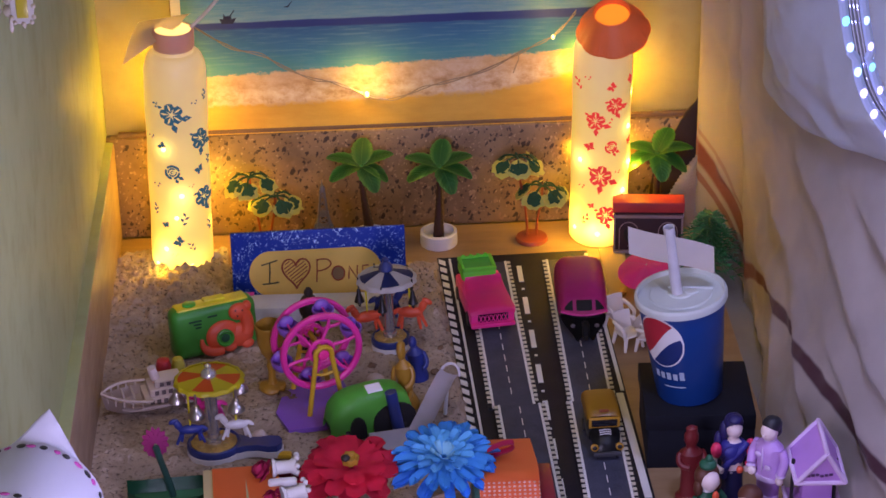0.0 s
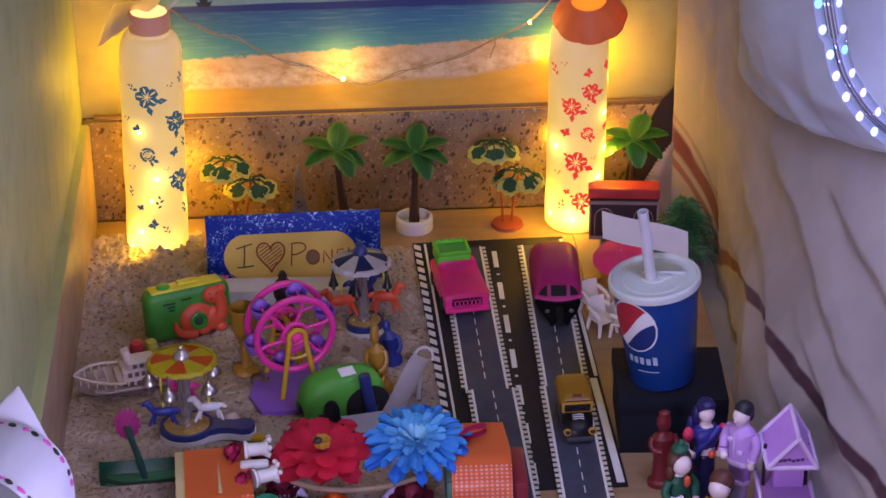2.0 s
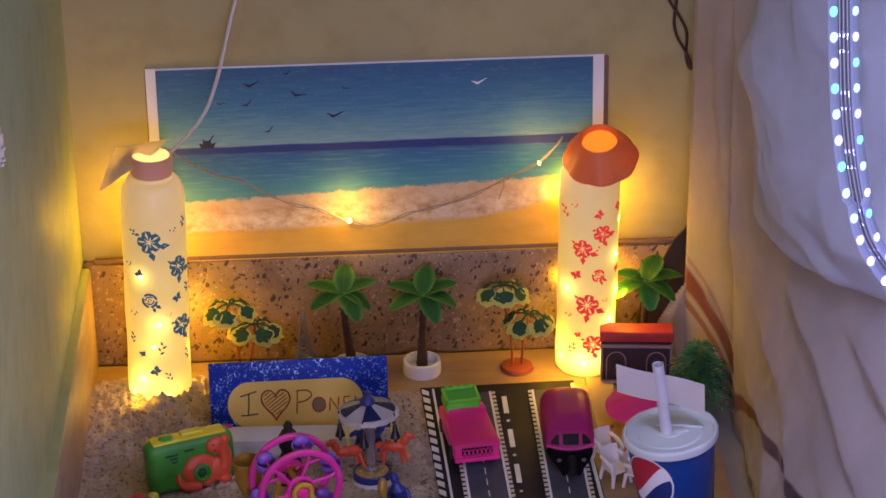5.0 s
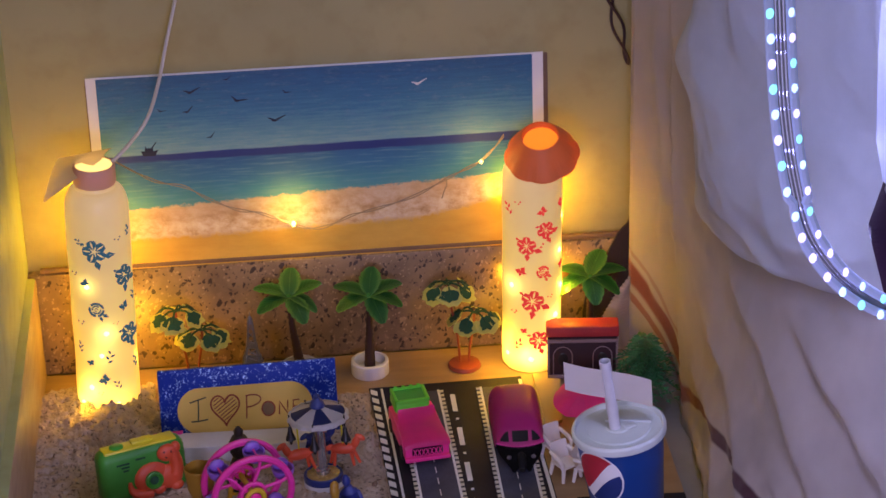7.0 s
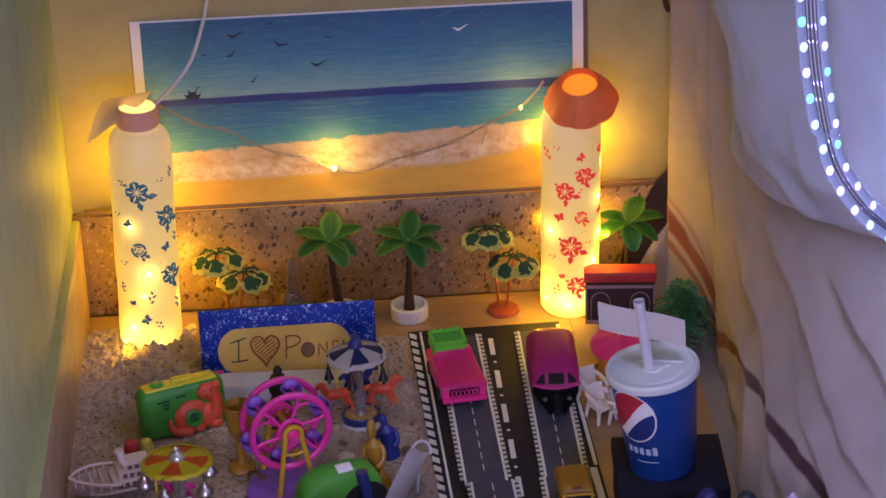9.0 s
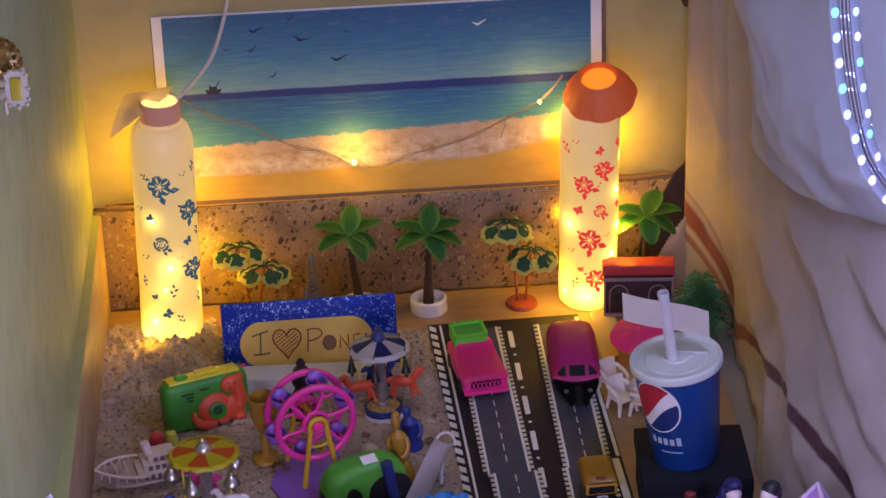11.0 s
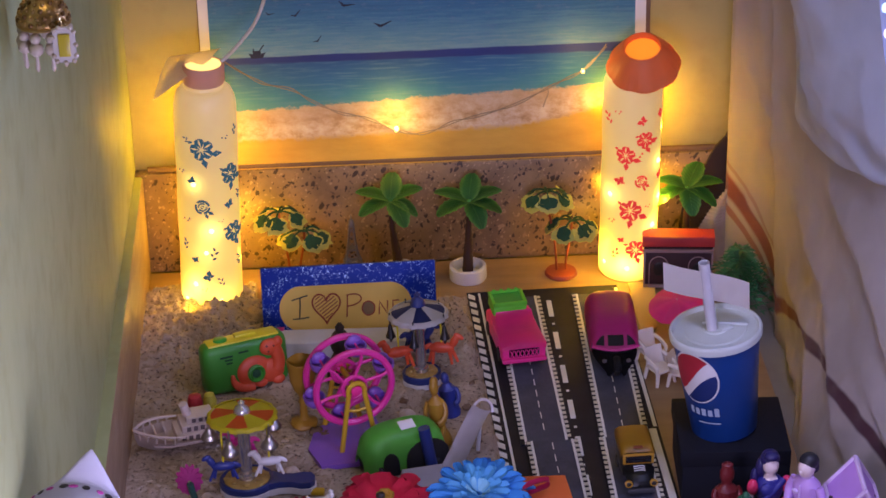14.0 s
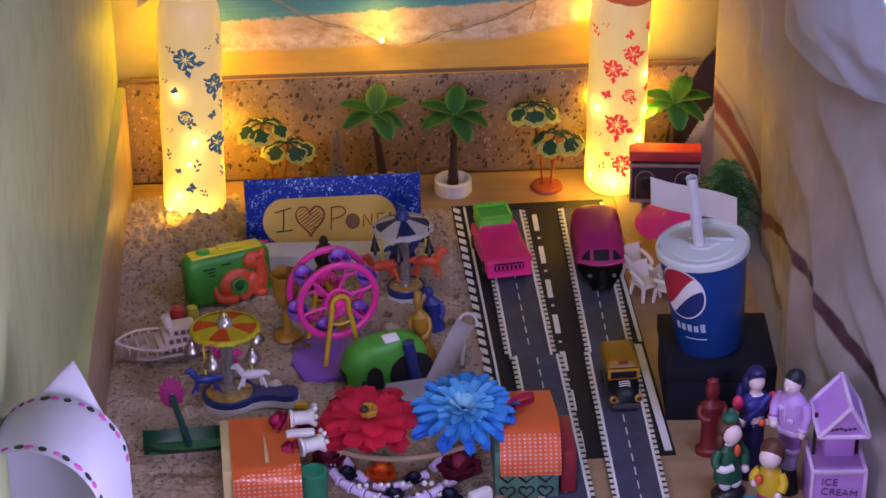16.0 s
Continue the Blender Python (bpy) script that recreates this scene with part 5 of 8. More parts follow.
part("front_cowl", bm, M_BLACKPL, rick, "black rounded front")
bm = bmesh.new()
for k in range(3):
    tube(bm, bezier((-0.006, -0.022 - 0.003 * k, 0.0262 - 0.001 * k), (-0.002, -0.024 - 0.003 * k, 0.0272 - 0.001 * k), (0.002, -0.020 - 0.003 * k, 0.0272 - 0.001 * k), (0.006, -0.023 - 0.003 * k, 0.0262 - 0.001 * k), 6), 0.0007, 5)
part("printed_sign", bm, M_WHITEPL, rick, "white printed mark")
for x in (-0.0135, 0.0135):
    ll = part("headlight", lathe(bmesh.new(), [(0.0042, 0), (0.0042, 0.004), (0.003, 0.0045)], 16, pose(x, -0.0385, 0.014, 80)), M_GOLD, rick, "golden headlight ring")
    part("lens", ball(bmesh.new(), (x, -0.0425, 0.0148), (0.003, 0.0015, 0.003), 10), M_VANGLASS, ll)
part("bumper", box(bmesh.new(), (0, -0.045, 0.007), (0.030, 0.004, 0.006), 0.0015), surface("dark_grey_plastic", (0.05, 0.05, 0.06), 0.4), rick)
for x in (-0.016, 0.016):
    wheel(rick, x, 0.020, 0.008, 0.005)
wheel(rick, 0, -0.036, 0.007, 0.004)

# ---- kiosk, fir, parasol, chairs ----
kiosk = thing("toy_kiosk", pose(0.575, -0.090, 0, 0, 0, -6) @ Matrix.Diagonal((1, 1, 1.10, 1)), "black toy kiosk with a red roof and two printed arches", "toy kiosk")
M_MAROON = surface("dark_maroon_card", (0.035, 0.010, 0.014), 0.5)
M_KRED = surface("red_card", (0.50, 0.04, 0.04), 0.45)
M_KLINE = surface("faded_pink_print", (0.30, 0.20, 0.20), 0.6)
part("body", box(bmesh.new(), (0, 0, 0.0225), (0.074, 0.026, 0.045), 0.001), M_MAROON, kiosk, "dark maroon body")
part("roof", box(bmesh.new(), (0, -0.001, 0.0510), (0.077, 0.022, 0.011), 0.0012), M_KRED, kiosk, "red roof panel")
part("cornice", box(bmesh.new(), (0, -0.0142, 0.0425), (0.074, 0.003, 0.003), 0.0006), M_KLINE, kiosk)
for x in (-0.021, 0.021):
    pts = [(x + 0.010 * math.cos(a), -0.0138, 0.026 + 0.010 * math.sin(a)) for a in np.linspace(0, math.pi, 14)]
    arch = part("arch", tube(bmesh.new(), [(x + 0.010, -0.0138, 0.006)] + pts + [(x - 0.010, -0.0138, 0.006)], 0.0006, 5), M_KLINE, kiosk, "printed arch")
    part("arch_inner", ball(bmesh.new(), (x, -0.0132, 0.022), (0.0055, 0.0008, 0.0075), 12), M_BLACKPL, arch)
part("counter", box(bmesh.new(), (0, -0.0145, 0.004), (0.074, 0.004, 0.003), 0.0006), M_KLINE, kiosk)
for x in (-0.0362, 0.0362):
    part("post", box(bmesh.new(), (x, -0.0142, 0.0225), (0.002, 0.003, 0.044), 0.0004), M_KLINE, kiosk)

fir = thing("toy_fir_tree", pose(0.636, -0.128, 0.0) @ Matrix.Diagonal((1.0, 1.0, 0.96, 1)), "small bushy dark green plastic fir", "toy tree")
part("trunk", rod(bmesh.new(), (0, 0, 0), (0, 0, 0.062), 0.003, 0.001), M_TRUNK, fir)
rng = random.Random(4)


def needle(bm, base, tip, w):
    """A flat pointed needle with a raised rib."""
    base, tip = Vector(base), Vector(tip)
    d = tip - base
    across = d.cross(Vector((0, 0, 1))).normalized() * w
    mid = base + d * 0.4
    v = [bm.verts.new(p) for p in (base, mid + across, tip, mid - across, mid + Vector((0, 0, w * 0.7)), mid - Vector((0, 0, w * 0.3)))]
    for a, b, c in ((0, 1, 4), (1, 2, 4), (2, 3, 4), (3, 0, 4), (1, 0, 5), (2, 1, 5), (3, 2, 5), (0, 3, 5)):
        bm.faces.new((v[a], v[b], v[c]))


FIR = [surface("dark_fir_green", (0.026, 0.150, 0.062), 0.5, spread=0.4, grain=90), surface("fir_green", (0.050, 0.26, 0.105), 0.5, spread=0.4, grain=90)]
for k in range(10):
    z = 0.010 + 0.0056 * k
    reach = 0.036 * (1 - (k / 10.5) ** 1.25) + 0.005
    for j in range(9 if k < 7 else 6):
        a = 2 * math.pi * j / (9 if k < 7 else 6) + k * 0.83 + rng.uniform(-0.18, 0.18)
        l = reach * rng.uniform(0.72, 1.14)
        out, side = Vector((math.cos(a), math.sin(a), 0)), Vector((-math.sin(a), math.cos(a), 0))
        lift = rng.uniform(0.10, 0.34)
        line = [Vector((0, 0, z)) + out * (l * q) + Vector((0, 0, l * (lift * q - 0.50 * q * q))) for q in np.linspace(0, 1, 7)]
        bm = tube(bmesh.new(), line, 0.0008, 5, taper=lambda t: 1.2 - 0.9 * t)
        for i in range(1, 7):
            for s in (-1, 1):
                n_l = 0.0105 * (1.1 - 0.45 * i / 6) * rng.uniform(0.8, 1.2)
                needle(bm, line[i], line[i] + (out * 0.75 + side * (0.62 * s) + Vector((0, 0, rng.uniform(-0.12, 0.28)))) * n_l, 0.0013)
        needle(bm, line[-1], line[-1] + (out + Vector((0, 0, -0.25))) * 0.008, 0.0013)
        part("branch", bm, FIR[(j + k) % 2], fir, "drooping dark green branch")

parasol = thing("toy_parasol", pose(0.567, -0.196, 0, 10, -12, 0), "small pink toy parasol on a thin pole", "toy parasol")
part("pole", rod(bmesh.new(), (0, 0, 0), (0, 0, 0.046), 0.0012), M_WHITEPL, parasol)
part("foot", lathe(bmesh.new(), [(0.011, 0), (0.010, 0.003), (0.002, 0.004)], 20), M_WHITEPL, parasol)
bm = bmesh.new()
for k in range(8):
    a0, a1 = 2 * math.pi * k / 8, 2 * math.pi * (k + 1) / 8
    rows = [[Vector((r * math.cos(a), r * math.sin(a), 0.046 - 9 * r * r + 0.0015 * math.sin(math.pi * (a - a0) / (a1 - a0)) * r / 0.03)) for a in np.linspace(a0, a1, 5)] for r in np.linspace(0.0005, 0.031, 6)]
    sheet(bm, rows, 0.0005, k % 2)
part("canopy", bm, [surface("bright_pink_plastic", (0.90, 0.05, 0.30), 0.4, spread=0.1), surface("rose_pink_plastic", (0.86, 0.06, 0.31), 0.4, spread=0.1)], parasol, "pink panelled canopy")


M_CHAIR = surface("white_chair_plastic", (0.74, 0.68, 0.64), 0.35, spread=0.08)


def chair(m):
    c = thing("toy_chair", m, "white plastic toy armchair", "toy chair", "toy chairs")
    part("seat", box(bmesh.new(), (0, 0, 0.0145), (0.0205, 0.0195, 0.0024), 0.0009), M_CHAIR, c)
    rows = [[Vector((0.0100 * q, 0.0090 + 0.0050 * t + 0.0012 * (1 - q * q), 0.0150 + 0.0185 * t)) for q in np.linspace(-1, 1, 9)] for t in np.linspace(0, 1, 5)]
    part("backrest", sheet(bmesh.new(), rows, 0.0018), M_CHAIR, c)
    for q in (-1, 1):
        for y in (-0.0085, 0.0095):
            part("leg", rod(bmesh.new(), (0.0090 * q, y, 0.0145), (0.0110 * q, y * 1.2, 0), 0.0023, 0.0017, 8), M_CHAIR, c)
        part("armrest", tube(bmesh.new(), through_points([(0.0102 * q, -0.0085, 0.0145), (0.0112 * q, -0.0090, 0.0215), (0.0112 * q, 0.000, 0.0245), (0.0105 * q, 0.0115, 0.0255)], 5), 0.0020, 8), M_CHAIR, c)
    return c


c1 = chair(pose(0.5290, -0.291, 0, 0, 0, 28) @ Matrix.Diagonal((1.0, 1.0, 1.0, 1)))
copy_thing(c1, pose(0.5245, -0.257, 0, 0, 0, 24))
copy_thing(c1, pose(0.5500, -0.300, 0, 0, 0, 60))
card = slab(bmesh.new(), [(0.5215, -0.089), (0.5510, -0.090), (0.5395, -0.188), (0.5220, -0.205)][::-1], 0.003)
solid("tan_card", card, surface("kraft_card", (0.42, 0.29, 0.13), 0.7, spread=0.12), pose(0, 0, 0.0005), "tan card sheet lying beside the road", "card")

# ---- drink cup on a black box ----
plinth = thing("black_box", pose(0.568, -0.470, 0, 0, 0, -3), "plain black card box under the paper cup", "box")
part("box_body", box(bmesh.new(), (0.002, 0, 0.0225), (0.099, 0.094, 0.045), 0.0012), M_BLACK, plinth, "black card body")
part("box_lid", box(bmesh.new(), (0.001, 0, 0.0500), (0.1015, 0.0955, 0.016), 0.0012), M_BLACK, plinth, "black card lid")
M_CUP = surface("blue_printed_cup", (0.006, 0.055, 0.27), 0.35, spread=0.15, grain=60, coat=0.3)
cup = thing("paper_cup", pose(0.5625, -0.474, 0.0595, 0, -6.5, 0) @ Matrix.Diagonal((0.97, 0.97, 1.085, 1)), "blue paper drink cup with white lid on a black box", "cup")
CB, CT, CH = 0.0315, 0.0415, 0.096
part("body", lathe(bmesh.new(), [(CB - 0.001, 0), (CB, 0.001), (CT, CH), (CT - 0.0012, CH), (CB - 0.0022, 0.003), (0, 0.003)], 64), M_CUP, cup, "blue printed paper")
M_LID = surface("milky_lid_plastic", (0.56, 0.60, 0.57), 0.4, spread=0.08)
lid = part("lid", lathe(bmesh.new(), [(CT + 0.0003, CH - 0.0040), (CT + 0.0024, CH - 0.0040), (CT + 0.0026, CH + 0.0005), (CT + 0.0018, CH + 0.0025), (CT + 0.0006, CH + 0.0032), (CT - 0.0008, CH + 0.0028), (CT - 0.0018, CH - 0.0008), (CT - 0.0050, CH - 0.0012), (0.0300, CH - 0.0006), (0.0290, CH + 0.0006), (0.0120, CH + 0.0008), (0.0110, CH + 0.0020), (0, CH + 0.0020)], 64), M_LID, cup, "white plastic lid")
part("lid_ridge", box(bmesh.new(), (0.010, 0.006, CH + 0.0014), (0.044, 0.0035, 0.0024), 0.0012, pose(0, 0, 0, 0, 0, -20)), M_LID, lid)
part("lid_ridge", box(bmesh.new(), (0.010, -0.003, CH + 0.0014), (0.012, 0.008, 0.0024), 0.0012, pose(0, 0, 0, 0, 0, 15)), M_LID, lid)
straw = part("straw", lathe(bmesh.new(), [(0.0053, 0.0), (0.0053, 0.065), (0.0044, 0.065), (0.0044, 0.001)], 20), surface("frosted_straw", (0.62, 0.60, 0.62), 0.3), cup, "thick white straw")
straw.matrix_basis = pose(-0.0035, -0.002, CH + 0.002, 2, -2)
flag = part("paper_flag", sheet(bmesh.new(), [[Vector((x, 0.002 * math.sin(40 * x), z - 0.31 * x + 0.003 + 0.0010 * math.sin(70 * x))) for x in np.linspace(-0.0385, 0.0405, 14)] for z in np.linspace(0, 0.0265, 5)], 0.0005), M_WHITE, cup, "white paper flag on the straw")
flag.matrix_basis = pose(-0.0075, -0.006, CH + 0.0300, 2, 4, -6)


def cup_print(lo, hi, x0, x1, at, up, material, name, label, lift, n=24, rows=8):
    """A printed shape between the curves lo(x) and hi(x), laid on the cup's cone."""
    grid = []
    for k in range(rows + 1):
        row = []
        for x in np.linspace(x0, x1, n):
            z = up + lo(x) + (hi(x) - lo(x)) * k / rows
            r = CB + (CT - CB) * z / CH + lift
            a = radians(at) + x / r
            row.append(Vector((r * math.cos(a), r * math.sin(a), z)))
        grid.append(row)
    part(name, sheet(bmesh.new(), grid), material, cup, label)


AT, R0, UP = -135, 0.0240, 0.0665
half = lambda x, r: math.sqrt(max(0.0, r * r - x * x))
cup_print(lambda x: -half(x, R0 * 1.06), lambda x: half(x, R0 * 1.06), -R0 * 1.06, R0 * 1.06, AT, UP, M_WHITE, "print_disc", "white printed disc", 0.0003, 40)
wave_hi = lambda x: 0.0010 + 0.75 * x + 0.0040 * math.sin(x / R0 * 2.6)
wave_lo = lambda x: -0.0120 + 0.62 * x + 0.0046 * math.sin(x / R0 * 2.4 + 0.3)
cup_print(lambda x: max(-half(x, R0), min(wave_hi(x), half(x, R0))), lambda x: half(x, R0), -R0, R0 * 0.96, AT, UP, surface("red_print_cup", (0.45, 0.02, 0.04), 0.4), "print_top", "red printed shape", 0.0007, 40)
cup_print(lambda x: -half(x, R0), lambda x: min(half(x, R0), max(wave_lo(x), -half(x, R0))), -R0 * 0.96, R0, AT, UP, surface("dark_blue_print_cup", (0.01, 0.03, 0.16), 0.4), "print_bottom", "dark blue printed shape", 0.0007, 40)
M_PALEPRINT = surface("pale_blue_print", (0.45, 0.55, 0.7), 0.4)
for k, h in enumerate((0.0070, 0.0065, 0.0070, 0.0065, 0.0085)):
    x0 = -0.023 + 0.0066 * k
    cup_print(lambda x: 0.0, lambda x: h, x0, x0 + 0.0045, AT + 20, 0.0285, M_PALEPRINT, "printed_bar", "pale printed bar", 0.0005, 4, 2)
cup_print(lambda x: 0.0, lambda x: 0.0012, -0.014, 0.008, AT + 20, 0.0205, M_PALEPRINT, "printed_line", "thin printed line", 0.0005, 8, 1)

# dark shape in the corner behind the palm, outlined to fit the camera's view
out = [(0.586, 0.0), (0.5858, 0.035), (0.591, 0.066), (0.600, 0.083), (0.610, 0.101), (0.618, 0.118), (0.624, 0.129), (0.634, 0.140), (0.640, 0.1553), (0.650, 0.1553), (0.650, 0.0)]
solid("dark_shape", slab(bmesh.new(), out[::-1], 0.003, pose(0, 0, 0, 90)), surface("dark_brown_flat", (0.030, 0.015, 0.014), 0.6), pose(0, -0.019, 0.001), "dark brown flat shape in the corner by the sheet", "card")

# ---- toys on the sand ----
M_ORANGE = surface("orange_plastic", (0.74, 0.12, 0.018), 0.3, spread=0.12)
M_CORAL = surface("orange_red_plastic", (0.66, 0.085, 0.03), 0.35, spread=0.12)
M_CAMGREEN = surface("camera_green_plastic", (0.050, 0.28, 0.030), 0.32, spread=0.2)
M_BUSGREEN = surface("bright_green_plastic", (0.17, 0.64, 0.09), 0.3, spread=0.15)
M_YELLOW = surface("yellow_plastic", (0.58, 0.36, 0.02), 0.3, spread=0.12)
M_YELGRN = surface("yellow_green_plastic", (0.70, 0.62, 0.025), 0.3, spread=0.12)
M_NAVY = surface("navy_plastic", (0.016, 0.03, 0.15), 0.3, spread=0.15)
M_CREAM = surface("cream_plastic", (0.56, 0.46, 0.40), 0.4, spread=0.12)
M_SILVER = surface("silver_plastic", (0.55, 0.53, 0.52), 0.22, 0.8, spread=0.1)
M_PURPLE = surface("violet_plastic", (0.24, 0.10, 0.50), 0.3, spread=0.12)
M_WHEELPINK = surface("magenta_pink_plastic", (0.72, 0.035, 0.30), 0.28, spread=0.1)
M_BROWNFIG = surface("dark_brown_figure", (0.02, 0.012, 0.01), 0.5)
M_PEBBLE = surface("brown_pebble", (0.20, 0.12, 0.07), 0.8, spread=0.3)
M_MUSTARD = surface("mustard_plastic", (0.36, 0.19, 0.02), 0.35, spread=0.15)

tc = thing("toy_camera", pose(0.1125, -0.281, 0.010, -8, 0, 20), "green toy camera with an orange dinosaur front", "toy camera")
part("body", box(bmesh.new(), (0, 0, 0.0265), (0.088, 0.026, 0.053), 0.009, seg=4), M_CAMGREEN, tc, "green body")
part("top_panel", box(bmesh.new(), (0, 0.001, 0.0515), (0.074, 0.020, 0.004), 0.0018), M_YELGRN, tc, "yellow-green top")
part("shutter_button", lathe(bmesh.new(), [(0.007, 0), (0.007, 0.002), (0.0055, 0.003)], 18, pose(-0.022, 0, 0.0532)), M_GREEN, tc)
part("viewfinder", box(bmesh.new(), (0.004, 0.002, 0.0545), (0.022, 0.010, 0.004), 0.0015), M_YELGRN, tc)
bm = ball(bmesh.new(), (0.0065, -0.0130, 0.0190), (0.0185, 0.0050, 0.0165), 22)
ball(bm, (0.0240, -0.0130, 0.0165), (0.0135, 0.0048, 0.0130), 18)
dino = part("dinosaur", bm, M_CORAL, tc, "orange dinosaur")
part("dinosaur_tail", tube(bmesh.new(), bezier((0.004, -0.0140, 0.0050), (-0.010, -0.0145, 0.0030), (-0.018, -0.0145, 0.008), (-0.0165, -0.0140, 0.0200), 12), 0.0050, 10, taper=lambda t: 1.1 - 0.75 * t * t), M_CORAL, dino)
part("dinosaur_neck", tube(bmesh.new(), bezier((0.030, -0.0135, 0.018), (0.034, -0.0138, 0.028), (0.031, -0.0140, 0.034), (0.029, -0.0140, 0.042), 10), 0.0064, 12, taper=lambda t: 1.15 - 0.2 * t), M_CORAL, dino)
bm = ball(bmesh.new(), (0.0240, -0.0150, 0.0420), (0.0108, 0.0052, 0.0090), 16)
ball(bm, (0.0330, -0.0140, 0.0455), (0.0050, 0.0040, 0.0060), 12)
part("dinosaur_head", bm, M_CORAL, dino)
for x, z in ((0.0195, 0.0450), (0.0265, 0.0440), (0.021, 0.039)):
    part("dinosaur_spot", ball(bmesh.new(), (x, -0.0196, z), (0.0011, 0.0006, 0.0011), 8), M_BROWNFIG, dino)
for x in (0.012, 0.030):
    part("dinosaur_foot", ball(bmesh.new(), (x, -0.0142, 0.0060), (0.0070, 0.0042, 0.0050), 12), M_CORAL, dino)
ln = part("lens", lathe(bmesh.new(), [(0.0090, 0), (0.0090, 0.0030), (0.0075, 0.0036), (0.0058, 0.0012), (0, 0.0012)], 28, pose(0.0065, -0.0172, 0.0185, 90)), M_CAMGREEN, tc, "round green lens ring")
part("lens_glass", ball(bmesh.new(), (0.0065, -0.0192, 0.0185), (0.0045, 0.0012, 0.0045), 14), M_DARKGREEN, ln)
for x, z, w in ((-0.021, 0.0400, 0.013), (-0.019, 0.0365, 0.008), (-0.0185, 0.0330, 0.006), (-0.003, 0.0420, 0.010)):
    part("print_bar", box(bmesh.new(), (x, -0.0132, z), (w, 0.0008, 0.0018)), M_DARKGREEN, tc)

M_SHIP = surface("ivory_plastic", (0.62, 0.52, 0.46), 0.4, spread=0.1)
# flat plates; the shade of the portholes is put in as dark colour
M_PORT = surface("shaded_porthole", (0.13, 0.10, 0.10), 0.5)
ship = thing("toy_ship", pose(0.057, -0.388, 0.010, 3, 0, 15) @ Matrix.Diagonal((1.1, 1.15, 1.15, 1)), "cream plastic toy ship half sunk in the sand", "toy ship")
rows = []
for k in range(21):
    t = k / 20
    x = -0.046 + 0.088 * t
    w = 0.0165 * min(1.0, t / 0.42) ** 0.62 * (1 - 0.25 * max(0.0, (t - 0.75) / 0.25) ** 2) + 0.0004
    z1 = 0.0150 + 0.0075 * (1 - t) ** 2.2
    keel = 0.0085 * max(0.0, 1 - t / 0.22) ** 1.5
    rows.append([Vector((x + 0.004 * (1 - abs(q)) * (1 - t), w * q * (0.62 + 0.38 * abs(q)), keel + (z1 - keel) * abs(q) ** 1.5)) for q in np.linspace(-1, 1, 13)])
part("hull", sheet(bmesh.new(), rows, 0.0013), M_SHIP, ship, "cream hull with a pointed bow")
part("deck", slab(bmesh.new(), [(-0.030, -0.0085), (-0.018, -0.0130), (0.036, -0.0125), (0.036, 0.0125), (-0.018, 0.0130), (-0.030, 0.0085)], 0.002, pose(0, 0, 0.0095)), M_SHIP, ship)
for q in (-1, 1):
    part("bow_rail", tube(bmesh.new(), bezier((-0.046, 0, 0.0250), (-0.036, 0.012 * q, 0.0245), (-0.022, 0.0175 * q, 0.0225), (-0.004, 0.0165 * q, 0.0200), 12), 0.0012, 6), M_SHIP, ship)
    for k in range(5):
        f = 0.14 + 0.17 * k
        p = bezier((-0.046, 0, 0.0250), (-0.036, 0.012 * q, 0.0245), (-0.022, 0.0175 * q, 0.0225), (-0.004, 0.0165 * q, 0.0200), 100)[int(100 * f)]
        part("rail_post", rod(bmesh.new(), (p.x, p.y * 0.97, p.z - 0.0075), p, 0.0009, seg=6), M_SHIP, ship)
for k in range(3):
    x = -0.036 + 0.009 * k
    w = 0.0165 * min(1.0, (x + 0.046) / 0.088 / 0.42) ** 0.62
    part("deck_beam", rod(bmesh.new(), (x, -w * 0.95, 0.0190), (x, w * 0.95, 0.0190), 0.0010, seg=6), M_SHIP, ship)
for w, d, z, h in ((0.044, 0.024, 0.011, 0.008), (0.034, 0.020, 0.019, 0.007), (0.024, 0.016, 0.026, 0.006)):
    dk = part("cabin_deck", box(bmesh.new(), (0.012, 0, z + h / 2), (w, d, h), 0.0008), M_SHIP, ship, "cream cabin storey")
    for k in range(int(w / 0.006)):
        part("porthole", box(bmesh.new(), (0.012 - w / 2 + 0.006 + 0.006 * k, -d / 2 - 0.0001, z + h * 0.5), (0.0036, 0.0006, h * 0.6)), M_PORT, dk) if k < int(w / 0.006) - 1 else None
        part("pillar", box(bmesh.new(), (0.012 - w / 2 + 0.003 + 0.006 * k, -d / 2 - 0.0004, z + h / 2), (0.0014, 0.0012, h)), M_SHIP, dk)
part("funnel", rod(bmesh.new(), (0.002, 0, 0.031), (-0.001, 0, 0.042), 0.0042, 0.0038, 14), M_SHIP, ship)
solid("red_bead", lathe(bmesh.new(), [(0.007, 0), (0.0072, 0.020), (0.0075, 0.026), (0.006, 0.032), (0, 0.034)], 16), surface("red_plastic", (0.46, 0.03, 0.04), 0.4), pose(0.0655, -0.353, 0.012), "small red plastic cap beside the ship", "toy")
solid("yellow_bead", lathe(bmesh.new(), [(0.006, 0), (0.0065, 0.020), (0.0068, 0.024), (0.005, 0.031), (0, 0.033)], 16), surface("pale_yellow_plastic", (0.52, 0.48, 0.06), 0.4), pose(0.0795, -0.350, 0.012), "small yellow plastic cap beside the ship", "toy")


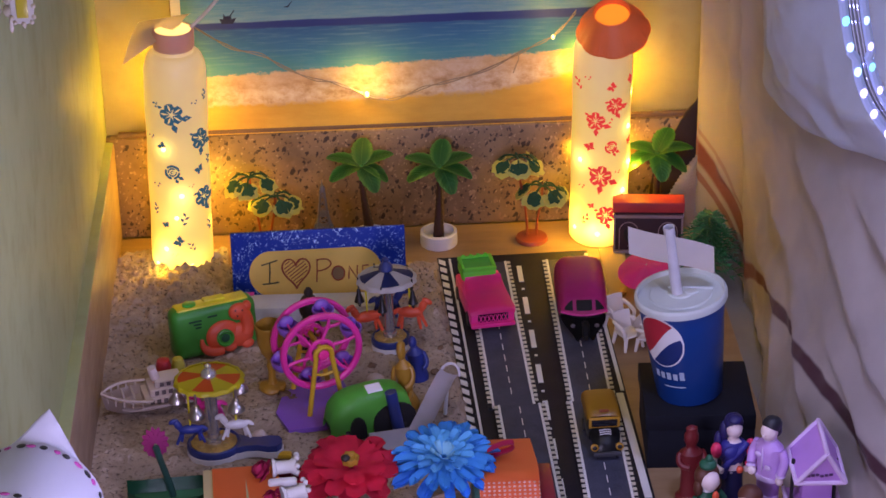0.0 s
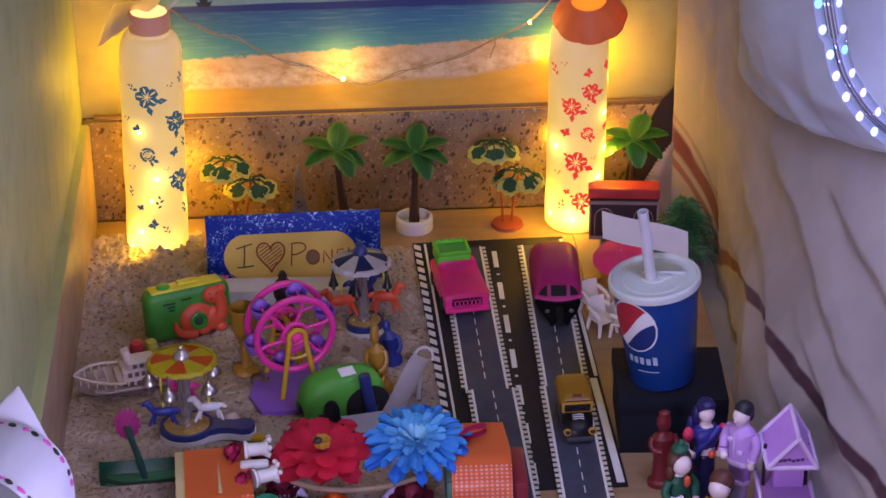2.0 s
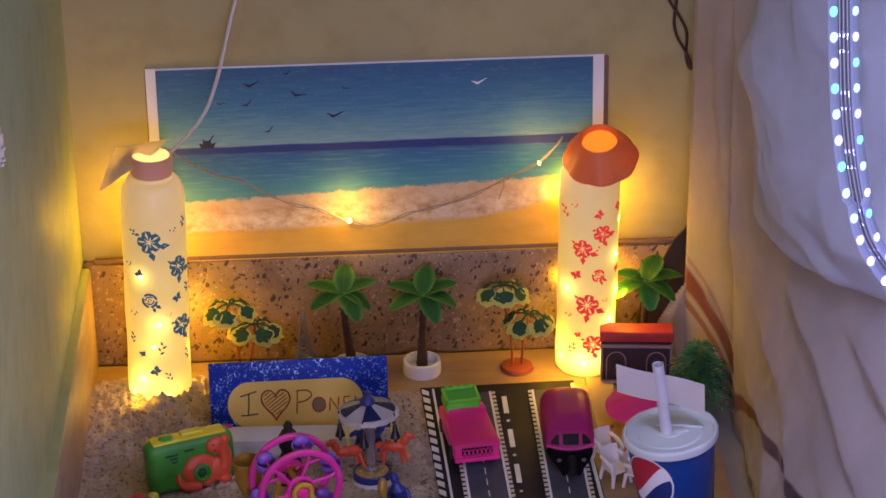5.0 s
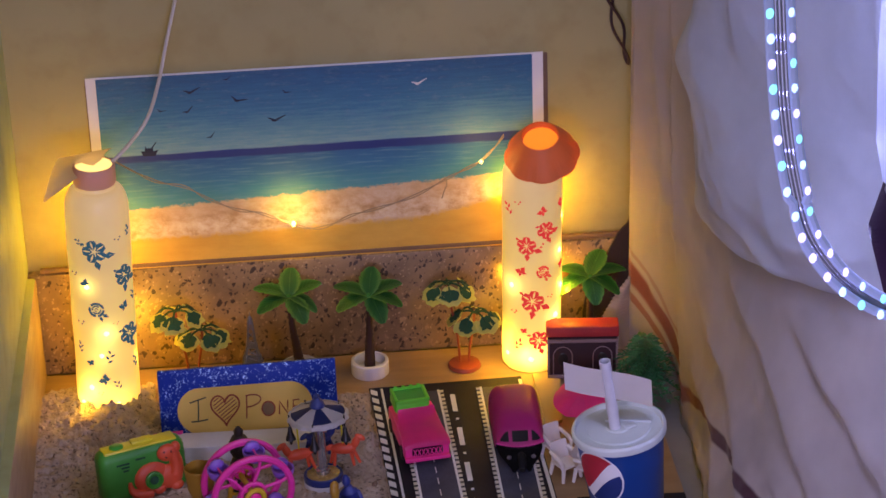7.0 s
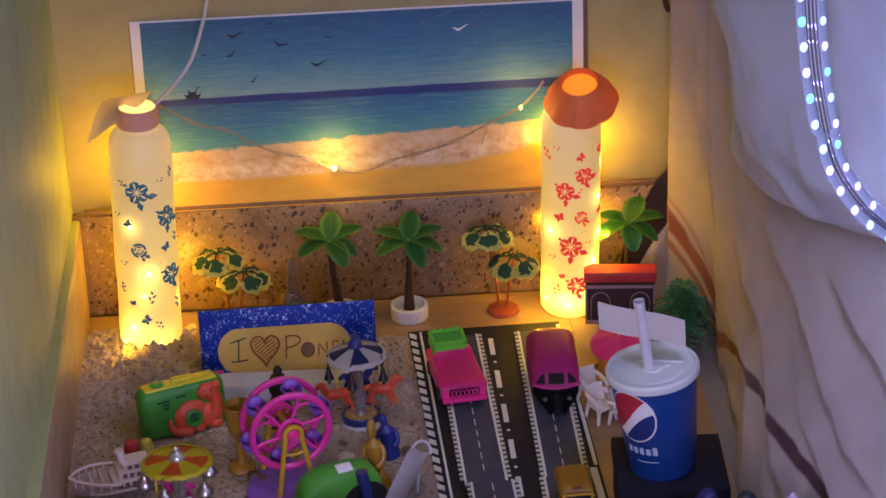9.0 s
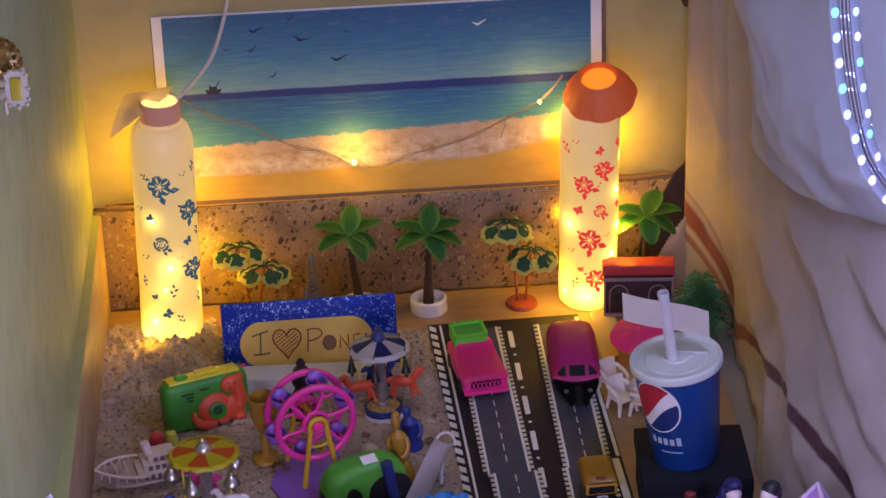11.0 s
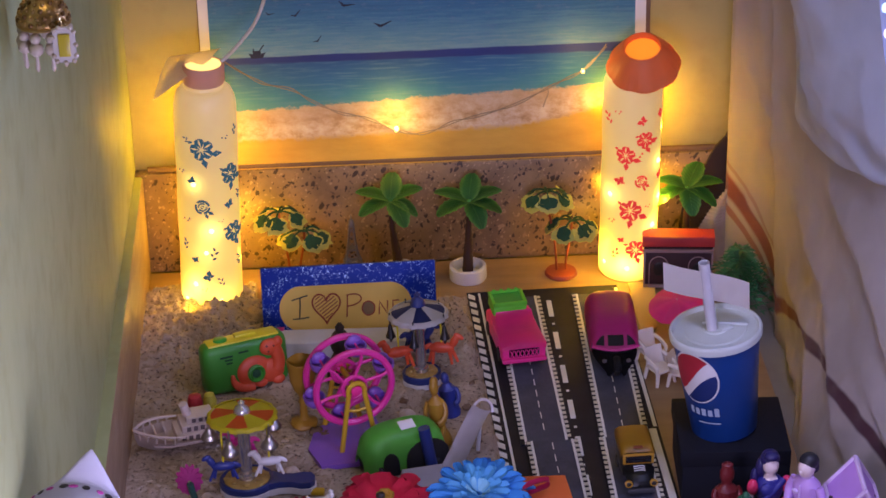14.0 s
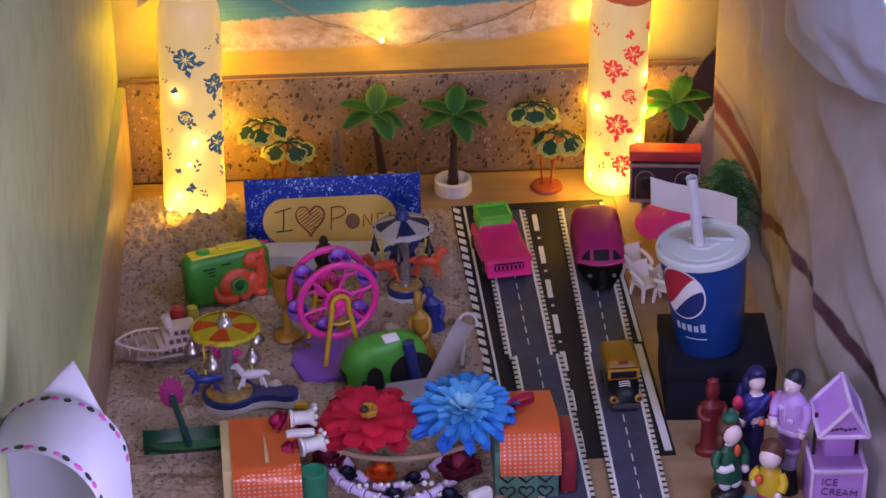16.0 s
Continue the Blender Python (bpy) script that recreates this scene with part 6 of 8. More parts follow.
def horse(bm, c, s, turn, index=0):
    m = Matrix.Translation(c) @ pose(0, 0, 0, 0, 0, turn) @ Matrix.Diagonal((s, s, s, 1))
    add = lambda p, r, t=None: ball(bm, m @ Vector(p), [q * s for q in r], 10, pose(0, 0, 0, 0, 0, turn) @ (t or Matrix()), index)
    add((0, 0, 0), (1.0, 0.36, 0.40))
    add((0.95, 0, 0.45), (0.30, 0.22, 0.55), pose(0, 0, 0, 0, 30))
    add((1.30, 0, 0.80), (0.42, 0.18, 0.22), pose(0, 0, 0, 0, 25))
    add((-1.05, 0, 0.05), (0.42, 0.14, 0.18), pose(0, 0, 0, 0, -35))
    for x, y, dx in ((0.7, 0.2, 0.45), (0.6, -0.2, 0.15), (-0.7, 0.2, -0.35), (-0.6, -0.2, -0.1)):
        rod(bm, m @ Vector((x, y, -0.2)), m @ Vector((x + dx, y, -1.15)), 0.16 * s, 0.11 * s, 7, index)


def carousel(m, canopy_mats, platform_mat, pole_mat, horses, label, bells, height, r, foot=1.0, rise=0.006, reach=0.0215, first=-1.25, thick=0.95):
    c = thing("toy_carousel", m, label, "toy carousel", "toy carousels")
    part("base", lathe(bmesh.new(), [(0.029 * foot, 0), (0.030 * foot, 0.001), (0.030 * foot, 0.006), (0.029 * foot, 0.0065)], 40), M_WHITEPL, c, "white base rim")
    part("platform", lathe(bmesh.new(), [(0.0295 * foot, 0.0065), (0.0300 * foot, 0.0085), (0.0295 * foot, 0.0125), (0.0280 * foot, 0.0135), (0.0255 * foot, 0.0120), (0, 0.0120)], 40), platform_mat, c, "navy platform ring")
    part("platform_floor", lathe(bmesh.new(), [(0.0250 * foot, 0.0122), (0.0240 * foot, 0.0132), (0.008 * foot, 0.0138), (0, 0.0138)], 32, wave=lambda a, k: 1 + 0.06 * math.sin(9 * a) * (k == 1)), M_GILTPL, c, "gilt relief floor")
    for k in range(7):
        a = 2 * math.pi * k / 7
        part("floor_relief", ball(bmesh.new(), (0.017 * foot * math.cos(a), 0.017 * foot * math.sin(a), 0.0138), (0.0042 * foot, 0.0042 * foot, 0.0013), 10), M_GILTPL, c)
    part("pole", lathe(bmesh.new(), [(0.009 * thick, 0.0135), (0.009 * thick, 0.017), (0.0062 * thick, 0.018), (0.0062 * thick, height - 0.006), (0.010 * thick, height - 0.004)], 24), pole_mat, c, "thick centre pole")
    for k in range(8):
        a0, a1 = 2 * math.pi * k / 8, 2 * math.pi * (k + 1) / 8
        rows = [[Vector((q * math.cos(a), q * math.sin(a), height + rise * (1 - (q / r) ** 1.2))) for a in np.linspace(a0, a1, 7)] for q in (0.001, 0.3 * r, 0.6 * r, 0.90 * r)]
        part("canopy_panel", sheet(bmesh.new(), rows, 0.0008), canopy_mats[k % len(canopy_mats)], c, "coloured canopy panel")
    lip = []
    for q, dz in ((0.89, 0.0012), (0.93, 0.0016), (0.97, 0.0012), (1.0, -0.0004), (1.01, -0.0020)):
        lip.append([Vector((r * q * (1 + 0.022 * math.cos(16 * a) * (q > 0.96)) * math.cos(a), r * q * (1 + 0.022 * math.cos(16 * a) * (q > 0.96)) * math.sin(a), height + rise * (1 - min(1, q) ** 1.2) + dz)) for a in np.linspace(0, 2 * math.pi, 97)])
    part("canopy_lip", sheet(bmesh.new(), lip, 0.0009), canopy_mats[0], c, "scalloped canopy lip")
    top = height + rise
    part("finial", lathe(bmesh.new(), [(0.0078, top - 0.001), (0.0078, top + 0.001), (0.0062, top + 0.0045), (0.0030, top + 0.0065), (0.0025, top + 0.0075), (0.0034, top + 0.0095), (0.0, top + 0.0125)], 20), pole_mat if bells else platform_mat, c, "domed finial")
    for k, hm in enumerate(horses):
        if hm is None:
            continue
        a = 2 * math.pi * (k / len(horses)) + first
        p = (reach * math.cos(a), reach * math.sin(a), 0.035 + 0.004 * (k % 2))
        part("hanger", rod(bmesh.new(), (p[0], p[1], p[2]), (p[0], p[1], height - 0.001), 0.0010, seg=6), hm if k % 2 else M_YELGRN, c)
        bm = bmesh.new()
        horse(bm, p, 0.0118 if bells else 0.0140, 172 if bells else (165 if k == 2 else -40))
        part("horse", bm, hm, c, "little hanging horse")
    for k in range(bells):
        a = 2 * math.pi * k / bells + 0.35
        x, y = 0.0315 * math.cos(a), 0.0315 * math.sin(a)
        b = part("bell", lathe(bmesh.new(), [(0.0, height - 0.010), (0.0030, height - 0.0125), (0.0034, height - 0.015), (0.0056, height - 0.0175), (0.0078, height - 0.021), (0.0082, height - 0.0232), (0.0070, height - 0.0245), (0.0, height - 0.0235)], 18, pose(x, y, 0)), M_BELL, c, "small silver bell")
        part("bell_link", rod(bmesh.new(), (x, y, height - 0.011), (x, y, height), 0.0012, seg=6), M_BELL, b)
    return c


M_GILTPL = surface("gilt_plastic", (0.50, 0.34, 0.10), 0.35, 0.35, spread=0.35, grain=500)
M_BELL = surface("bright_silver_bell", (0.46, 0.43, 0.40), 0.34, 1.0, spread=0.2)
M_BLUEPL = surface("blue_figure_plastic", (0.02, 0.035, 0.22), 0.35)
car1 = carousel(pose(0.117, -0.470, 0.010, -3.5, 0, 12), [M_YELGRN, M_ORANGE], M_NAVY, M_SILVER, [M_WHITEPL, M_WHEELPINK, M_BLUEPL], "toy carousel with an orange and yellow-green canopy", 5, 0.079, 0.0325, 0.86, 0.004, 0.0245, -0.62)
grip = [(0.022, -0.013), (0.031, -0.0085), (0.042, -0.0078), (0.052, -0.0108), (0.060, -0.0095), (0.0635, -0.004), (0.0635, 0.004), (0.060, 0.0095), (0.052, 0.0108), (0.042, 0.0078), (0.031, 0.0085), (0.022, 0.013)]
part("handle", slab(bmesh.new(), grip, 0.0062, pose(0, 0, 0.0066)), M_NAVY, car1, "navy handle").matrix_basis = pose(0, 0, 0, 0, 0, -18)
part("handle_base", slab(bmesh.new(), [(x * 1.015, y * 1.06) for x, y in grip], 0.0062), M_WHITEPL, car1, "white handle edge").matrix_basis = pose(0, 0, 0.0002, 0, 0, -18)
car2 = carousel(pose(0.289, -0.290, 0.009, -3.5, 0, 30) @ Matrix.Diagonal((0.96, 0.96, 1.08, 1)), [M_WHITEPL, M_NAVY], M_NAVY, M_SILVER, [M_CORAL, M_NAVY, M_CORAL, None], "toy carousel with a navy and white canopy", 0, 0.072, 0.0310, 0.68, 0.010, 0.0225, -0.45, 0.85)
for k in range(5):
    a = 2 * math.pi * k / 5 + 0.2
    part("lantern", lathe(bmesh.new(), [(0.0008, 0.072), (0.0008, 0.061), (0.0020, 0.059), (0.0026, 0.055), (0.0046, 0.050), (0.0054, 0.0475), (0.0022, 0.0462), (0.0012, 0.0425), (0, 0.042)], 12, pose(0.0298 * math.cos(a), 0.0298 * math.sin(a), 0.004)), M_BLACKPL, car2, "dark hanging lantern")
solid("seashell", lathe(bmesh.new(), [(0.0088, 0), (0.0085, 0.002), (0.006, 0.005), (0.002, 0.007), (0, 0.0072)], 24, wave=lambda a, k: 1 + 0.06 * math.sin(12 * a)), M_CREAM, pose(0.271, -0.352, 0.009, 8, 0, 0), "pale ribbed seashell on the sand", "shell", "seashells")
solid("seashell", lathe(bmesh.new(), [(0.0098, 0), (0.0095, 0.003), (0.007, 0.008), (0.002, 0.012), (0, 0.0125)], 24, wave=lambda a, k: 1 + 0.08 * math.sin(12 * a)), M_CREAM, pose(0.157, -0.452, 0.009, -10, 20, 0), "pale ribbed seashell by the carousel", "shell", "seashells")
solid("yellow_tab", box(bmesh.new(), (0, 0, 0.003), (0.016, 0.008, 0.006), 0.002), M_YELLOW, pose(0.181, -0.483, 0.010, 0, 0, -8), "small yellow plastic tab on the sand", "toy")

fw = thing("toy_ferris_wheel", pose(0.2155, -0.389, 0.010, 0, 0, 17) @ Matrix.Diagonal((0.94, 0.94, 0.95, 1)), "pink toy ferris wheel with violet gondolas and yellow legs", "toy ferris wheel")
part("base", slab(bmesh.new(), [(-0.0495, -0.011), (-0.0466, -0.047), (-0.0096, -0.053), (0.030, -0.045), (0.034, 0.026), (0.010, 0.034), (-0.030, 0.026)], 0.005), M_PURPLE, fw, "violet base plate")
HZ = 0.070
upright = Euler((radians(90), 0, 0)).to_matrix().to_4x4()
for y in (-0.017, 0.017):
    rim = part("rim", ring(bmesh.new(), (0, y, HZ), 0.040, 0.0036, upright, 48), M_WHEELPINK, fw, "pink wheel rim")
    for k in range(6):
        a = 2 * math.pi * k / 6 + 0.3
        part("spoke", tube(bmesh.new(), bezier((0.006 * math.cos(a), y, HZ + 0.006 * math.sin(a)), (0.016 * math.cos(a + 0.3), y, HZ + 0.016 * math.sin(a + 0.3)), (0.028 * math.cos(a - 0.2), y, HZ + 0.028 * math.sin(a - 0.2)), (0.039 * math.cos(a), y, HZ + 0.039 * math.sin(a)), 8), 0.0018, 7), M_WHEELPINK, rim)
    part("hub_ring", ring(bmesh.new(), (0, y, HZ), 0.012, 0.0024, upright, 28), M_WHEELPINK, fw)
    yy = y * 1.45
    lg = part("support", tube(bmesh.new(), [Vector(p) for p in ((-0.019, yy * 1.15, 0.004), (-0.0085, yy, HZ - 0.004))] + [Vector((0.0088 * math.cos(a), yy, HZ + 0.0088 * math.sin(a))) for a in np.linspace(math.pi, 0, 9)] + [Vector(p) for p in ((0.0085, yy, HZ - 0.004), (0.019, yy * 1.15, 0.004))], 0.0027, 8), M_YELLOW, fw, "yellow support legs")
    part("support_bar", tube(bmesh.new(), bezier((-0.011, yy, HZ - 0.020), (-0.004, yy, HZ - 0.024), (0.004, yy, HZ - 0.024), (0.011, yy, HZ - 0.020), 8), 0.0016, 7), M_YELLOW, lg)
    part("hub_cap", lathe(bmesh.new(), [(0.0060, 0), (0.0055, 0.003), (0.003, 0.004)], 18, Matrix.Translation((0, yy + 0.002, HZ)) @ upright), M_PINK, fw)
part("axle", rod(bmesh.new(), (0, -0.026, HZ), (0, 0.026, HZ), 0.003), M_YELLOW, fw)
for k in range(6):
    a = 2 * math.pi * k / 6 + 0.3
    x, z = 0.039 * math.cos(a), HZ + 0.039 * math.sin(a)
    bm = lathe(bmesh.new(), [(0.0, -0.0125), (0.0062, -0.0118), (0.0098, -0.0080), (0.0112, -0.0030), (0.0112, -0.0005), (0.0098, -0.0005), (0.0088, -0.0060), (0.0, -0.0085)], 20, pose(x, 0, z + 0.001) @ Matrix.Diagonal((1, 1.15, 1, 1)))
    g = part("gondola", bm, M_PURPLE, fw, "violet gondola tub")
    part("gondola_seat", ball(bmesh.new(), (x, 0.006, z + 0.001), (0.0080, 0.0040, 0.0070), 12), M_PURPLE, g)
    part("gondola_pin", rod(bmesh.new(), (x, -0.017, z), (x, 0.017, z), 0.0012, seg=6), M_WHEELPINK, g)

solid("pink_strip", slab(bmesh.new(), [(0, -0.003), (0.030, -0.002), (0.031, 0.003), (0.001, 0.003)], 0.0016), M_WHEELPINK, pose(0.121, -0.2085, 0.0290, 0, 0, 6), "narrow pink paper strip on the foam block", "paper strip")
for x, y, r in ((0.182, -0.379, 0.0060), (0.190, -0.385, 0.0050), (0.269, -0.328, 0.0040), (0.338, -0.300, 0.0035), (0.330, -0.345, 0.0040)):
    bm = ball(bmesh.new(), (0, 0, r * 0.5), (r * 1.2, r, r * 0.7), 10)
    for v in bm.verts:
        v.co *= 1 + 0.18 * math.sin(900 * v.co.x + 700 * v.co.y + 500 * v.co.z)
    solid("pebble", bm, M_PEBBLE, pose(x, y, 0.010, 0, 0, 4000 * x), "small brown pebble on the sand", "pebble", "pebbles")

# figures on the sand, each one mesh
bm = lathe(bmesh.new(), [(0.0120, 0), (0.0130, 0.0015), (0.0120, 0.0035), (0.0050, 0.0055), (0.0036, 0.009), (0.0034, 0.016), (0.0046, 0.020), (0.0036, 0.0235), (0.0052, 0.027), (0.0092, 0.032), (0.0118, 0.039), (0.0124, 0.046), (0.0136, 0.054), (0.0130, 0.0546), (0.0112, 0.046), (0.0090, 0.036), (0, 0.031)], 24, wave=lambda a, k: 1 + 0.04 * math.sin(5 * a + k))
ball(bm, (0.006, -0.004, 0.025), (0.0036, 0.003, 0.006), 10)
solid("mustard_figurine", bm, M_MUSTARD, pose(0.1705, -0.360, 0.010, 0, 0, 20) @ Matrix.Diagonal((1.05, 1.0, 1.34, 1)), "mustard yellow plastic goblet figure on the sand", "figurine")
bm = lathe(bmesh.new(), [(0.0145, 0), (0.0150, 0.003), (0.0125, 0.008), (0.0085, 0.013), (0.0088, 0.022), (0.0105, 0.031), (0.0100, 0.037), (0.0045, 0.0415), (0.0035, 0.0435)], 20, Matrix.Diagonal((1, 0.82, 1, 1)))
ball(bm, (0, -0.001, 0.0500), (0.0056, 0.0058, 0.0070), 14)
ball(bm, (0, 0.0008, 0.0545), (0.0052, 0.0056, 0.0046), 12)
for q in (-1, 1):
    tube(bm, bezier((0.0095 * q, 0, 0.036), (0.0150 * q, -0.002, 0.030), (0.0130 * q, -0.008, 0.023), (0.0050 * q, -0.0120, 0.0220), 10), 0.0029, 8)
    tube(bm, bezier((0.0060 * q, -0.002, 0.012), (0.0085 * q, -0.012, 0.0165), (0.0080 * q, -0.0165, 0.011), (0.0060 * q, -0.0150, 0.003), 10), 0.0037, 8)
solid("seated_figurine", bm, M_MUSTARD, pose(0.3010, -0.402, 0.009, 0, -5, -20) @ Matrix.Diagonal((0.80, 0.92, 1.22, 1)), "mustard yellow plastic seated figure on the sand", "figurine")
bm = lathe(bmesh.new(), [(0.0110, 0), (0.0115, 0.004), (0.0095, 0.012), (0.0090, 0.022), (0.0100, 0.029), (0.0045, 0.034), (0.0035, 0.036)], 18, Matrix.Diagonal((1, 0.8, 1, 1)))
ball(bm, (-0.001, -0.001, 0.0410), (0.0050, 0.0052, 0.0062), 12)
for q in (-1, 1):
    tube(bm, bezier((0.0090 * q, 0, 0.028), (0.0140 * q, -0.003, 0.022), (0.0120 * q, -0.008, 0.016), (0.0060 * q, -0.010, 0.016), 8), 0.0026, 8)
solid("blue_figurine", bm, M_BLUEPL, pose(0.3145, -0.352, 0.009, 0, -7, 0) @ Matrix.Diagonal((0.86, 0.95, 1.05, 1)), "dark blue plastic figure beside the yellow one", "figurine")
bm = lathe(bmesh.new(), [(0.012, 0), (0.013, 0.008), (0.010, 0.024), (0.006, 0.034), (0.0085, 0.040), (0.0092, 0.048), (0.006, 0.055), (0.0035, 0.057), (0.0042, 0.061), (0.002, 0.065), (0, 0.0655)], 20)
solid("brown_figurine", bm, M_BROWNFIG, pose(0.2085, -0.285, 0.010) @ Matrix.Diagonal((1.15, 1.15, 1.06, 1)), "dark brown doll figure with a topknot", "figurine")

bus = thing("green_toy_bus", pose(0.262, -0.436, 0.009, 0, 0, 20), "lime green toy bus shell with dark openings", "toy car")
rows = []
for k in range(17):
    t = k / 16
    e = max(0.0, 1 - (abs(2 * t - 1)) ** 3.2) ** 0.5
    x = -0.042 + 0.084 * t
    rows.append([Vector((x, 0.020 * (0.55 + 0.45 * e) * math.copysign(abs(math.cos(a)) ** 0.6, math.cos(a)), 0.006 + (0.012 + 0.028 * e) * abs(math.sin(a)) ** 0.6)) for a in np.linspace(0, math.pi, 17)])
part("shell", sheet(bmesh.new(), rows, 0.0015), M_BUSGREEN, bus, "rounded green shell")
part("chassis", box(bmesh.new(), (0, 0, 0.008), (0.076, 0.034, 0.016), 0.004), M_BLACKPL, bus, "black chassis")


def arch_plate(w, h):
    return [(-w / 2, 0), (w / 2, 0)] + [(w / 2 * math.cos(a), h * 0.45 + h * 0.55 * math.sin(a)) for a in np.linspace(0, math.pi, 10)]


# dark plates on the shell stand in for the shaded openings
for x, w, h in ((0.019, 0.043, 0.029), (-0.018, 0.016, 0.023)):
    m = Matrix.Translation((x, -0.0208, 0.004)) @ Euler((radians(84), 0, 0)).to_matrix().to_4x4()
    part("opening", slab(bmesh.new(), arch_plate(w, h), 0.0022, m), M_BLACKPL, bus, "dark arched plate in place of an opening")
part("roof_label", box(bmesh.new(), (0.004, -0.006, 0.0463), (0.015, 0.011, 0.0010), 0.0002, pose(0, 0, 0, 14)), M_WHITE, bus, "white sticker")
for x in (-0.028, 0.028):
    wheel(bus, x, -0.017, 0.007, 0.004)

slide = thing("toy_slide", pose(0.322, -0.440, 0.010, 0, 0, 55), "white translucent toy slide with a dark blue post", "toy slide")
rows = [[Vector((x, 0.010 * s, z + 0.003 * abs(s) ** 3)) for s in np.linspace(-1, 1, 7)] for x, z in ((-0.034, 0.003), (-0.026, 0.004), (-0.010, 0.014), (0.010, 0.028), (0.026, 0.038), (0.034, 0.040))]
part("chute", sheet(bmesh.new(), rows, 0.0012), surface("milky_plastic", (0.62, 0.57, 0.62), 0.3), slide, "milky white chute")
part("loop", tube(bmesh.new(), [Vector((0.034 + 0.006 * math.sin(a), 0.010 * math.cos(a), 0.040 + 0.008 * math.sin(a))) for a in np.linspace(0, math.pi, 12)], 0.0014, 7), surface("milky_plastic_rail", (0.62, 0.57, 0.62), 0.3), slide)
part("leg", rod(bmesh.new(), (0.024, 0, 0), (0.030, 0, 0.038), 0.002), M_WHITEPL, slide)
part("post", rod(bmesh.new(), (-0.028, 0.018, 0), (-0.030, 0.026, 0.046), 0.0058, 0.0058, 14), M_NAVY, slide, "dark blue post")
solid("grey_card", slab(bmesh.new(), [(-0.02, -0.012), (0.02, -0.014), (0.022, 0.010), (-0.018, 0.014)], 0.001), surface("grey_card", (0.32, 0.29, 0.30), 0.6), pose(0.282, -0.475, 0.016, 35, 0, 20), "small grey card leaning on the sand", "card")

M_DUSKPINK = surface("dusky_pink_cloth", (0.32, 0.022, 0.15), 0.6, spread=0.25)
M_MAROSE = surface("maroon_cloth_rose", (0.22, 0.010, 0.045), 0.7, spread=0.4, grain=200)
planter = thing("flower_boat", pose(0.084, -0.556, 0.0140, 10, 0, 4), "green plastic trough with a pink flower on a stem", "flower pot")
rows = []
for k in range(13):
    t = k / 12
    x = -0.042 + 0.084 * t
    w = 0.0145 * (1 - 0.5 * abs(2 * t - 1) ** 3)
    z1 = 0.019 + 0.008 * abs(2 * t - 1) ** 4
    rows.append([Vector((x, w * s, 0.003 + (z1 - 0.003) * abs(s) ** 1.5)) for s in np.linspace(-1, 1, 9)])
part("trough", sheet(bmesh.new(), rows, 0.0016), surface("deep_green_plastic", (0.012, 0.11, 0.05), 0.35, spread=0.2), planter, "deep green trough")
part("filling", box(bmesh.new(), (0, 0, 0.009), (0.074, 0.013, 0.003), 0.001), surface("green_gravel", (0.03, 0.14, 0.06), 0.6), planter)
part("stem", tube(bmesh.new(), bezier((-0.001, 0, 0.006), (-0.004, 0, 0.03), (-0.010, 0, 0.05), (-0.0130, 0, 0.071), 12), 0.0030, 8), surface("dark_stem", (0.015, 0.06, 0.045), 0.4), planter, "dark green stem")
for k in range(26):
    a, far = 2 * math.pi * k / 26, 0.0125 if k % 2 else 0.0110
    blade_line = [(0.0015, -0.0006), (far * 0.45, -0.0015), (far * 0.85, -0.0017), (far, -0.0006), (far, 0.0006), (far * 0.85, 0.0017), (far * 0.45, 0.0015), (0.0015, 0.0006)]
    spread = Matrix.Translation((-0.0135, 0.0045 + 0.0012 * (k % 2), 0.069)) @ Matrix.Diagonal((1, 1, 1.55, 1)) @ Euler((radians(90), 0, 0)).to_matrix().to_4x4() @ Matrix.Rotation(a, 4, "Z") @ Matrix.Rotation(0.25, 4, "Y")
    part("petal", slab(bmesh.new(), blade_line, 0.0006, spread), M_DUSKPINK, planter, "pink petal")

# ---- flower stand at the front ----
nn = Nodes("orange_dotted_paper")
v = nn.coord((1, 1, 1))
sep = nn.add("ShaderNodeSeparateXYZ")
nn.put(v, sep.inputs[0])
fx = nn.math("SUBTRACT", nn.math("FRACT", nn.math("MULTIPLY", sep.outputs[0], 225.0)), 0.5)
fz = nn.math("SUBTRACT", nn.math("FRACT", nn.math("MULTIPLY", nn.math("MULTIPLY_ADD", sep.outputs[1], 0.8, sep.outputs[2]), 225.0)), 0.5)
far = nn.math("SQRT", nn.math("ADD", nn.math("MULTIPLY", fx, fx), nn.math("MULTIPLY", fz, fz)))
base = nn.ramp(nn.noise(v, 25, 3), [(0.3, (0.90, 0.17, 0.05)), (0.7, (0.97, 0.23, 0.08))])
nn.base(nn.mix(nn.math("MULTIPLY", nn.math("LESS_THAN", far, 0.27), 0.9), base, (0.90, 0.66, 0.56)), 0.3)
M_DOTTED = nn.mat
M_ORPAPER = surface("plain_orange_paper", (0.95, 0.23, 0.06), 0.4, spread=0.08, grain=60)
M_CREAMPAP = surface("cream_card", (0.56, 0.47, 0.24), 0.6)
M_TEAL = surface("teal_glitter_card", (0.085, 0.23, 0.17), 0.4, spread=0.4, grain=600)


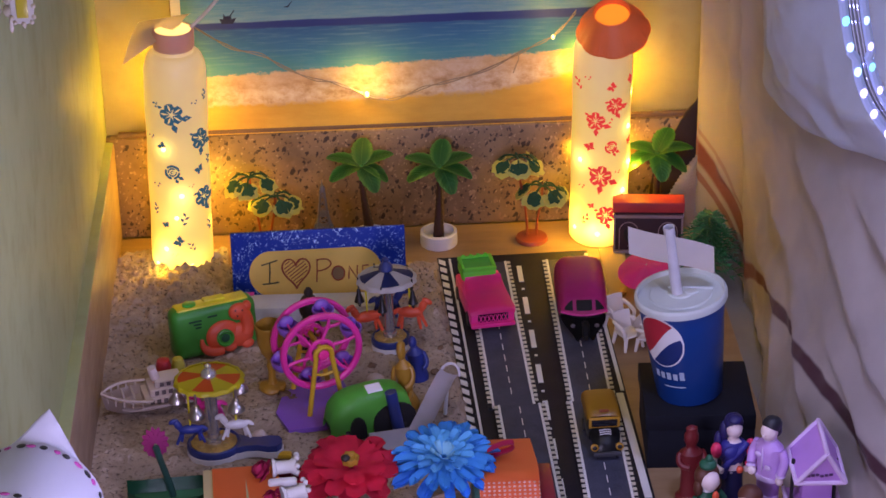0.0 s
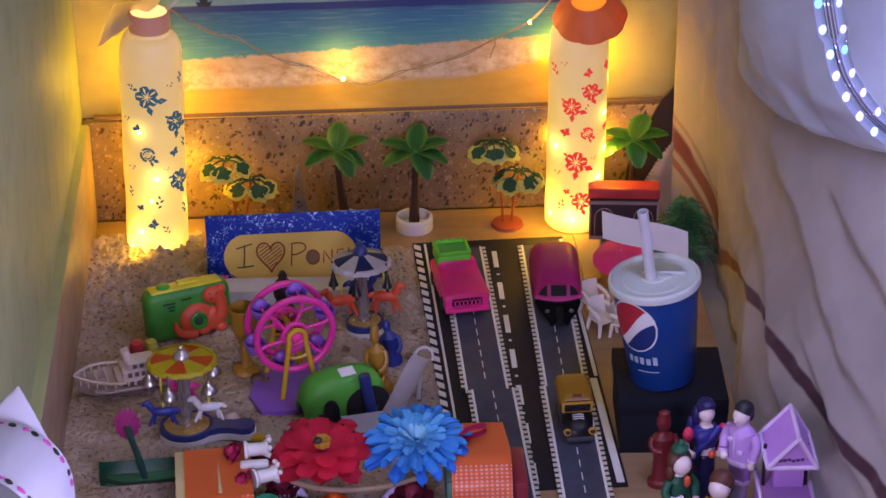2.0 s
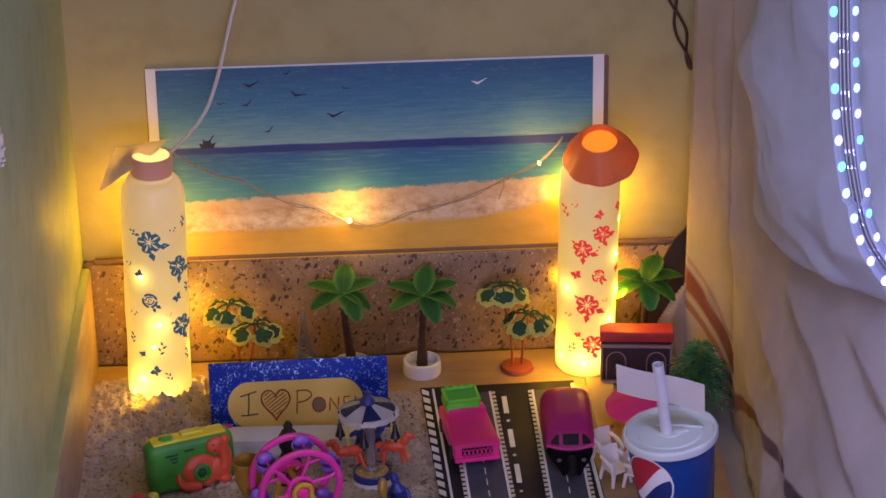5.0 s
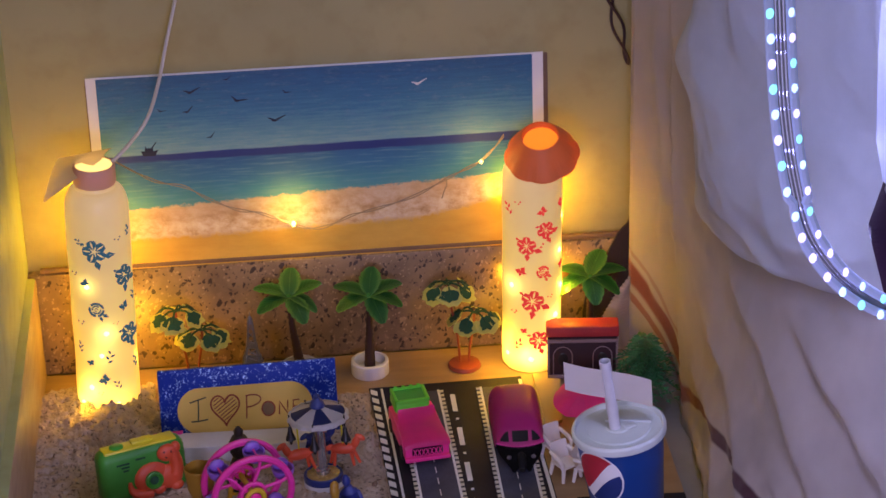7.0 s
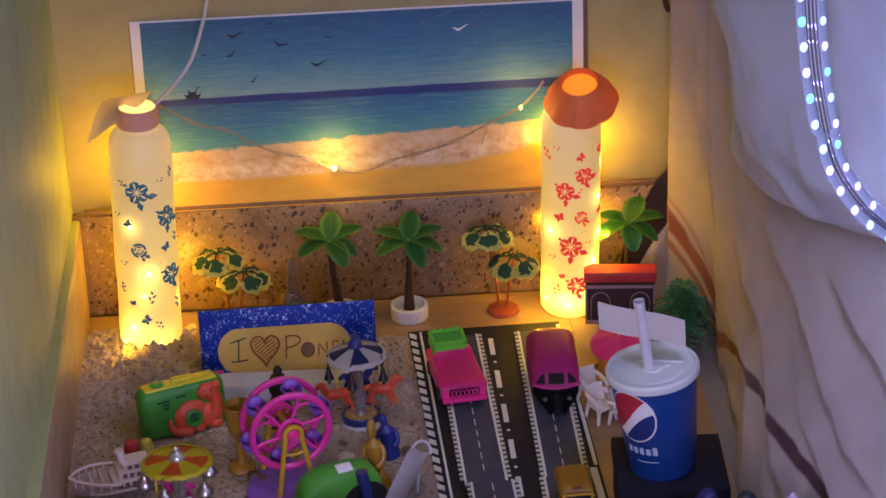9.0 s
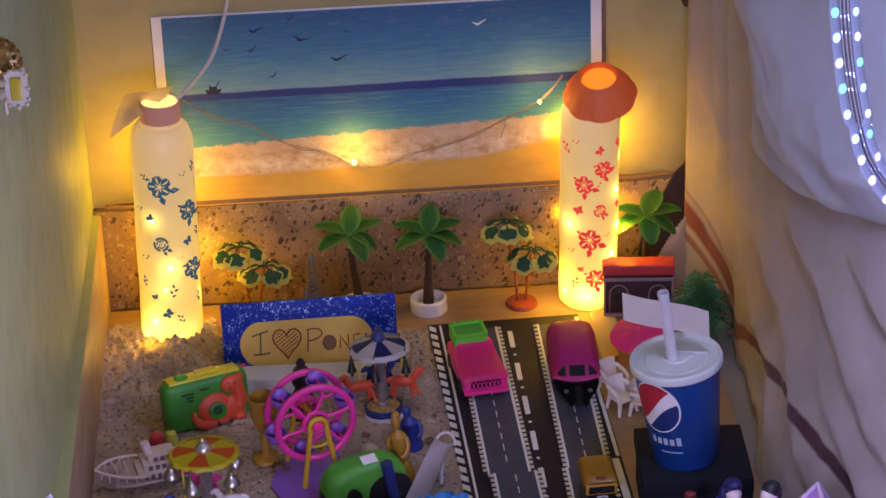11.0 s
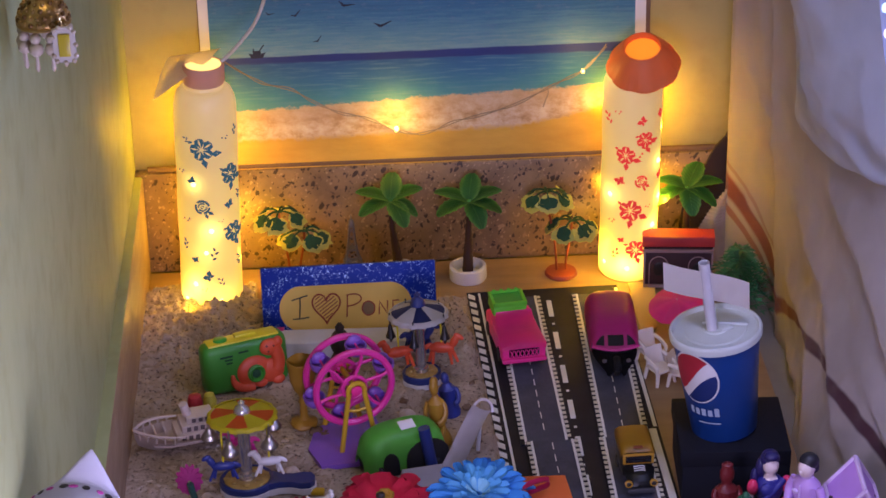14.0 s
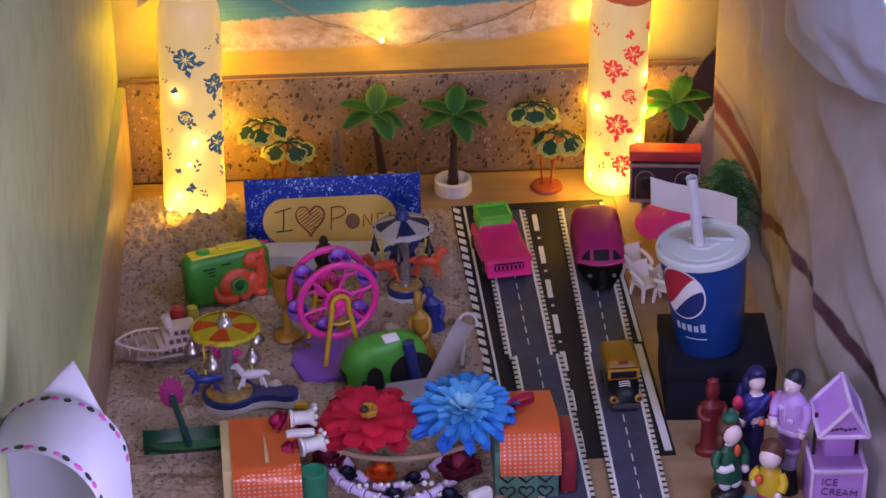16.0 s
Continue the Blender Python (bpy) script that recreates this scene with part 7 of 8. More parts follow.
def stall(m, w, d, h, over, label, hearts):
    s = thing("covered_box", m, label, "box", "boxes under the flowers")
    part("card_box", box(bmesh.new(), (0, 0.004, (h - (0.016 if hearts else 0.001)) / 2), (w, d - 0.008, h - (0.016 if hearts else 0.001)), 0.001), M_TEAL if hearts else M_CREAMPAP, s, "teal card with outlined hearts" if hearts else "cream card box")
    bend = 0.032 if hearts else 0.014
    back = bend - 0.004
    path = [(d / 2 + 0.001, h - 0.012), (d / 2 + 0.001, h - 0.003), (d / 2 - 0.002, h + 0.0008), (0, h + 0.0014), (-d / 2 + back, h + 0.0016)]
    wrap = [(-d / 2 + back - bend * math.sin(q), h + 0.0016 - bend * (1 - math.cos(q))) for q in np.linspace(0.1, 1.45, 9)] + [(-d / 2 - 0.0040, h - 0.030), (-d / 2 - 0.0030, h - over)]
    rows = [[Vector((x, y, z)) for x in np.linspace(-w / 2 + (0.004 if hearts else 0.0085), (w / 2 + 0.001) * (1 - (0.30 * max(0.0, (y + 0.010) / d) ** 1.5 if hearts else 0)), 6)] for y, z in path + wrap]
    part("paper_cover", sheet(bmesh.new(), rows, 0.0005), M_ORPAPER, s, "plain orange paper cover")
    slant = 0.013 if not hearts else 0.002
    rows = []
    for k, (y, z) in enumerate(wrap[2:]):
        row = []
        for q in np.linspace(0, 1, 9):
            lift = slant * max(0.0, 1 - k / 5) * (q - 0.5)
            row.append(Vector((-w / 2 + (0.0042 if hearts else 0.0087) + (w - (0.0034 if hearts else 0.0079)) * q, y - 0.0010 + lift * 0.9, z + 0.0008 + lift * 0.28 + 0.0006 * math.sin(q * 9 + k))))
        rows.append(row)
    part("dotted_wrap", sheet(bmesh.new(), rows, 0.0005), M_DOTTED, s, "glossy orange paper with white dots")
    if hearts:
        for i in range(2):
            for j in range(3):
                x0, z0 = -w / 2 + 0.011 + 0.0165 * j, 0.008 + 0.016 * i
                pts = [Vector((x0 + 0.00042 * 16 * math.sin(t) ** 3, -d / 2 + 0.0076, z0 + 0.00042 * (13 * math.cos(t) - 5 * math.cos(2 * t) - 2 * math.cos(3 * t) - math.cos(4 * t)))) for t in np.linspace(0, 2 * math.pi, 22)[:-1]]
                part("printed_heart", tube(bmesh.new(), pts, 0.0010, 5, closed=True), M_BLACKPL, s, "black heart outline")
    return s


ls = stall(pose(0.147, -0.617, 0.006, 0, 0, 3), 0.066, 0.088, 0.056, 0.044, "box covered with orange dotted paper, cream edged", False)
part("tear", slab(bmesh.new(), [(0.004, -0.03), (0.0075, -0.03), (0.0045, 0.020)], 0.0006, pose(0, 0, 0.0580)), M_CREAMPAP, ls, "cream tear in the paper")
stall(pose(0.379, -0.600, 0.004, 0, 0, -1), 0.056, 0.080, 0.066, 0.034, "teal heart-patterned box with orange dotted cover", True)
bm = box(bmesh.new(), (0, 0, 0.022), (0.014, 0.060, 0.044), 0.003)
solid("red_case", bm, surface("dark_red_plastic", (0.22, 0.015, 0.03), 0.4), pose(0.4155, -0.600, 0.006), "dark red plastic case beside the box", "box")

garland = thing("flower_garland", pose(0, 0, 0), "red and blue cloth flowers on a tan band between the boxes", "garland")
part("band", tube(bmesh.new(), bezier((0.215, -0.615, 0.052), (0.25, -0.632, 0.046), (0.30, -0.632, 0.048), (0.345, -0.615, 0.058), 20), 0.0026, 10), surface("tan_band", (0.30, 0.22, 0.14), 0.8, grain=500), garland, "tan band")


def cloth_petal(bm, a, r0, r1, z0, z1, width, blunt, cup, droop, rng, steps=8):
    """A soft cloth petal that runs outward at the angle a, creased along its middle, with an uneven edge."""
    ca, sa = math.cos(a), math.sin(a)
    bend = rng.uniform(-0.12, 0.12)
    rows = []
    for k in range(steps + 1):
        t = 1 - (1 - k / steps) ** 1.5
        q = r0 + (r1 - r0) * t
        w = 0.5 * width * (0.34 + 0.66 * math.sin(min(1.0, t * 1.35) * math.pi / 2)) * (max(0.0, 1 - max(0.0, (t - blunt) / (1 - blunt)) ** 2) ** 0.5 * 0.92 + 0.08)
        z = z0 + (z1 - z0) * math.sin(t * 1.9) - droop * t ** 3
        row = []
        for s in (-1, -0.5, 0, 0.5, 1):
            out = q - 0.10 * width * abs(s) * (t > 0.9) + rng.uniform(-0.075, 0.075) * width * (t > 0.6)
            side = s * w * (1 + rng.uniform(-0.05, 0.05)) + bend * q * t
            row.append(Vector((out * ca - side * sa, out * sa + side * ca, z + cup * width * (abs(s) ** 1.5) * t + 0.03 * width * math.sin(7 * t + 3 * s))))
        rows.append(row)
    return sheet(bm, rows, 0.0003)


def blossom(c, r, layers, mats, tilt, seed, wide, blunt, cup):
    rng = random.Random(seed)
    m = Matrix.Translation(c) @ pose(0, 0, 0, tilt)
    head = part("flower_base", lathe(bmesh.new(), [(r * 0.25, -0.010), (r * 0.3, -0.004), (0, 0.0)], 16, m), mats[0], garland, "flower head")
    for li, (n, q, low, high, droop) in enumerate(layers):
        for k in range(n):
            a = 2 * math.pi * (k + 0.5 * (li % 2)) / n + rng.uniform(-0.15, 0.15)
            bm = cloth_petal(bmesh.new(), a, 0.06 * r, r * q * rng.uniform(0.84, 1.06), low * r, (high + rng.uniform(-0.03, 0.04)) * r, wide * r * (0.65 + 0.35 * q) * rng.uniform(0.9, 1.1), blunt, cup, droop * r, rng)
            bm.transform(m)
            part("petal", bm, mats[min(li, len(mats) - 1)], head)
    return head, m


M_REDPET = surface("red_cloth_petal", (0.60, 0.012, 0.055), 0.65, spread=0.4, grain=160)
M_REDPET2 = surface("bright_red_cloth_petal", (0.80, 0.020, 0.075), 0.65, spread=0.35, grain=160)
head, m = blossom((0.243, -0.600, 0.072), 0.0475, [(11, 1.02, -0.06, 0.02, 0.10), (11, 0.98, 0.0, 0.10, 0.06), (8, 0.72, 0.04, 0.18, 0.02)], [M_REDPET, M_REDPET2, M_REDPET2], 7, 2, 0.42, 0.80, 0.10)
bm = lathe(bmesh.new(), [(0.0070, 0.008), (0.0080, 0.012), (0.0070, 0.0145), (0.0050, 0.014), (0.004, 0.011), (0, 0.011)], 18, m, wave=lambda a, k: 1 + 0.12 * math.sin(7 * a))
part("heart_ring", bm, M_MUSTARD, head, "ochre flower centre")
part("heart_dark", ball(bmesh.new(), m @ Vector((-0.004, -0.003, 0.015)), (0.0042, 0.0042, 0.003), 10), M_BROWNFIG, head)
BL = [surface("deep_blue_petal", (0.05, 0.29, 0.92), 0.55, spread=0.25, grain=90), surface("blue_petal", (0.08, 0.42, 0.97), 0.55, spread=0.25, grain=90), surface("sky_blue_petal", (0.17, 0.58, 1.0), 0.55, spread=0.2, grain=90), surface("pale_blue_petal", (0.38, 0.76, 1.0), 0.55, spread=0.2, grain=90)]
blossom((0.325, -0.600, 0.078), 0.0515, [(21, 1.03, -0.10, -0.02, 0.08), (20, 0.96, -0.04, 0.05, 0.05), (19, 0.84, 0.0, 0.10, 0.02), (15, 0.62, 0.03, 0.14, -0.01), (11, 0.40, 0.05, 0.16, -0.03), (7, 0.22, 0.06, 0.16, -0.05)], [BL[0], BL[1], BL[1], BL[2], BL[2], BL[3]], 9, 7, 0.185, 0.84, 0.30)
loop = through_points([(0.356, -0.600, 0.076), (0.364, -0.597, 0.0815), (0.376, -0.594, 0.0850), (0.387, -0.592, 0.0850), (0.386, -0.594, 0.0805), (0.374, -0.597, 0.0775), (0.360, -0.601, 0.0740)], 6)
part("ribbon", sheet(bmesh.new(), [[p + Vector((0, 0.0045 * q, 0.0015 * abs(q))) for q in (-1, -0.5, 0, 0.5, 1)] for p in loop], 0.0006), surface("crimson_pink_ribbon", (0.62, 0.020, 0.12), 0.4, spread=0.2), garland, "flat pink ribbon loop")

M_ROSE = surface("crimson_cloth_rose", (0.46, 0.010, 0.085), 0.7, spread=0.4, grain=200)
M_LILBEAD = surface("lilac_pearl_bead", (0.52, 0.43, 0.68), 0.25, spread=0.1)
M_NAVYFL = surface("navy_cloth", (0.012, 0.014, 0.05), 0.7)


def rosette(bm, c, r, index=0, seed=0):
    rng = random.Random(seed)
    for li, (n, q, rise) in enumerate(((7, 1.0, 0.1), (6, 0.75, 0.45), (4, 0.45, 0.75))):
        for k in range(n):
            a = 2 * math.pi * k / n + rng.uniform(0, 1)
            leaf(bm, Vector(c) + Vector((0.1 * r * math.cos(a), 0.1 * r * math.sin(a), 0.1 * r * li)), Vector(c) + Vector((r * q * math.cos(a), r * q * math.sin(a), r * rise)), r * 0.95, -0.25 * r, index, 5, 0.5)
    ball(bm, Vector(c) + Vector((0, 0, 0.4 * r)), 0.42 * r, 8, None, index)
    return bm


def rose_spool(m):
    s = thing("rose_spool", m, "white beaded spool with a crimson cloth rose", "ornament", "rose ornaments")
    part("rose", rosette(bmesh.new(), (0, 0, 0), 0.0125, 0, 3), M_ROSE, s, "crimson cloth rose").matrix_basis = pose(-0.012, 0, 0.004, 0, -50)
    part("spool", lathe(bmesh.new(), [(0.0085, 0), (0.0085, 0.002), (0.006, 0.004), (0.0058, 0.016), (0.008, 0.019), (0.008, 0.021)], 20, pose(-0.004, 0, 0.007, 0, 90)), M_WHITEPL, s, "white spool")
    for k in range(7):
        a = 2 * math.pi * k / 7
        part("bead", ball(bmesh.new(), (0.018, 0.0085 * math.cos(a), 0.0085 + 0.0085 * math.sin(a)), 0.0026, 8), M_WHITEPL, s)
    return s


rs = rose_spool(pose(0.178, -0.590, 0.063, 0, 0, 5))
copy_thing(rs, pose(0.186, -0.622, 0.055, 0, 0, 20))
solid("white_peg", box(bmesh.new(), (0, 0, 0.004), (0.026, 0.008, 0.008), 0.0025), M_WHITEPL, pose(0.183, -0.605, 0.060, 0, 0, 4), "white plastic peg on the orange box", "peg")
neck = thing("bead_garland", pose(0, 0, 0), "garland of lilac beads and cloth flowers on the sand", "garland")
line = through_points([(0.200, -0.600, 0.045), (0.214, -0.626, 0.030), (0.238, -0.644, 0.024), (0.270, -0.656, 0.022), (0.303, -0.642, 0.026), (0.326, -0.622, 0.036)], 12)
part("cord", tube(bmesh.new(), line, 0.0012, 6), M_NAVYFL, neck)
k = 4
while k < len(line) - 5:
    part("tube_bead", rod(bmesh.new(), line[k], line[k + 4], 0.0044, seg=14), M_LILBEAD, neck, "lilac tube bead")
    part("ring_bead", ring(bmesh.new(), line[k + 4], 0.0042, 0.0016, (line[k + 5] - line[k + 3]).to_track_quat("Z", "Y").to_matrix().to_4x4(), 14), M_LILBEAD, neck)
    k += 5
line = through_points([(0.215, -0.600, 0.040), (0.235, -0.622, 0.026), (0.262, -0.632, 0.022), (0.292, -0.622, 0.028), (0.312, -0.602, 0.040)], 10)
k = 2
while k < len(line) - 5:
    part("tube_bead", rod(bmesh.new(), line[k], line[k + 4], 0.0044, seg=14), M_LILBEAD, neck)
    k += 6
for c, r, mat in (((0.206, -0.612, 0.040), 0.016, M_MAROSE), ((0.190, -0.577, 0.052), 0.014, M_ROSE), ((0.320, -0.632, 0.038), 0.021, M_MAROSE), ((0.252, -0.624, 0.030), 0.015, M_ORANGE), ((0.243, -0.668, 0.022), 0.012, M_ORANGE), ((0.222, -0.625, 0.032), 0.010, M_NAVYFL), ((0.280, -0.630, 0.028), 0.009, M_NAVYFL), ((0.262, -0.648, 0.024), 0.010, M_NAVYFL), ((0.309, -0.655, 0.024), 0.012, M_NAVYFL), ((0.225, -0.662, 0.022), 0.010, M_NAVYFL)):
    part("cloth_flower", rosette(bmesh.new(), c, r, 0, int(c[0] * 1000)), mat, neck)
for k in range(14):
    a = 2.1 * k
    part("pearl", ball(bmesh.new(), (0.232 + 0.007 * k * 0.9, -0.642 + 0.010 * math.sin(a), 0.028 + 0.004 * math.cos(a)), 0.0026, 8), M_WHITEPL, neck)
bm = lathe(bmesh.new(), [(0.0110, 0), (0.0115, 0.003), (0.0122, 0.044), (0.0128, 0.047), (0.0124, 0.050), (0.0100, 0.051), (0.0095, 0.048), (0, 0.047)], 10)
solid("teal_pot", bm, surface("teal_green_plastic", (0.02, 0.20, 0.11), 0.35), pose(0.193, -0.650, 0.006), "small teal green plastic pot by the box", "pot")
bm = box(bmesh.new(), (0, 0, 0.010), (0.022, 0.010, 0.020), 0.003)
solid("white_clip", bm, M_WHITEPL, pose(0.336, -0.655, 0.012, 0, 0, 30), "white plastic clip on the sand", "clip")

# ---- doll figures by the black box, each one plain mesh ----
HAIRB = surface("black_doll_hair", (0.012, 0.012, 0.02), 0.4)
HAIRBR = surface("brown_doll_hair", (0.10, 0.03, 0.015), 0.45)
DBLUE = surface("dark_blue_dress", (0.02, 0.02, 0.20), 0.4)
LILAC = surface("lilac_suit", (0.54, 0.32, 0.72), 0.4)
HOTP = surface("pink_red_sleeve", (0.70, 0.03, 0.12), 0.4)
DGRN = surface("dark_green_coat", (0.012, 0.10, 0.05), 0.45)
BLK = M_BLACKPL


def limb(bm, pts, r, index, taper=None):
    return tube(bm, through_points(pts, 5), r, 10, index, taper=taper)


def doll(m, mats, label, parts, wave=0.04):
    """A painted figure, one mesh: parts are turned bodies ('turn'), limbs and rounded lumps, each with the index of its paint."""
    bm = bmesh.new()
    for kind, index, *more in parts:
        if kind == "turn":
            prof, flat = more
            lathe(bm, prof, 20, Matrix.Diagonal((1, flat, 1, 1)), index, wave=lambda a, k: 1 + wave * math.sin(6 * a + k) * (k < 3))
        elif kind == "limb":
            limb(bm, more[0], more[1], index)
        else:
            ball(bm, more[0], more[1], 14, more[2] if len(more) > 2 else None, index)
    return solid("doll_figurine", bm, mats, m, label, "figurine", "doll figures")


MAR = surface("maroon_plastic", (0.16, 0.012, 0.016), 0.4)
bm = lathe(bmesh.new(), [(0.015, 0), (0.0155, 0.002), (0.0155, 0.005), (0.012, 0.007), (0.0105, 0.014), (0.010, 0.030), (0.0125, 0.044), (0.0125, 0.052), (0.006, 0.057), (0.0055, 0.060), (0.0075, 0.064), (0.0078, 0.071), (0.006, 0.074), (0.0062, 0.078), (0.003, 0.080), (0, 0.080)], 22, Matrix.Diagonal((1, 0.8, 1, 1)))
for s in (-1, 1):
    tube(bm, bezier((s * 0.0115, 0, 0.052), (s * 0.016, -0.002, 0.046), (s * 0.015, -0.006, 0.040), (s * 0.004, -0.010, 0.040), 8), 0.0032, 8)
solid("maroon_figurine", bm, MAR, pose(0.550, -0.566, 0, 0, 0, 8) @ Matrix.Diagonal((0.86, 0.86, 0.98, 1)), "plain maroon plastic standing figure on a round foot", "figurine", "doll figures")
CREAMSK = surface("pale_doll_plastic", (0.80, 0.66, 0.66), 0.4)
SHOE = M_BLACKPL
ORANGEBIT = surface("orange_red_doll_paint", (0.75, 0.10, 0.04), 0.4)
doll(pose(0.581, -0.603, 0, 0, 0, 6), [CREAMSK, surface("navy_doll_hair", (0.016, 0.012, 0.10), 0.4), DBLUE, HOTP, surface("dark_blue_skirt", (0.014, 0.013, 0.075), 0.4), ORANGEBIT], "doll figure in a dark blue dress with pink sleeves", [
    ("turn", 4, [(0.0150, 0), (0.0155, 0.003), (0.0120, 0.020), (0.0100, 0.040), (0.0098, 0.052), (0.0105, 0.058)], 0.80),
    ("turn", 0, [(0.0104, 0.056), (0.0092, 0.061), (0.0095, 0.066)], 0.78), ("turn", 2, [(0.0095, 0.064), (0.0125, 0.071), (0.0130, 0.078), (0.0100, 0.085), (0.0045, 0.088)], 0.76),
    ("turn", 0, [(0.0075, 0.0860), (0.0040, 0.0885), (0.0036, 0.093)], 0.9), ("lump", 0, (0, -0.0012, 0.0985), (0.0072, 0.0074, 0.0090)), ("lump", 1, (0, 0.0022, 0.1035), (0.0088, 0.0084, 0.0088)), ("lump", 1, (0, -0.002, 0.1085), (0.0068, 0.0066, 0.0042)),
    ("lump", 1, (-0.0075, 0.0040, 0.094), (0.0045, 0.0050, 0.0105)), ("lump", 1, (-0.0125, 0.0050, 0.083), (0.0038, 0.0045, 0.0105)),
    ("lump", 2, (-0.0020, -0.0080, 0.0765), (0.0095, 0.0048, 0.0075), pose(0, 0, 0, 0, 35)), ("limb", 2, [(0.011, -0.004, 0.084), (0.002, -0.0095, 0.078), (-0.008, -0.0085, 0.066), (-0.010, -0.006, 0.052)], 0.0035),
    ("lump", 3, (-0.0155, -0.001, 0.0775), (0.0050, 0.0055, 0.0078)), ("lump", 3, (0.0155, -0.001, 0.0775), (0.0050, 0.0055, 0.0085)),
    ("limb", 0, [(-0.0170, -0.001, 0.072), (-0.0175, -0.005, 0.064), (-0.0120, -0.012, 0.062)], 0.0028), ("limb", 0, [(0.0165, -0.001, 0.071), (0.0150, -0.007, 0.063), (0.0080, -0.012, 0.062)], 0.0028),
    ("lump", 5, (0.0030, -0.0135, 0.063), (0.0032, 0.0028, 0.0036)), ("lump", 3, (0.0120, -0.0100, 0.066), (0.0034, 0.0030, 0.0040))])
doll(pose(0.608, -0.630, 0, 0, 0, -48), [CREAMSK, HAIRB, LILAC, surface("pale_lilac_trim", (0.66, 0.50, 0.80), 0.4), surface("violet_shorts", (0.40, 0.20, 0.58), 0.4), BLK, surface("grey_lilac_stocking", (0.36, 0.28, 0.46), 0.4)], "doll figure in a lilac suit with black hair", [
    ("turn", 5, [(0.0110, 0), (0.0115, 0.004), (0.0092, 0.018), (0.0088, 0.026)], 0.85), ("turn", 6, [(0.0086, 0.024), (0.0082, 0.034), (0.0090, 0.046)], 0.85),
    ("turn", 3, [(0.0104, 0.044), (0.0108, 0.0465), (0.0104, 0.0485)], 0.82), ("turn", 4, [(0.0102, 0.047), (0.0108, 0.058), (0.0115, 0.066)], 0.80), ("turn", 3, [(0.0132, 0.064), (0.0136, 0.067), (0.0130, 0.069)], 0.78),
    ("turn", 2, [(0.0130, 0.067), (0.0120, 0.078), (0.0132, 0.091), (0.0130, 0.097), (0.0070, 0.1025), (0.0052, 0.104)], 0.76), ("turn", 3, [(0.0060, 0.1015), (0.0062, 0.1045), (0.0048, 0.1055)], 0.9),
    ("lump", 0, (0, -0.0015, 0.1120), (0.0076, 0.0082, 0.0092)), ("lump", 0, (0, -0.0095, 0.1105), (0.0016, 0.0022, 0.0020)), ("lump", 1, (0, 0.0018, 0.1175), (0.0086, 0.0090, 0.0076)), ("lump", 1, (0, 0.0052, 0.1120), (0.0078, 0.0050, 0.0085)),
    ("limb", 2, [(0.0125, 0, 0.096), (0.0165, 0, 0.086), (0.0155, -0.003, 0.074)], 0.0042), ("limb", 2, [(-0.0125, 0, 0.096), (-0.0160, -0.002, 0.086), (-0.0130, -0.008, 0.077)], 0.0042),
    ("lump", 3, (0.0153, -0.003, 0.0730), (0.0048, 0.0048, 0.0022)), ("lump", 3, (-0.0122, -0.0090, 0.0750), (0.0046, 0.0046, 0.0022)), ("lump", 0, (0.0150, -0.004, 0.0680), (0.0036, 0.0038, 0.0048)), ("lump", 0, (-0.0085, -0.0130, 0.0730), (0.0042, 0.0038, 0.0040)),
    ("lump", 3, (0.0060, -0.0100, 0.0800), (0.0034, 0.0014, 0.0026)), ("lump", 3, (-0.0050, -0.0100, 0.0900), (0.0034, 0.0014, 0.0026)), ("lump", 3, (0, -0.0102, 0.0860), (0.0010, 0.0012, 0.0130))])
doll(pose(0.554, -0.636, 0, 0, 0, 22), [CREAMSK, HAIRBR, DGRN, surface("white_doll_trim", (0.78, 0.74, 0.78), 0.4), DGRN, BLK, ORANGEBIT], "doll figure in a dark green coat and cap", [
    ("lump", 5, (0, -0.002, 0.0060), (0.0165, 0.0125, 0.0070)), ("lump", 3, (-0.0045, -0.004, 0.0175), (0.0058, 0.0062, 0.0060)), ("lump", 3, (0.0050, -0.004, 0.0175), (0.0058, 0.0062, 0.0060)),
    ("turn", 2, [(0.0130, 0.0200), (0.0134, 0.0240), (0.0112, 0.034), (0.0098, 0.044), (0.0105, 0.052), (0.0060, 0.0575)], 0.82), ("turn", 3, [(0.0050, 0.0560), (0.0064, 0.0580), (0.0050, 0.0600)], 0.9),
    ("lump", 0, (0, -0.0030, 0.0685), (0.0088, 0.0086, 0.0098)), ("lump", 1, (0, 0.0026, 0.0710), (0.0120, 0.0092, 0.0115)), ("lump", 1, (-0.0092, 0.001, 0.0610), (0.0040, 0.0050, 0.0080)), ("lump", 1, (0.0092, 0.001, 0.0610), (0.0040, 0.0050, 0.0080)),
    ("lump", 2, (0, 0.001, 0.0830), (0.0080, 0.0076, 0.0050)), ("lump", 2, (0.001, 0.001, 0.0880), (0.0034, 0.0034, 0.0045)),
    ("limb", 2, [(-0.0100, 0, 0.052), (-0.0150, -0.002, 0.044), (-0.0140, -0.006, 0.038)], 0.0040), ("limb", 2, [(0.0100, 0, 0.052), (0.0150, -0.002, 0.044), (0.0145, -0.004, 0.034)], 0.0040),
    ("limb", 3, [(-0.0140, -0.006, 0.038), (-0.0100, -0.0115, 0.0385), (-0.0030, -0.0125, 0.0400)], 0.0034), ("lump", 0, (0.0146, -0.005, 0.0290), (0.0036, 0.0038, 0.0044)), ("lump", 6, (0.0015, -0.0110, 0.0555), (0.0032, 0.0028, 0.0060))], 0.02)
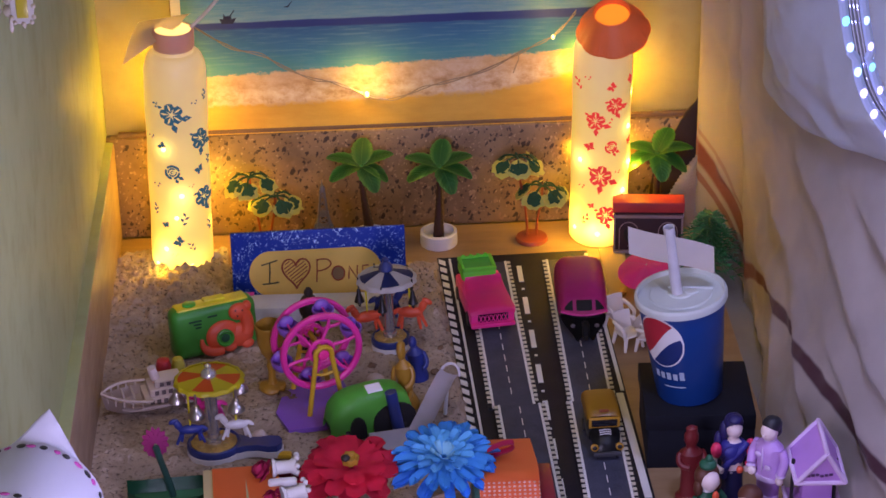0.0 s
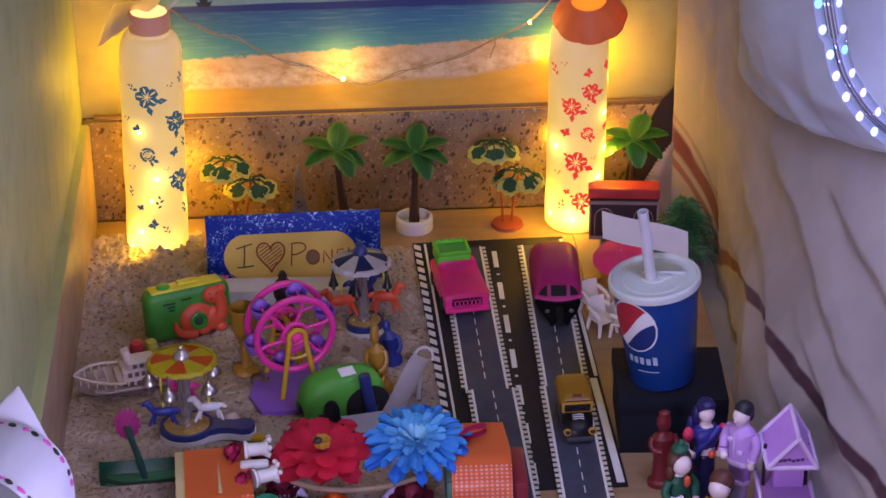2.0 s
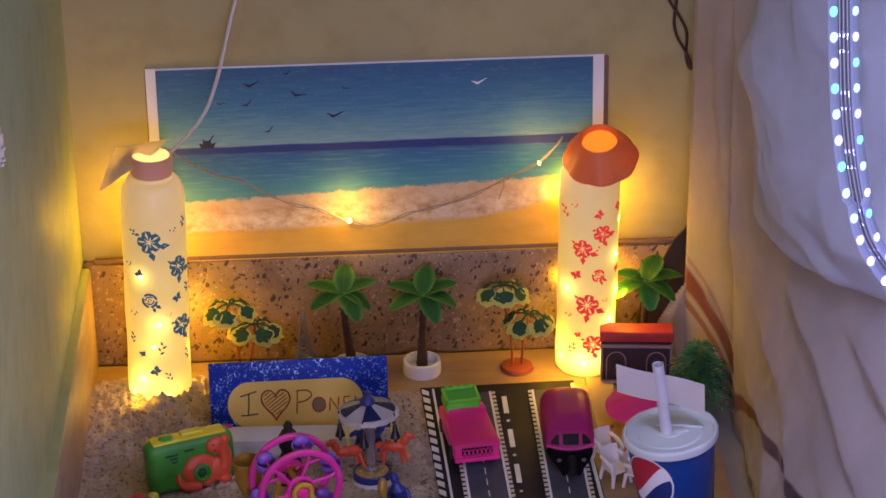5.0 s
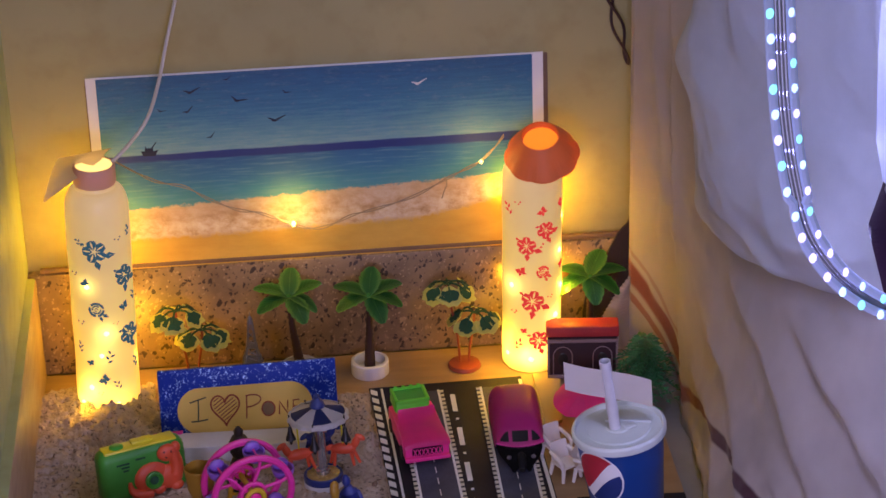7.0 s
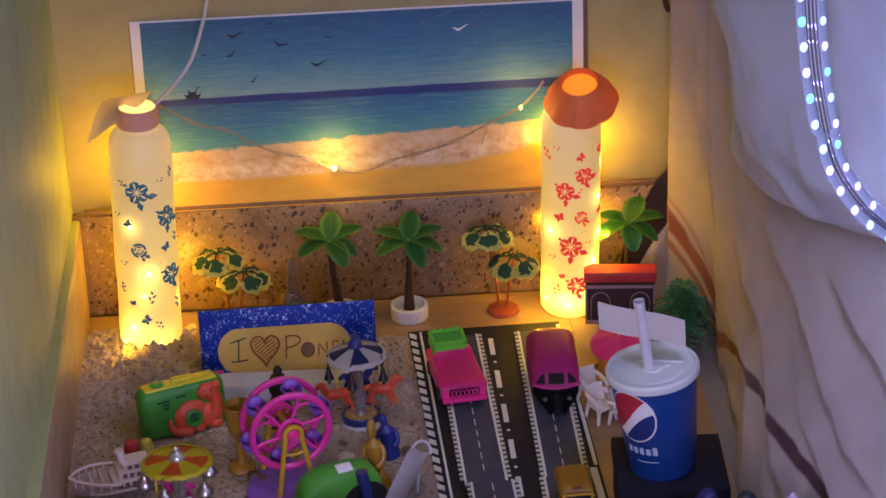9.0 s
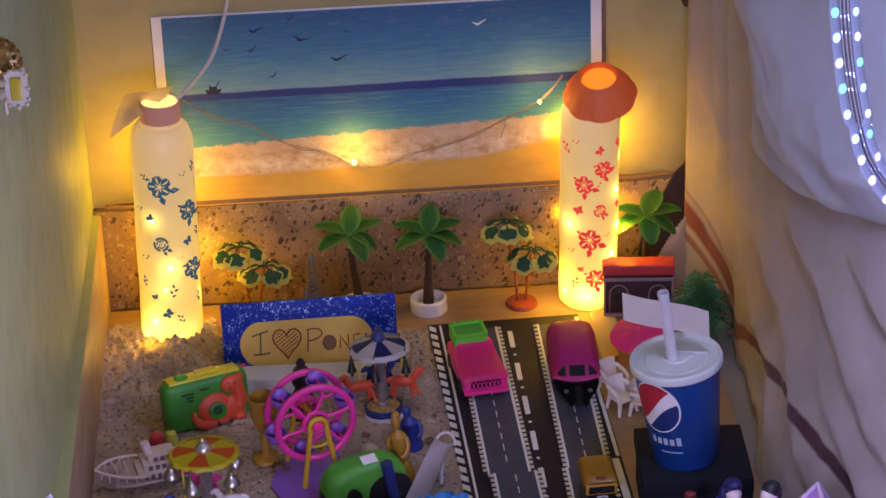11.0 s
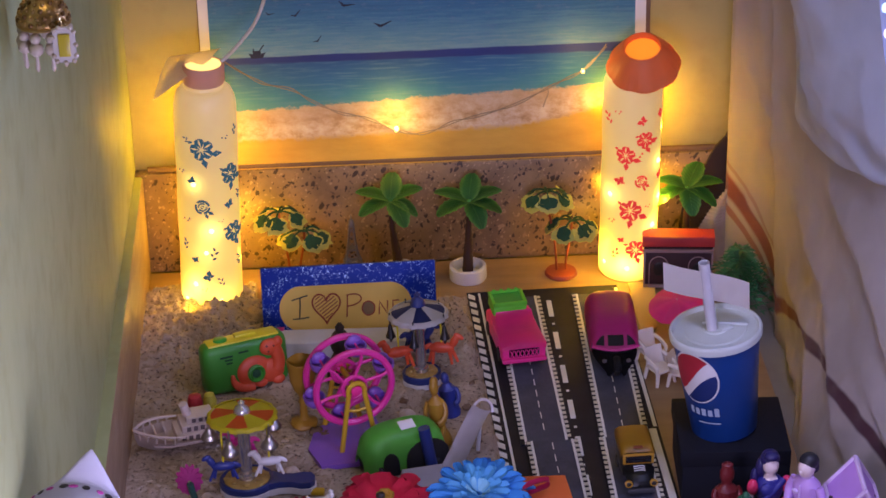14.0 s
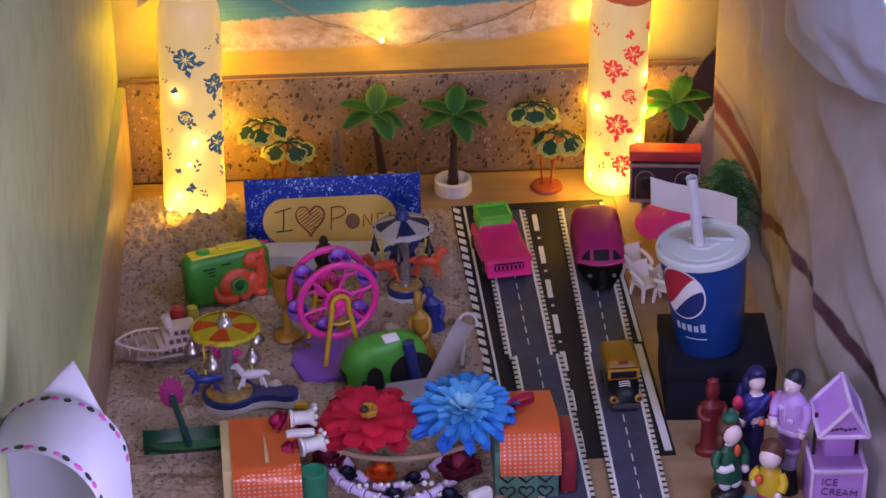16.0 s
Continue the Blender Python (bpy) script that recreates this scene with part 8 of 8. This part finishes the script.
doll(pose(0.5855, -0.664, 0, 0, 0, -30), [CREAMSK, HAIRBR, surface("yellow_shirt", (0.66, 0.46, 0.02), 0.4), surface("magenta_trousers", (0.48, 0.03, 0.26), 0.4), SHOE, ORANGEBIT], "small doll figure in a yellow shirt with brown hair", [
    ("lump", 4, (-0.0045, -0.003, 0.0030), (0.0048, 0.0068, 0.0034)), ("lump", 4, (0.0045, -0.003, 0.0030), (0.0048, 0.0068, 0.0034)), ("turn", 3, [(0.0085, 0.004), (0.0090, 0.010), (0.0100, 0.020), (0.0102, 0.026)], 0.80),
    ("turn", 2, [(0.0112, 0.024), (0.0116, 0.028), (0.0112, 0.040), (0.0095, 0.047), (0.0050, 0.0505)], 0.82), ("lump", 0, (0, -0.0025, 0.0610), (0.0098, 0.0098, 0.0100)), ("lump", 1, (0, 0.0024, 0.0665), (0.0112, 0.0104, 0.0104)), ("lump", 1, (0, 0.0050, 0.0590), (0.0104, 0.0064, 0.0100)),
    ("limb", 2, [(-0.0095, 0, 0.045), (-0.0135, -0.003, 0.039), (-0.0120, -0.0075, 0.036)], 0.0040), ("limb", 2, [(0.0095, 0, 0.045), (0.0135, -0.002, 0.038), (0.0125, -0.006, 0.031)], 0.0040),
    ("lump", 0, (-0.0100, -0.0105, 0.0365), (0.0036, 0.0034, 0.0036)), ("lump", 0, (0.0110, -0.0090, 0.0280), (0.0036, 0.0036, 0.0036)), ("lump", 5, (-0.0060, -0.0120, 0.0420), (0.0036, 0.0030, 0.0052))], 0.02)
solid("teal_mat", slab(bmesh.new(), [(-0.050, -0.05), (0.035, -0.055), (0.022, 0.018), (-0.028, 0.026)], 0.0015), surface("teal_paper", (0.10, 0.30, 0.34), 0.6), pose(0.575, -0.660, 0.0005), "teal paper mat in front of the dolls", "mat")

# ---- lilac ice cream cart ----
cart = thing("ice_cream_cart", pose(0.6440, -0.652, 0.0, 0, 0, -3), "lilac card ice cream cart with a gabled roof", "toy cart")
M_LCARD = surface("lilac_card", (0.50, 0.25, 0.68), 0.55, spread=0.12)
M_LEDGE = surface("pale_lilac_edge", (0.70, 0.52, 0.78), 0.5)
M_LDARK = surface("dark_violet_pen", (0.10, 0.04, 0.14), 0.6)
CW, CD, CZ = 0.0455, 0.048, 0.050
part("counter", box(bmesh.new(), (0, 0, CZ / 2), (CW, CD, CZ), 0.0012), M_LCARD, cart, "lilac counter box")
for x, y, z, w, d, h in ((0, -CD / 2, CZ, CW + 0.002, 0.0034, 0.0034), (0, -CD / 2, 0.0018, CW + 0.002, 0.0034, 0.0034), (-CW / 2, -CD / 2, CZ / 2, 0.0034, 0.0034, CZ), (CW / 2, -CD / 2, CZ / 2, 0.0034, 0.0034, CZ), (-CW / 2, 0, CZ, 0.0034, CD, 0.0034), (CW / 2, 0, CZ, 0.0034, CD, 0.0034)):
    part("edge_strip", box(bmesh.new(), (x, y, z), (w, d, h), 0.0009), M_LEDGE, cart, "pale painted edge")
part("freezer", box(bmesh.new(), (0.003, 0.010, CZ + 0.012), (0.026, 0.022, 0.024), 0.001), M_LCARD, cart, "lilac box on the counter")
writing("ICE", 0.0100, M_LDARK, cart, pose(-0.008, -CD / 2 - 0.0008, 0.0395, 90, 4, 0), "hand-written words", -0.0001)
writing("CREAM", 0.0100, M_LDARK, cart, pose(0.001, -CD / 2 - 0.0008, 0.0285, 90, 6, 0), "hand-written words", -0.0001)
for x in (-0.0185, 0.0185):
    part("post", rod(bmesh.new(), (x, 0.004, CZ), (x, 0.004, 0.092), 0.0016), M_BLACKPL, cart, "thin dark post")
RW, RD, RH, RZ = 0.0225, 0.054, 0.029, 0.086
gable = [(-0.0195, 0), (RW, 0), (0.0055, RH)]
rf = part("roof", slab(bmesh.new(), gable, RD, Matrix.Translation((0, RD - 0.024, RZ)) @ Euler((radians(90), 0, 0)).to_matrix().to_4x4()), M_LCARD, cart, "lilac gabled roof")
for y in (-0.0240, RD - 0.0240):
    for a, b in zip(gable, gable[1:] + gable[:1]):
        part("roof_edge", rod(bmesh.new(), (a[0], y, RZ + a[1]), (b[0], y, RZ + b[1]), 0.0022, seg=8), M_LEDGE, rf, "pale painted roof edge")
for x, z in gable:
    part("roof_edge", rod(bmesh.new(), (x, -0.024, RZ + z), (x, RD - 0.024, RZ + z), 0.0022, seg=8), M_LEDGE, rf, "pale painted roof edge")
for k in range(6):
    part("pen_stroke", box(bmesh.new(), (-0.0095 + 0.0038 * k, -0.0246, RZ + 0.0075 + 0.0006 * (k % 3)), (0.0030, 0.0008, 0.0022)), M_LDARK, rf)

# ---- white paper hood by the wall ----
hood = thing("paper_hood", pose(0.021, -1.0, -0.019, 0, 0, -12), "white folded paper hood with black and pink dotted bands", "paper craft")
M_HOOD = surface("white_craft_paper", (0.56, 0.57, 0.67), 0.6, spread=0.06, grain=60)
M_DOTPINK = surface("purple_pink_paint", (0.36, 0.045, 0.26), 0.7)
HR, HZ0 = 0.046, 0.322


def arch_point(a, y, grow=0.0):
    """A point of the hood's vault; a from 0 (one foot) to pi (the other)."""
    return Vector(((HR + grow) * math.cos(a), y, HZ0 + (HR + grow) * 1.05 * math.sin(a)))


rows = []
for y in np.linspace(-0.036, 0.032, 7):
    rows.append([Vector((HR, y, 0.0)), Vector((HR, y, 0.15))] + [arch_point(a, y) for a in np.linspace(0, math.pi, 25)] + [Vector((-HR, y, 0.15)), Vector((-HR, y, 0.0))])
part("vault", sheet(bmesh.new(), rows, 0.0008), M_HOOD, hood, "white paper vault")
rows = []
tip = Vector((0.007, 0.050, HZ0 + 0.065))
for t in np.linspace(0, 1, 9):
    row = []
    for a in np.linspace(0.0, math.pi, 33):
        p = arch_point(a, 0.032)
        q = p.lerp(tip, t)
        inward = (Vector((0.0, 0.032, HZ0)) - p).normalized()
        dent = 0.004 * math.sin(math.pi * (a - 1.9) / (math.pi - 1.9)) if a > 1.9 else 0.005 * math.sin(math.pi * a / 1.9)
        row.append(q + inward * (dent * math.sin(math.pi * min(1.0, 0.12 + t)) * (1 - t) * 1.8))
    rows.append(row)
part("peak", sheet(bmesh.new(), rows, 0.0008), M_HOOD, hood, "folded pointed peak", 12)
rows = [[Vector((HR * 0.99 * s, 0.031, z)) for s in np.linspace(-1, 1, 5)] for z in (0.0, 0.15, HZ0)]
part("back", sheet(bmesh.new(), rows, 0.0008), M_HOOD, hood, "white paper back")
for y in (-0.031, 0.027):
    for k in range(17):
        a = math.pi * (k + 0.5 + 0.13 * math.sin(4 * k)) / 17
        p = arch_point(a, y, 0.0006)
        ob = part("dot", ball(bmesh.new(), (0, 0, 0), (0.0032 + 0.0006 * math.sin(5 * k), 0.0023 + 0.0004 * math.sin(3 * k), 0.0005), 10), M_BLACKPL if k % 2 else M_DOTPINK, hood, "black dot" if k % 2 else "pink dot")
        ob.matrix_basis = Matrix.Translation(p) @ pose(0, 0, 0, 0, 90 - math.degrees(a), 0)

# ---- hanging earring ornament ----
pend = thing("hanging_ornament", pose(0.016, -0.80, 0.632), "gold bell-shaped ornament with pearl drops on a bead chain", "ornament")
M_GILT = surface("antique_gold", (0.62, 0.40, 0.15), 0.3, 0.85, spread=0.35, grain=500)
M_DKGILT = surface("tarnished_gold", (0.20, 0.11, 0.04), 0.4, 0.7, spread=0.3)
M_PEARL = surface("white_pearl", (0.58, 0.50, 0.42), 0.2, spread=0.1)
part("bell", lathe(bmesh.new(), [(0.0175, -0.012), (0.0180, -0.0105), (0.0168, -0.0045), (0.0138, 0.0018), (0.0084, 0.0060), (0.003, 0.0080), (0.0, 0.0085)], 40, wave=lambda a, k: 1 + 0.025 * math.sin(14 * a)), M_GILT, pend, "filigree gold bell")
for row, (rr, zz, n) in enumerate(((0.0175, -0.0075, 22), (0.0160, -0.0028, 20), (0.0137, 0.0018, 16), (0.0096, 0.0052, 11), (0.0048, 0.0075, 6))):
    for q in range(n):
        a = 2 * math.pi * (q + 0.5 * (row % 2)) / n
        part("filigree_bead", ball(bmesh.new(), (rr * math.cos(a), rr * math.sin(a), zz), 0.0019, 6), M_GILT if q % 3 else M_DKGILT, pend)
part("bell_rim", ring(bmesh.new(), (0, 0, -0.011), 0.0179, 0.0014), M_GILT, pend)
for k in range(9):
    a = 2 * math.pi * k / 9 + 0.2
    x, y = 0.0158 * math.cos(a), 0.0158 * math.sin(a)
    d = part("pearl_drop", ball(bmesh.new(), (x, y, -0.0175), 0.0040, 10), M_PEARL, pend, "pearl drop")
    part("pearl", ball(bmesh.new(), (x, y, -0.0255), 0.0052, 10), M_PEARL, d)
    part("drop_tip", lathe(bmesh.new(), [(0.0008, -0.029), (0.0016, -0.038), (0.0018, -0.040), (0, -0.043)], 8, pose(x, y, 0)), M_PEARL, d)
corner = [(0.0150 + 0.0078 * math.copysign(abs(math.cos(a)) ** 0.5, math.cos(a)), -0.021 + 0.0130 * math.copysign(abs(math.sin(a)) ** 0.5, math.sin(a))) for a in np.linspace(0, 2 * math.pi, 33)[:-1]]
tag = part("tag", slab(bmesh.new(), corner, 0.002, pose(0, -0.018, 0, 90)), surface("white_tag_plastic", (0.64, 0.60, 0.58), 0.4), pend, "white framed tag")
for x, z in corner[::3]:
    part("tag_bead", ball(bmesh.new(), (x, -0.020, z), 0.0017, 8), M_PEARL, tag)
part("tag_stone", box(bmesh.new(), (0.015, -0.0206, -0.021), (0.0080, 0.0014, 0.0165), 0.0005), surface("yellow_stone", (0.55, 0.45, 0.03), 0.25), tag, "yellow stone")
for k in range(22):
    z = 0.0100 + 0.0048 * k
    part("chain_bead", ball(bmesh.new(), (0.0012 * math.sin(2.3 * k), 0, z), 0.0027 if k % 2 else 0.0022, 10), M_PEARL if k % 2 else M_GILT, pend)
    part("chain_pearl", ball(bmesh.new(), (0.0028 * math.cos(1.7 * k), -0.0022, z + 0.002), 0.0017, 8), M_PEARL, pend)
part("thread", rod(bmesh.new(), (0, 0, 0.11), (0, 0, 1.788), 0.0006, seg=6), M_GILT, pend)

# ---- things beyond the light rope ----
rows = [[Vector((lo + 0.16 * s + 0.006 * math.sin(8 * s + 5 * t), -0.82 + 0.012 * math.sin(6 * s + 3 * t), z)) for s in np.linspace(0, 1, 14)] for t, (lo, z) in enumerate(((0.720, 0.10), (0.705, 0.30), (0.695, 0.385), (0.687, 0.42), (0.675, 0.475), (0.671, 0.52), (0.68, 0.56), (0.70, 0.66)))]
solid("maroon_cloth", sheet(bmesh.new(), rows, 0.003), make_cloth("maroon_cotton", (0.045, 0.010, 0.030)), pose(0, 0, 0), "dark maroon cloth hanging beside the sheets", "cloth", angle=80)
rows = [[Vector((lo + 0.16 * s + 0.004 * math.sin(9 * s + 2 * t), -0.835 + 0.010 * math.sin(7 * s + 2 * t), z)) for s in np.linspace(0, 1, 14)] for t, (lo, z) in enumerate(((0.684, 0.537), (0.673, 0.555), (0.667, 0.60), (0.664, 0.66), (0.663, 0.75), (0.668, 0.95), (0.67, 1.15)))]
solid("folded_white_cloth", sheet(bmesh.new(), rows, 0.004), M_SHEET, pose(0, 0, 0), "folded white cloth hanging over the maroon one", "cloth", angle=80)
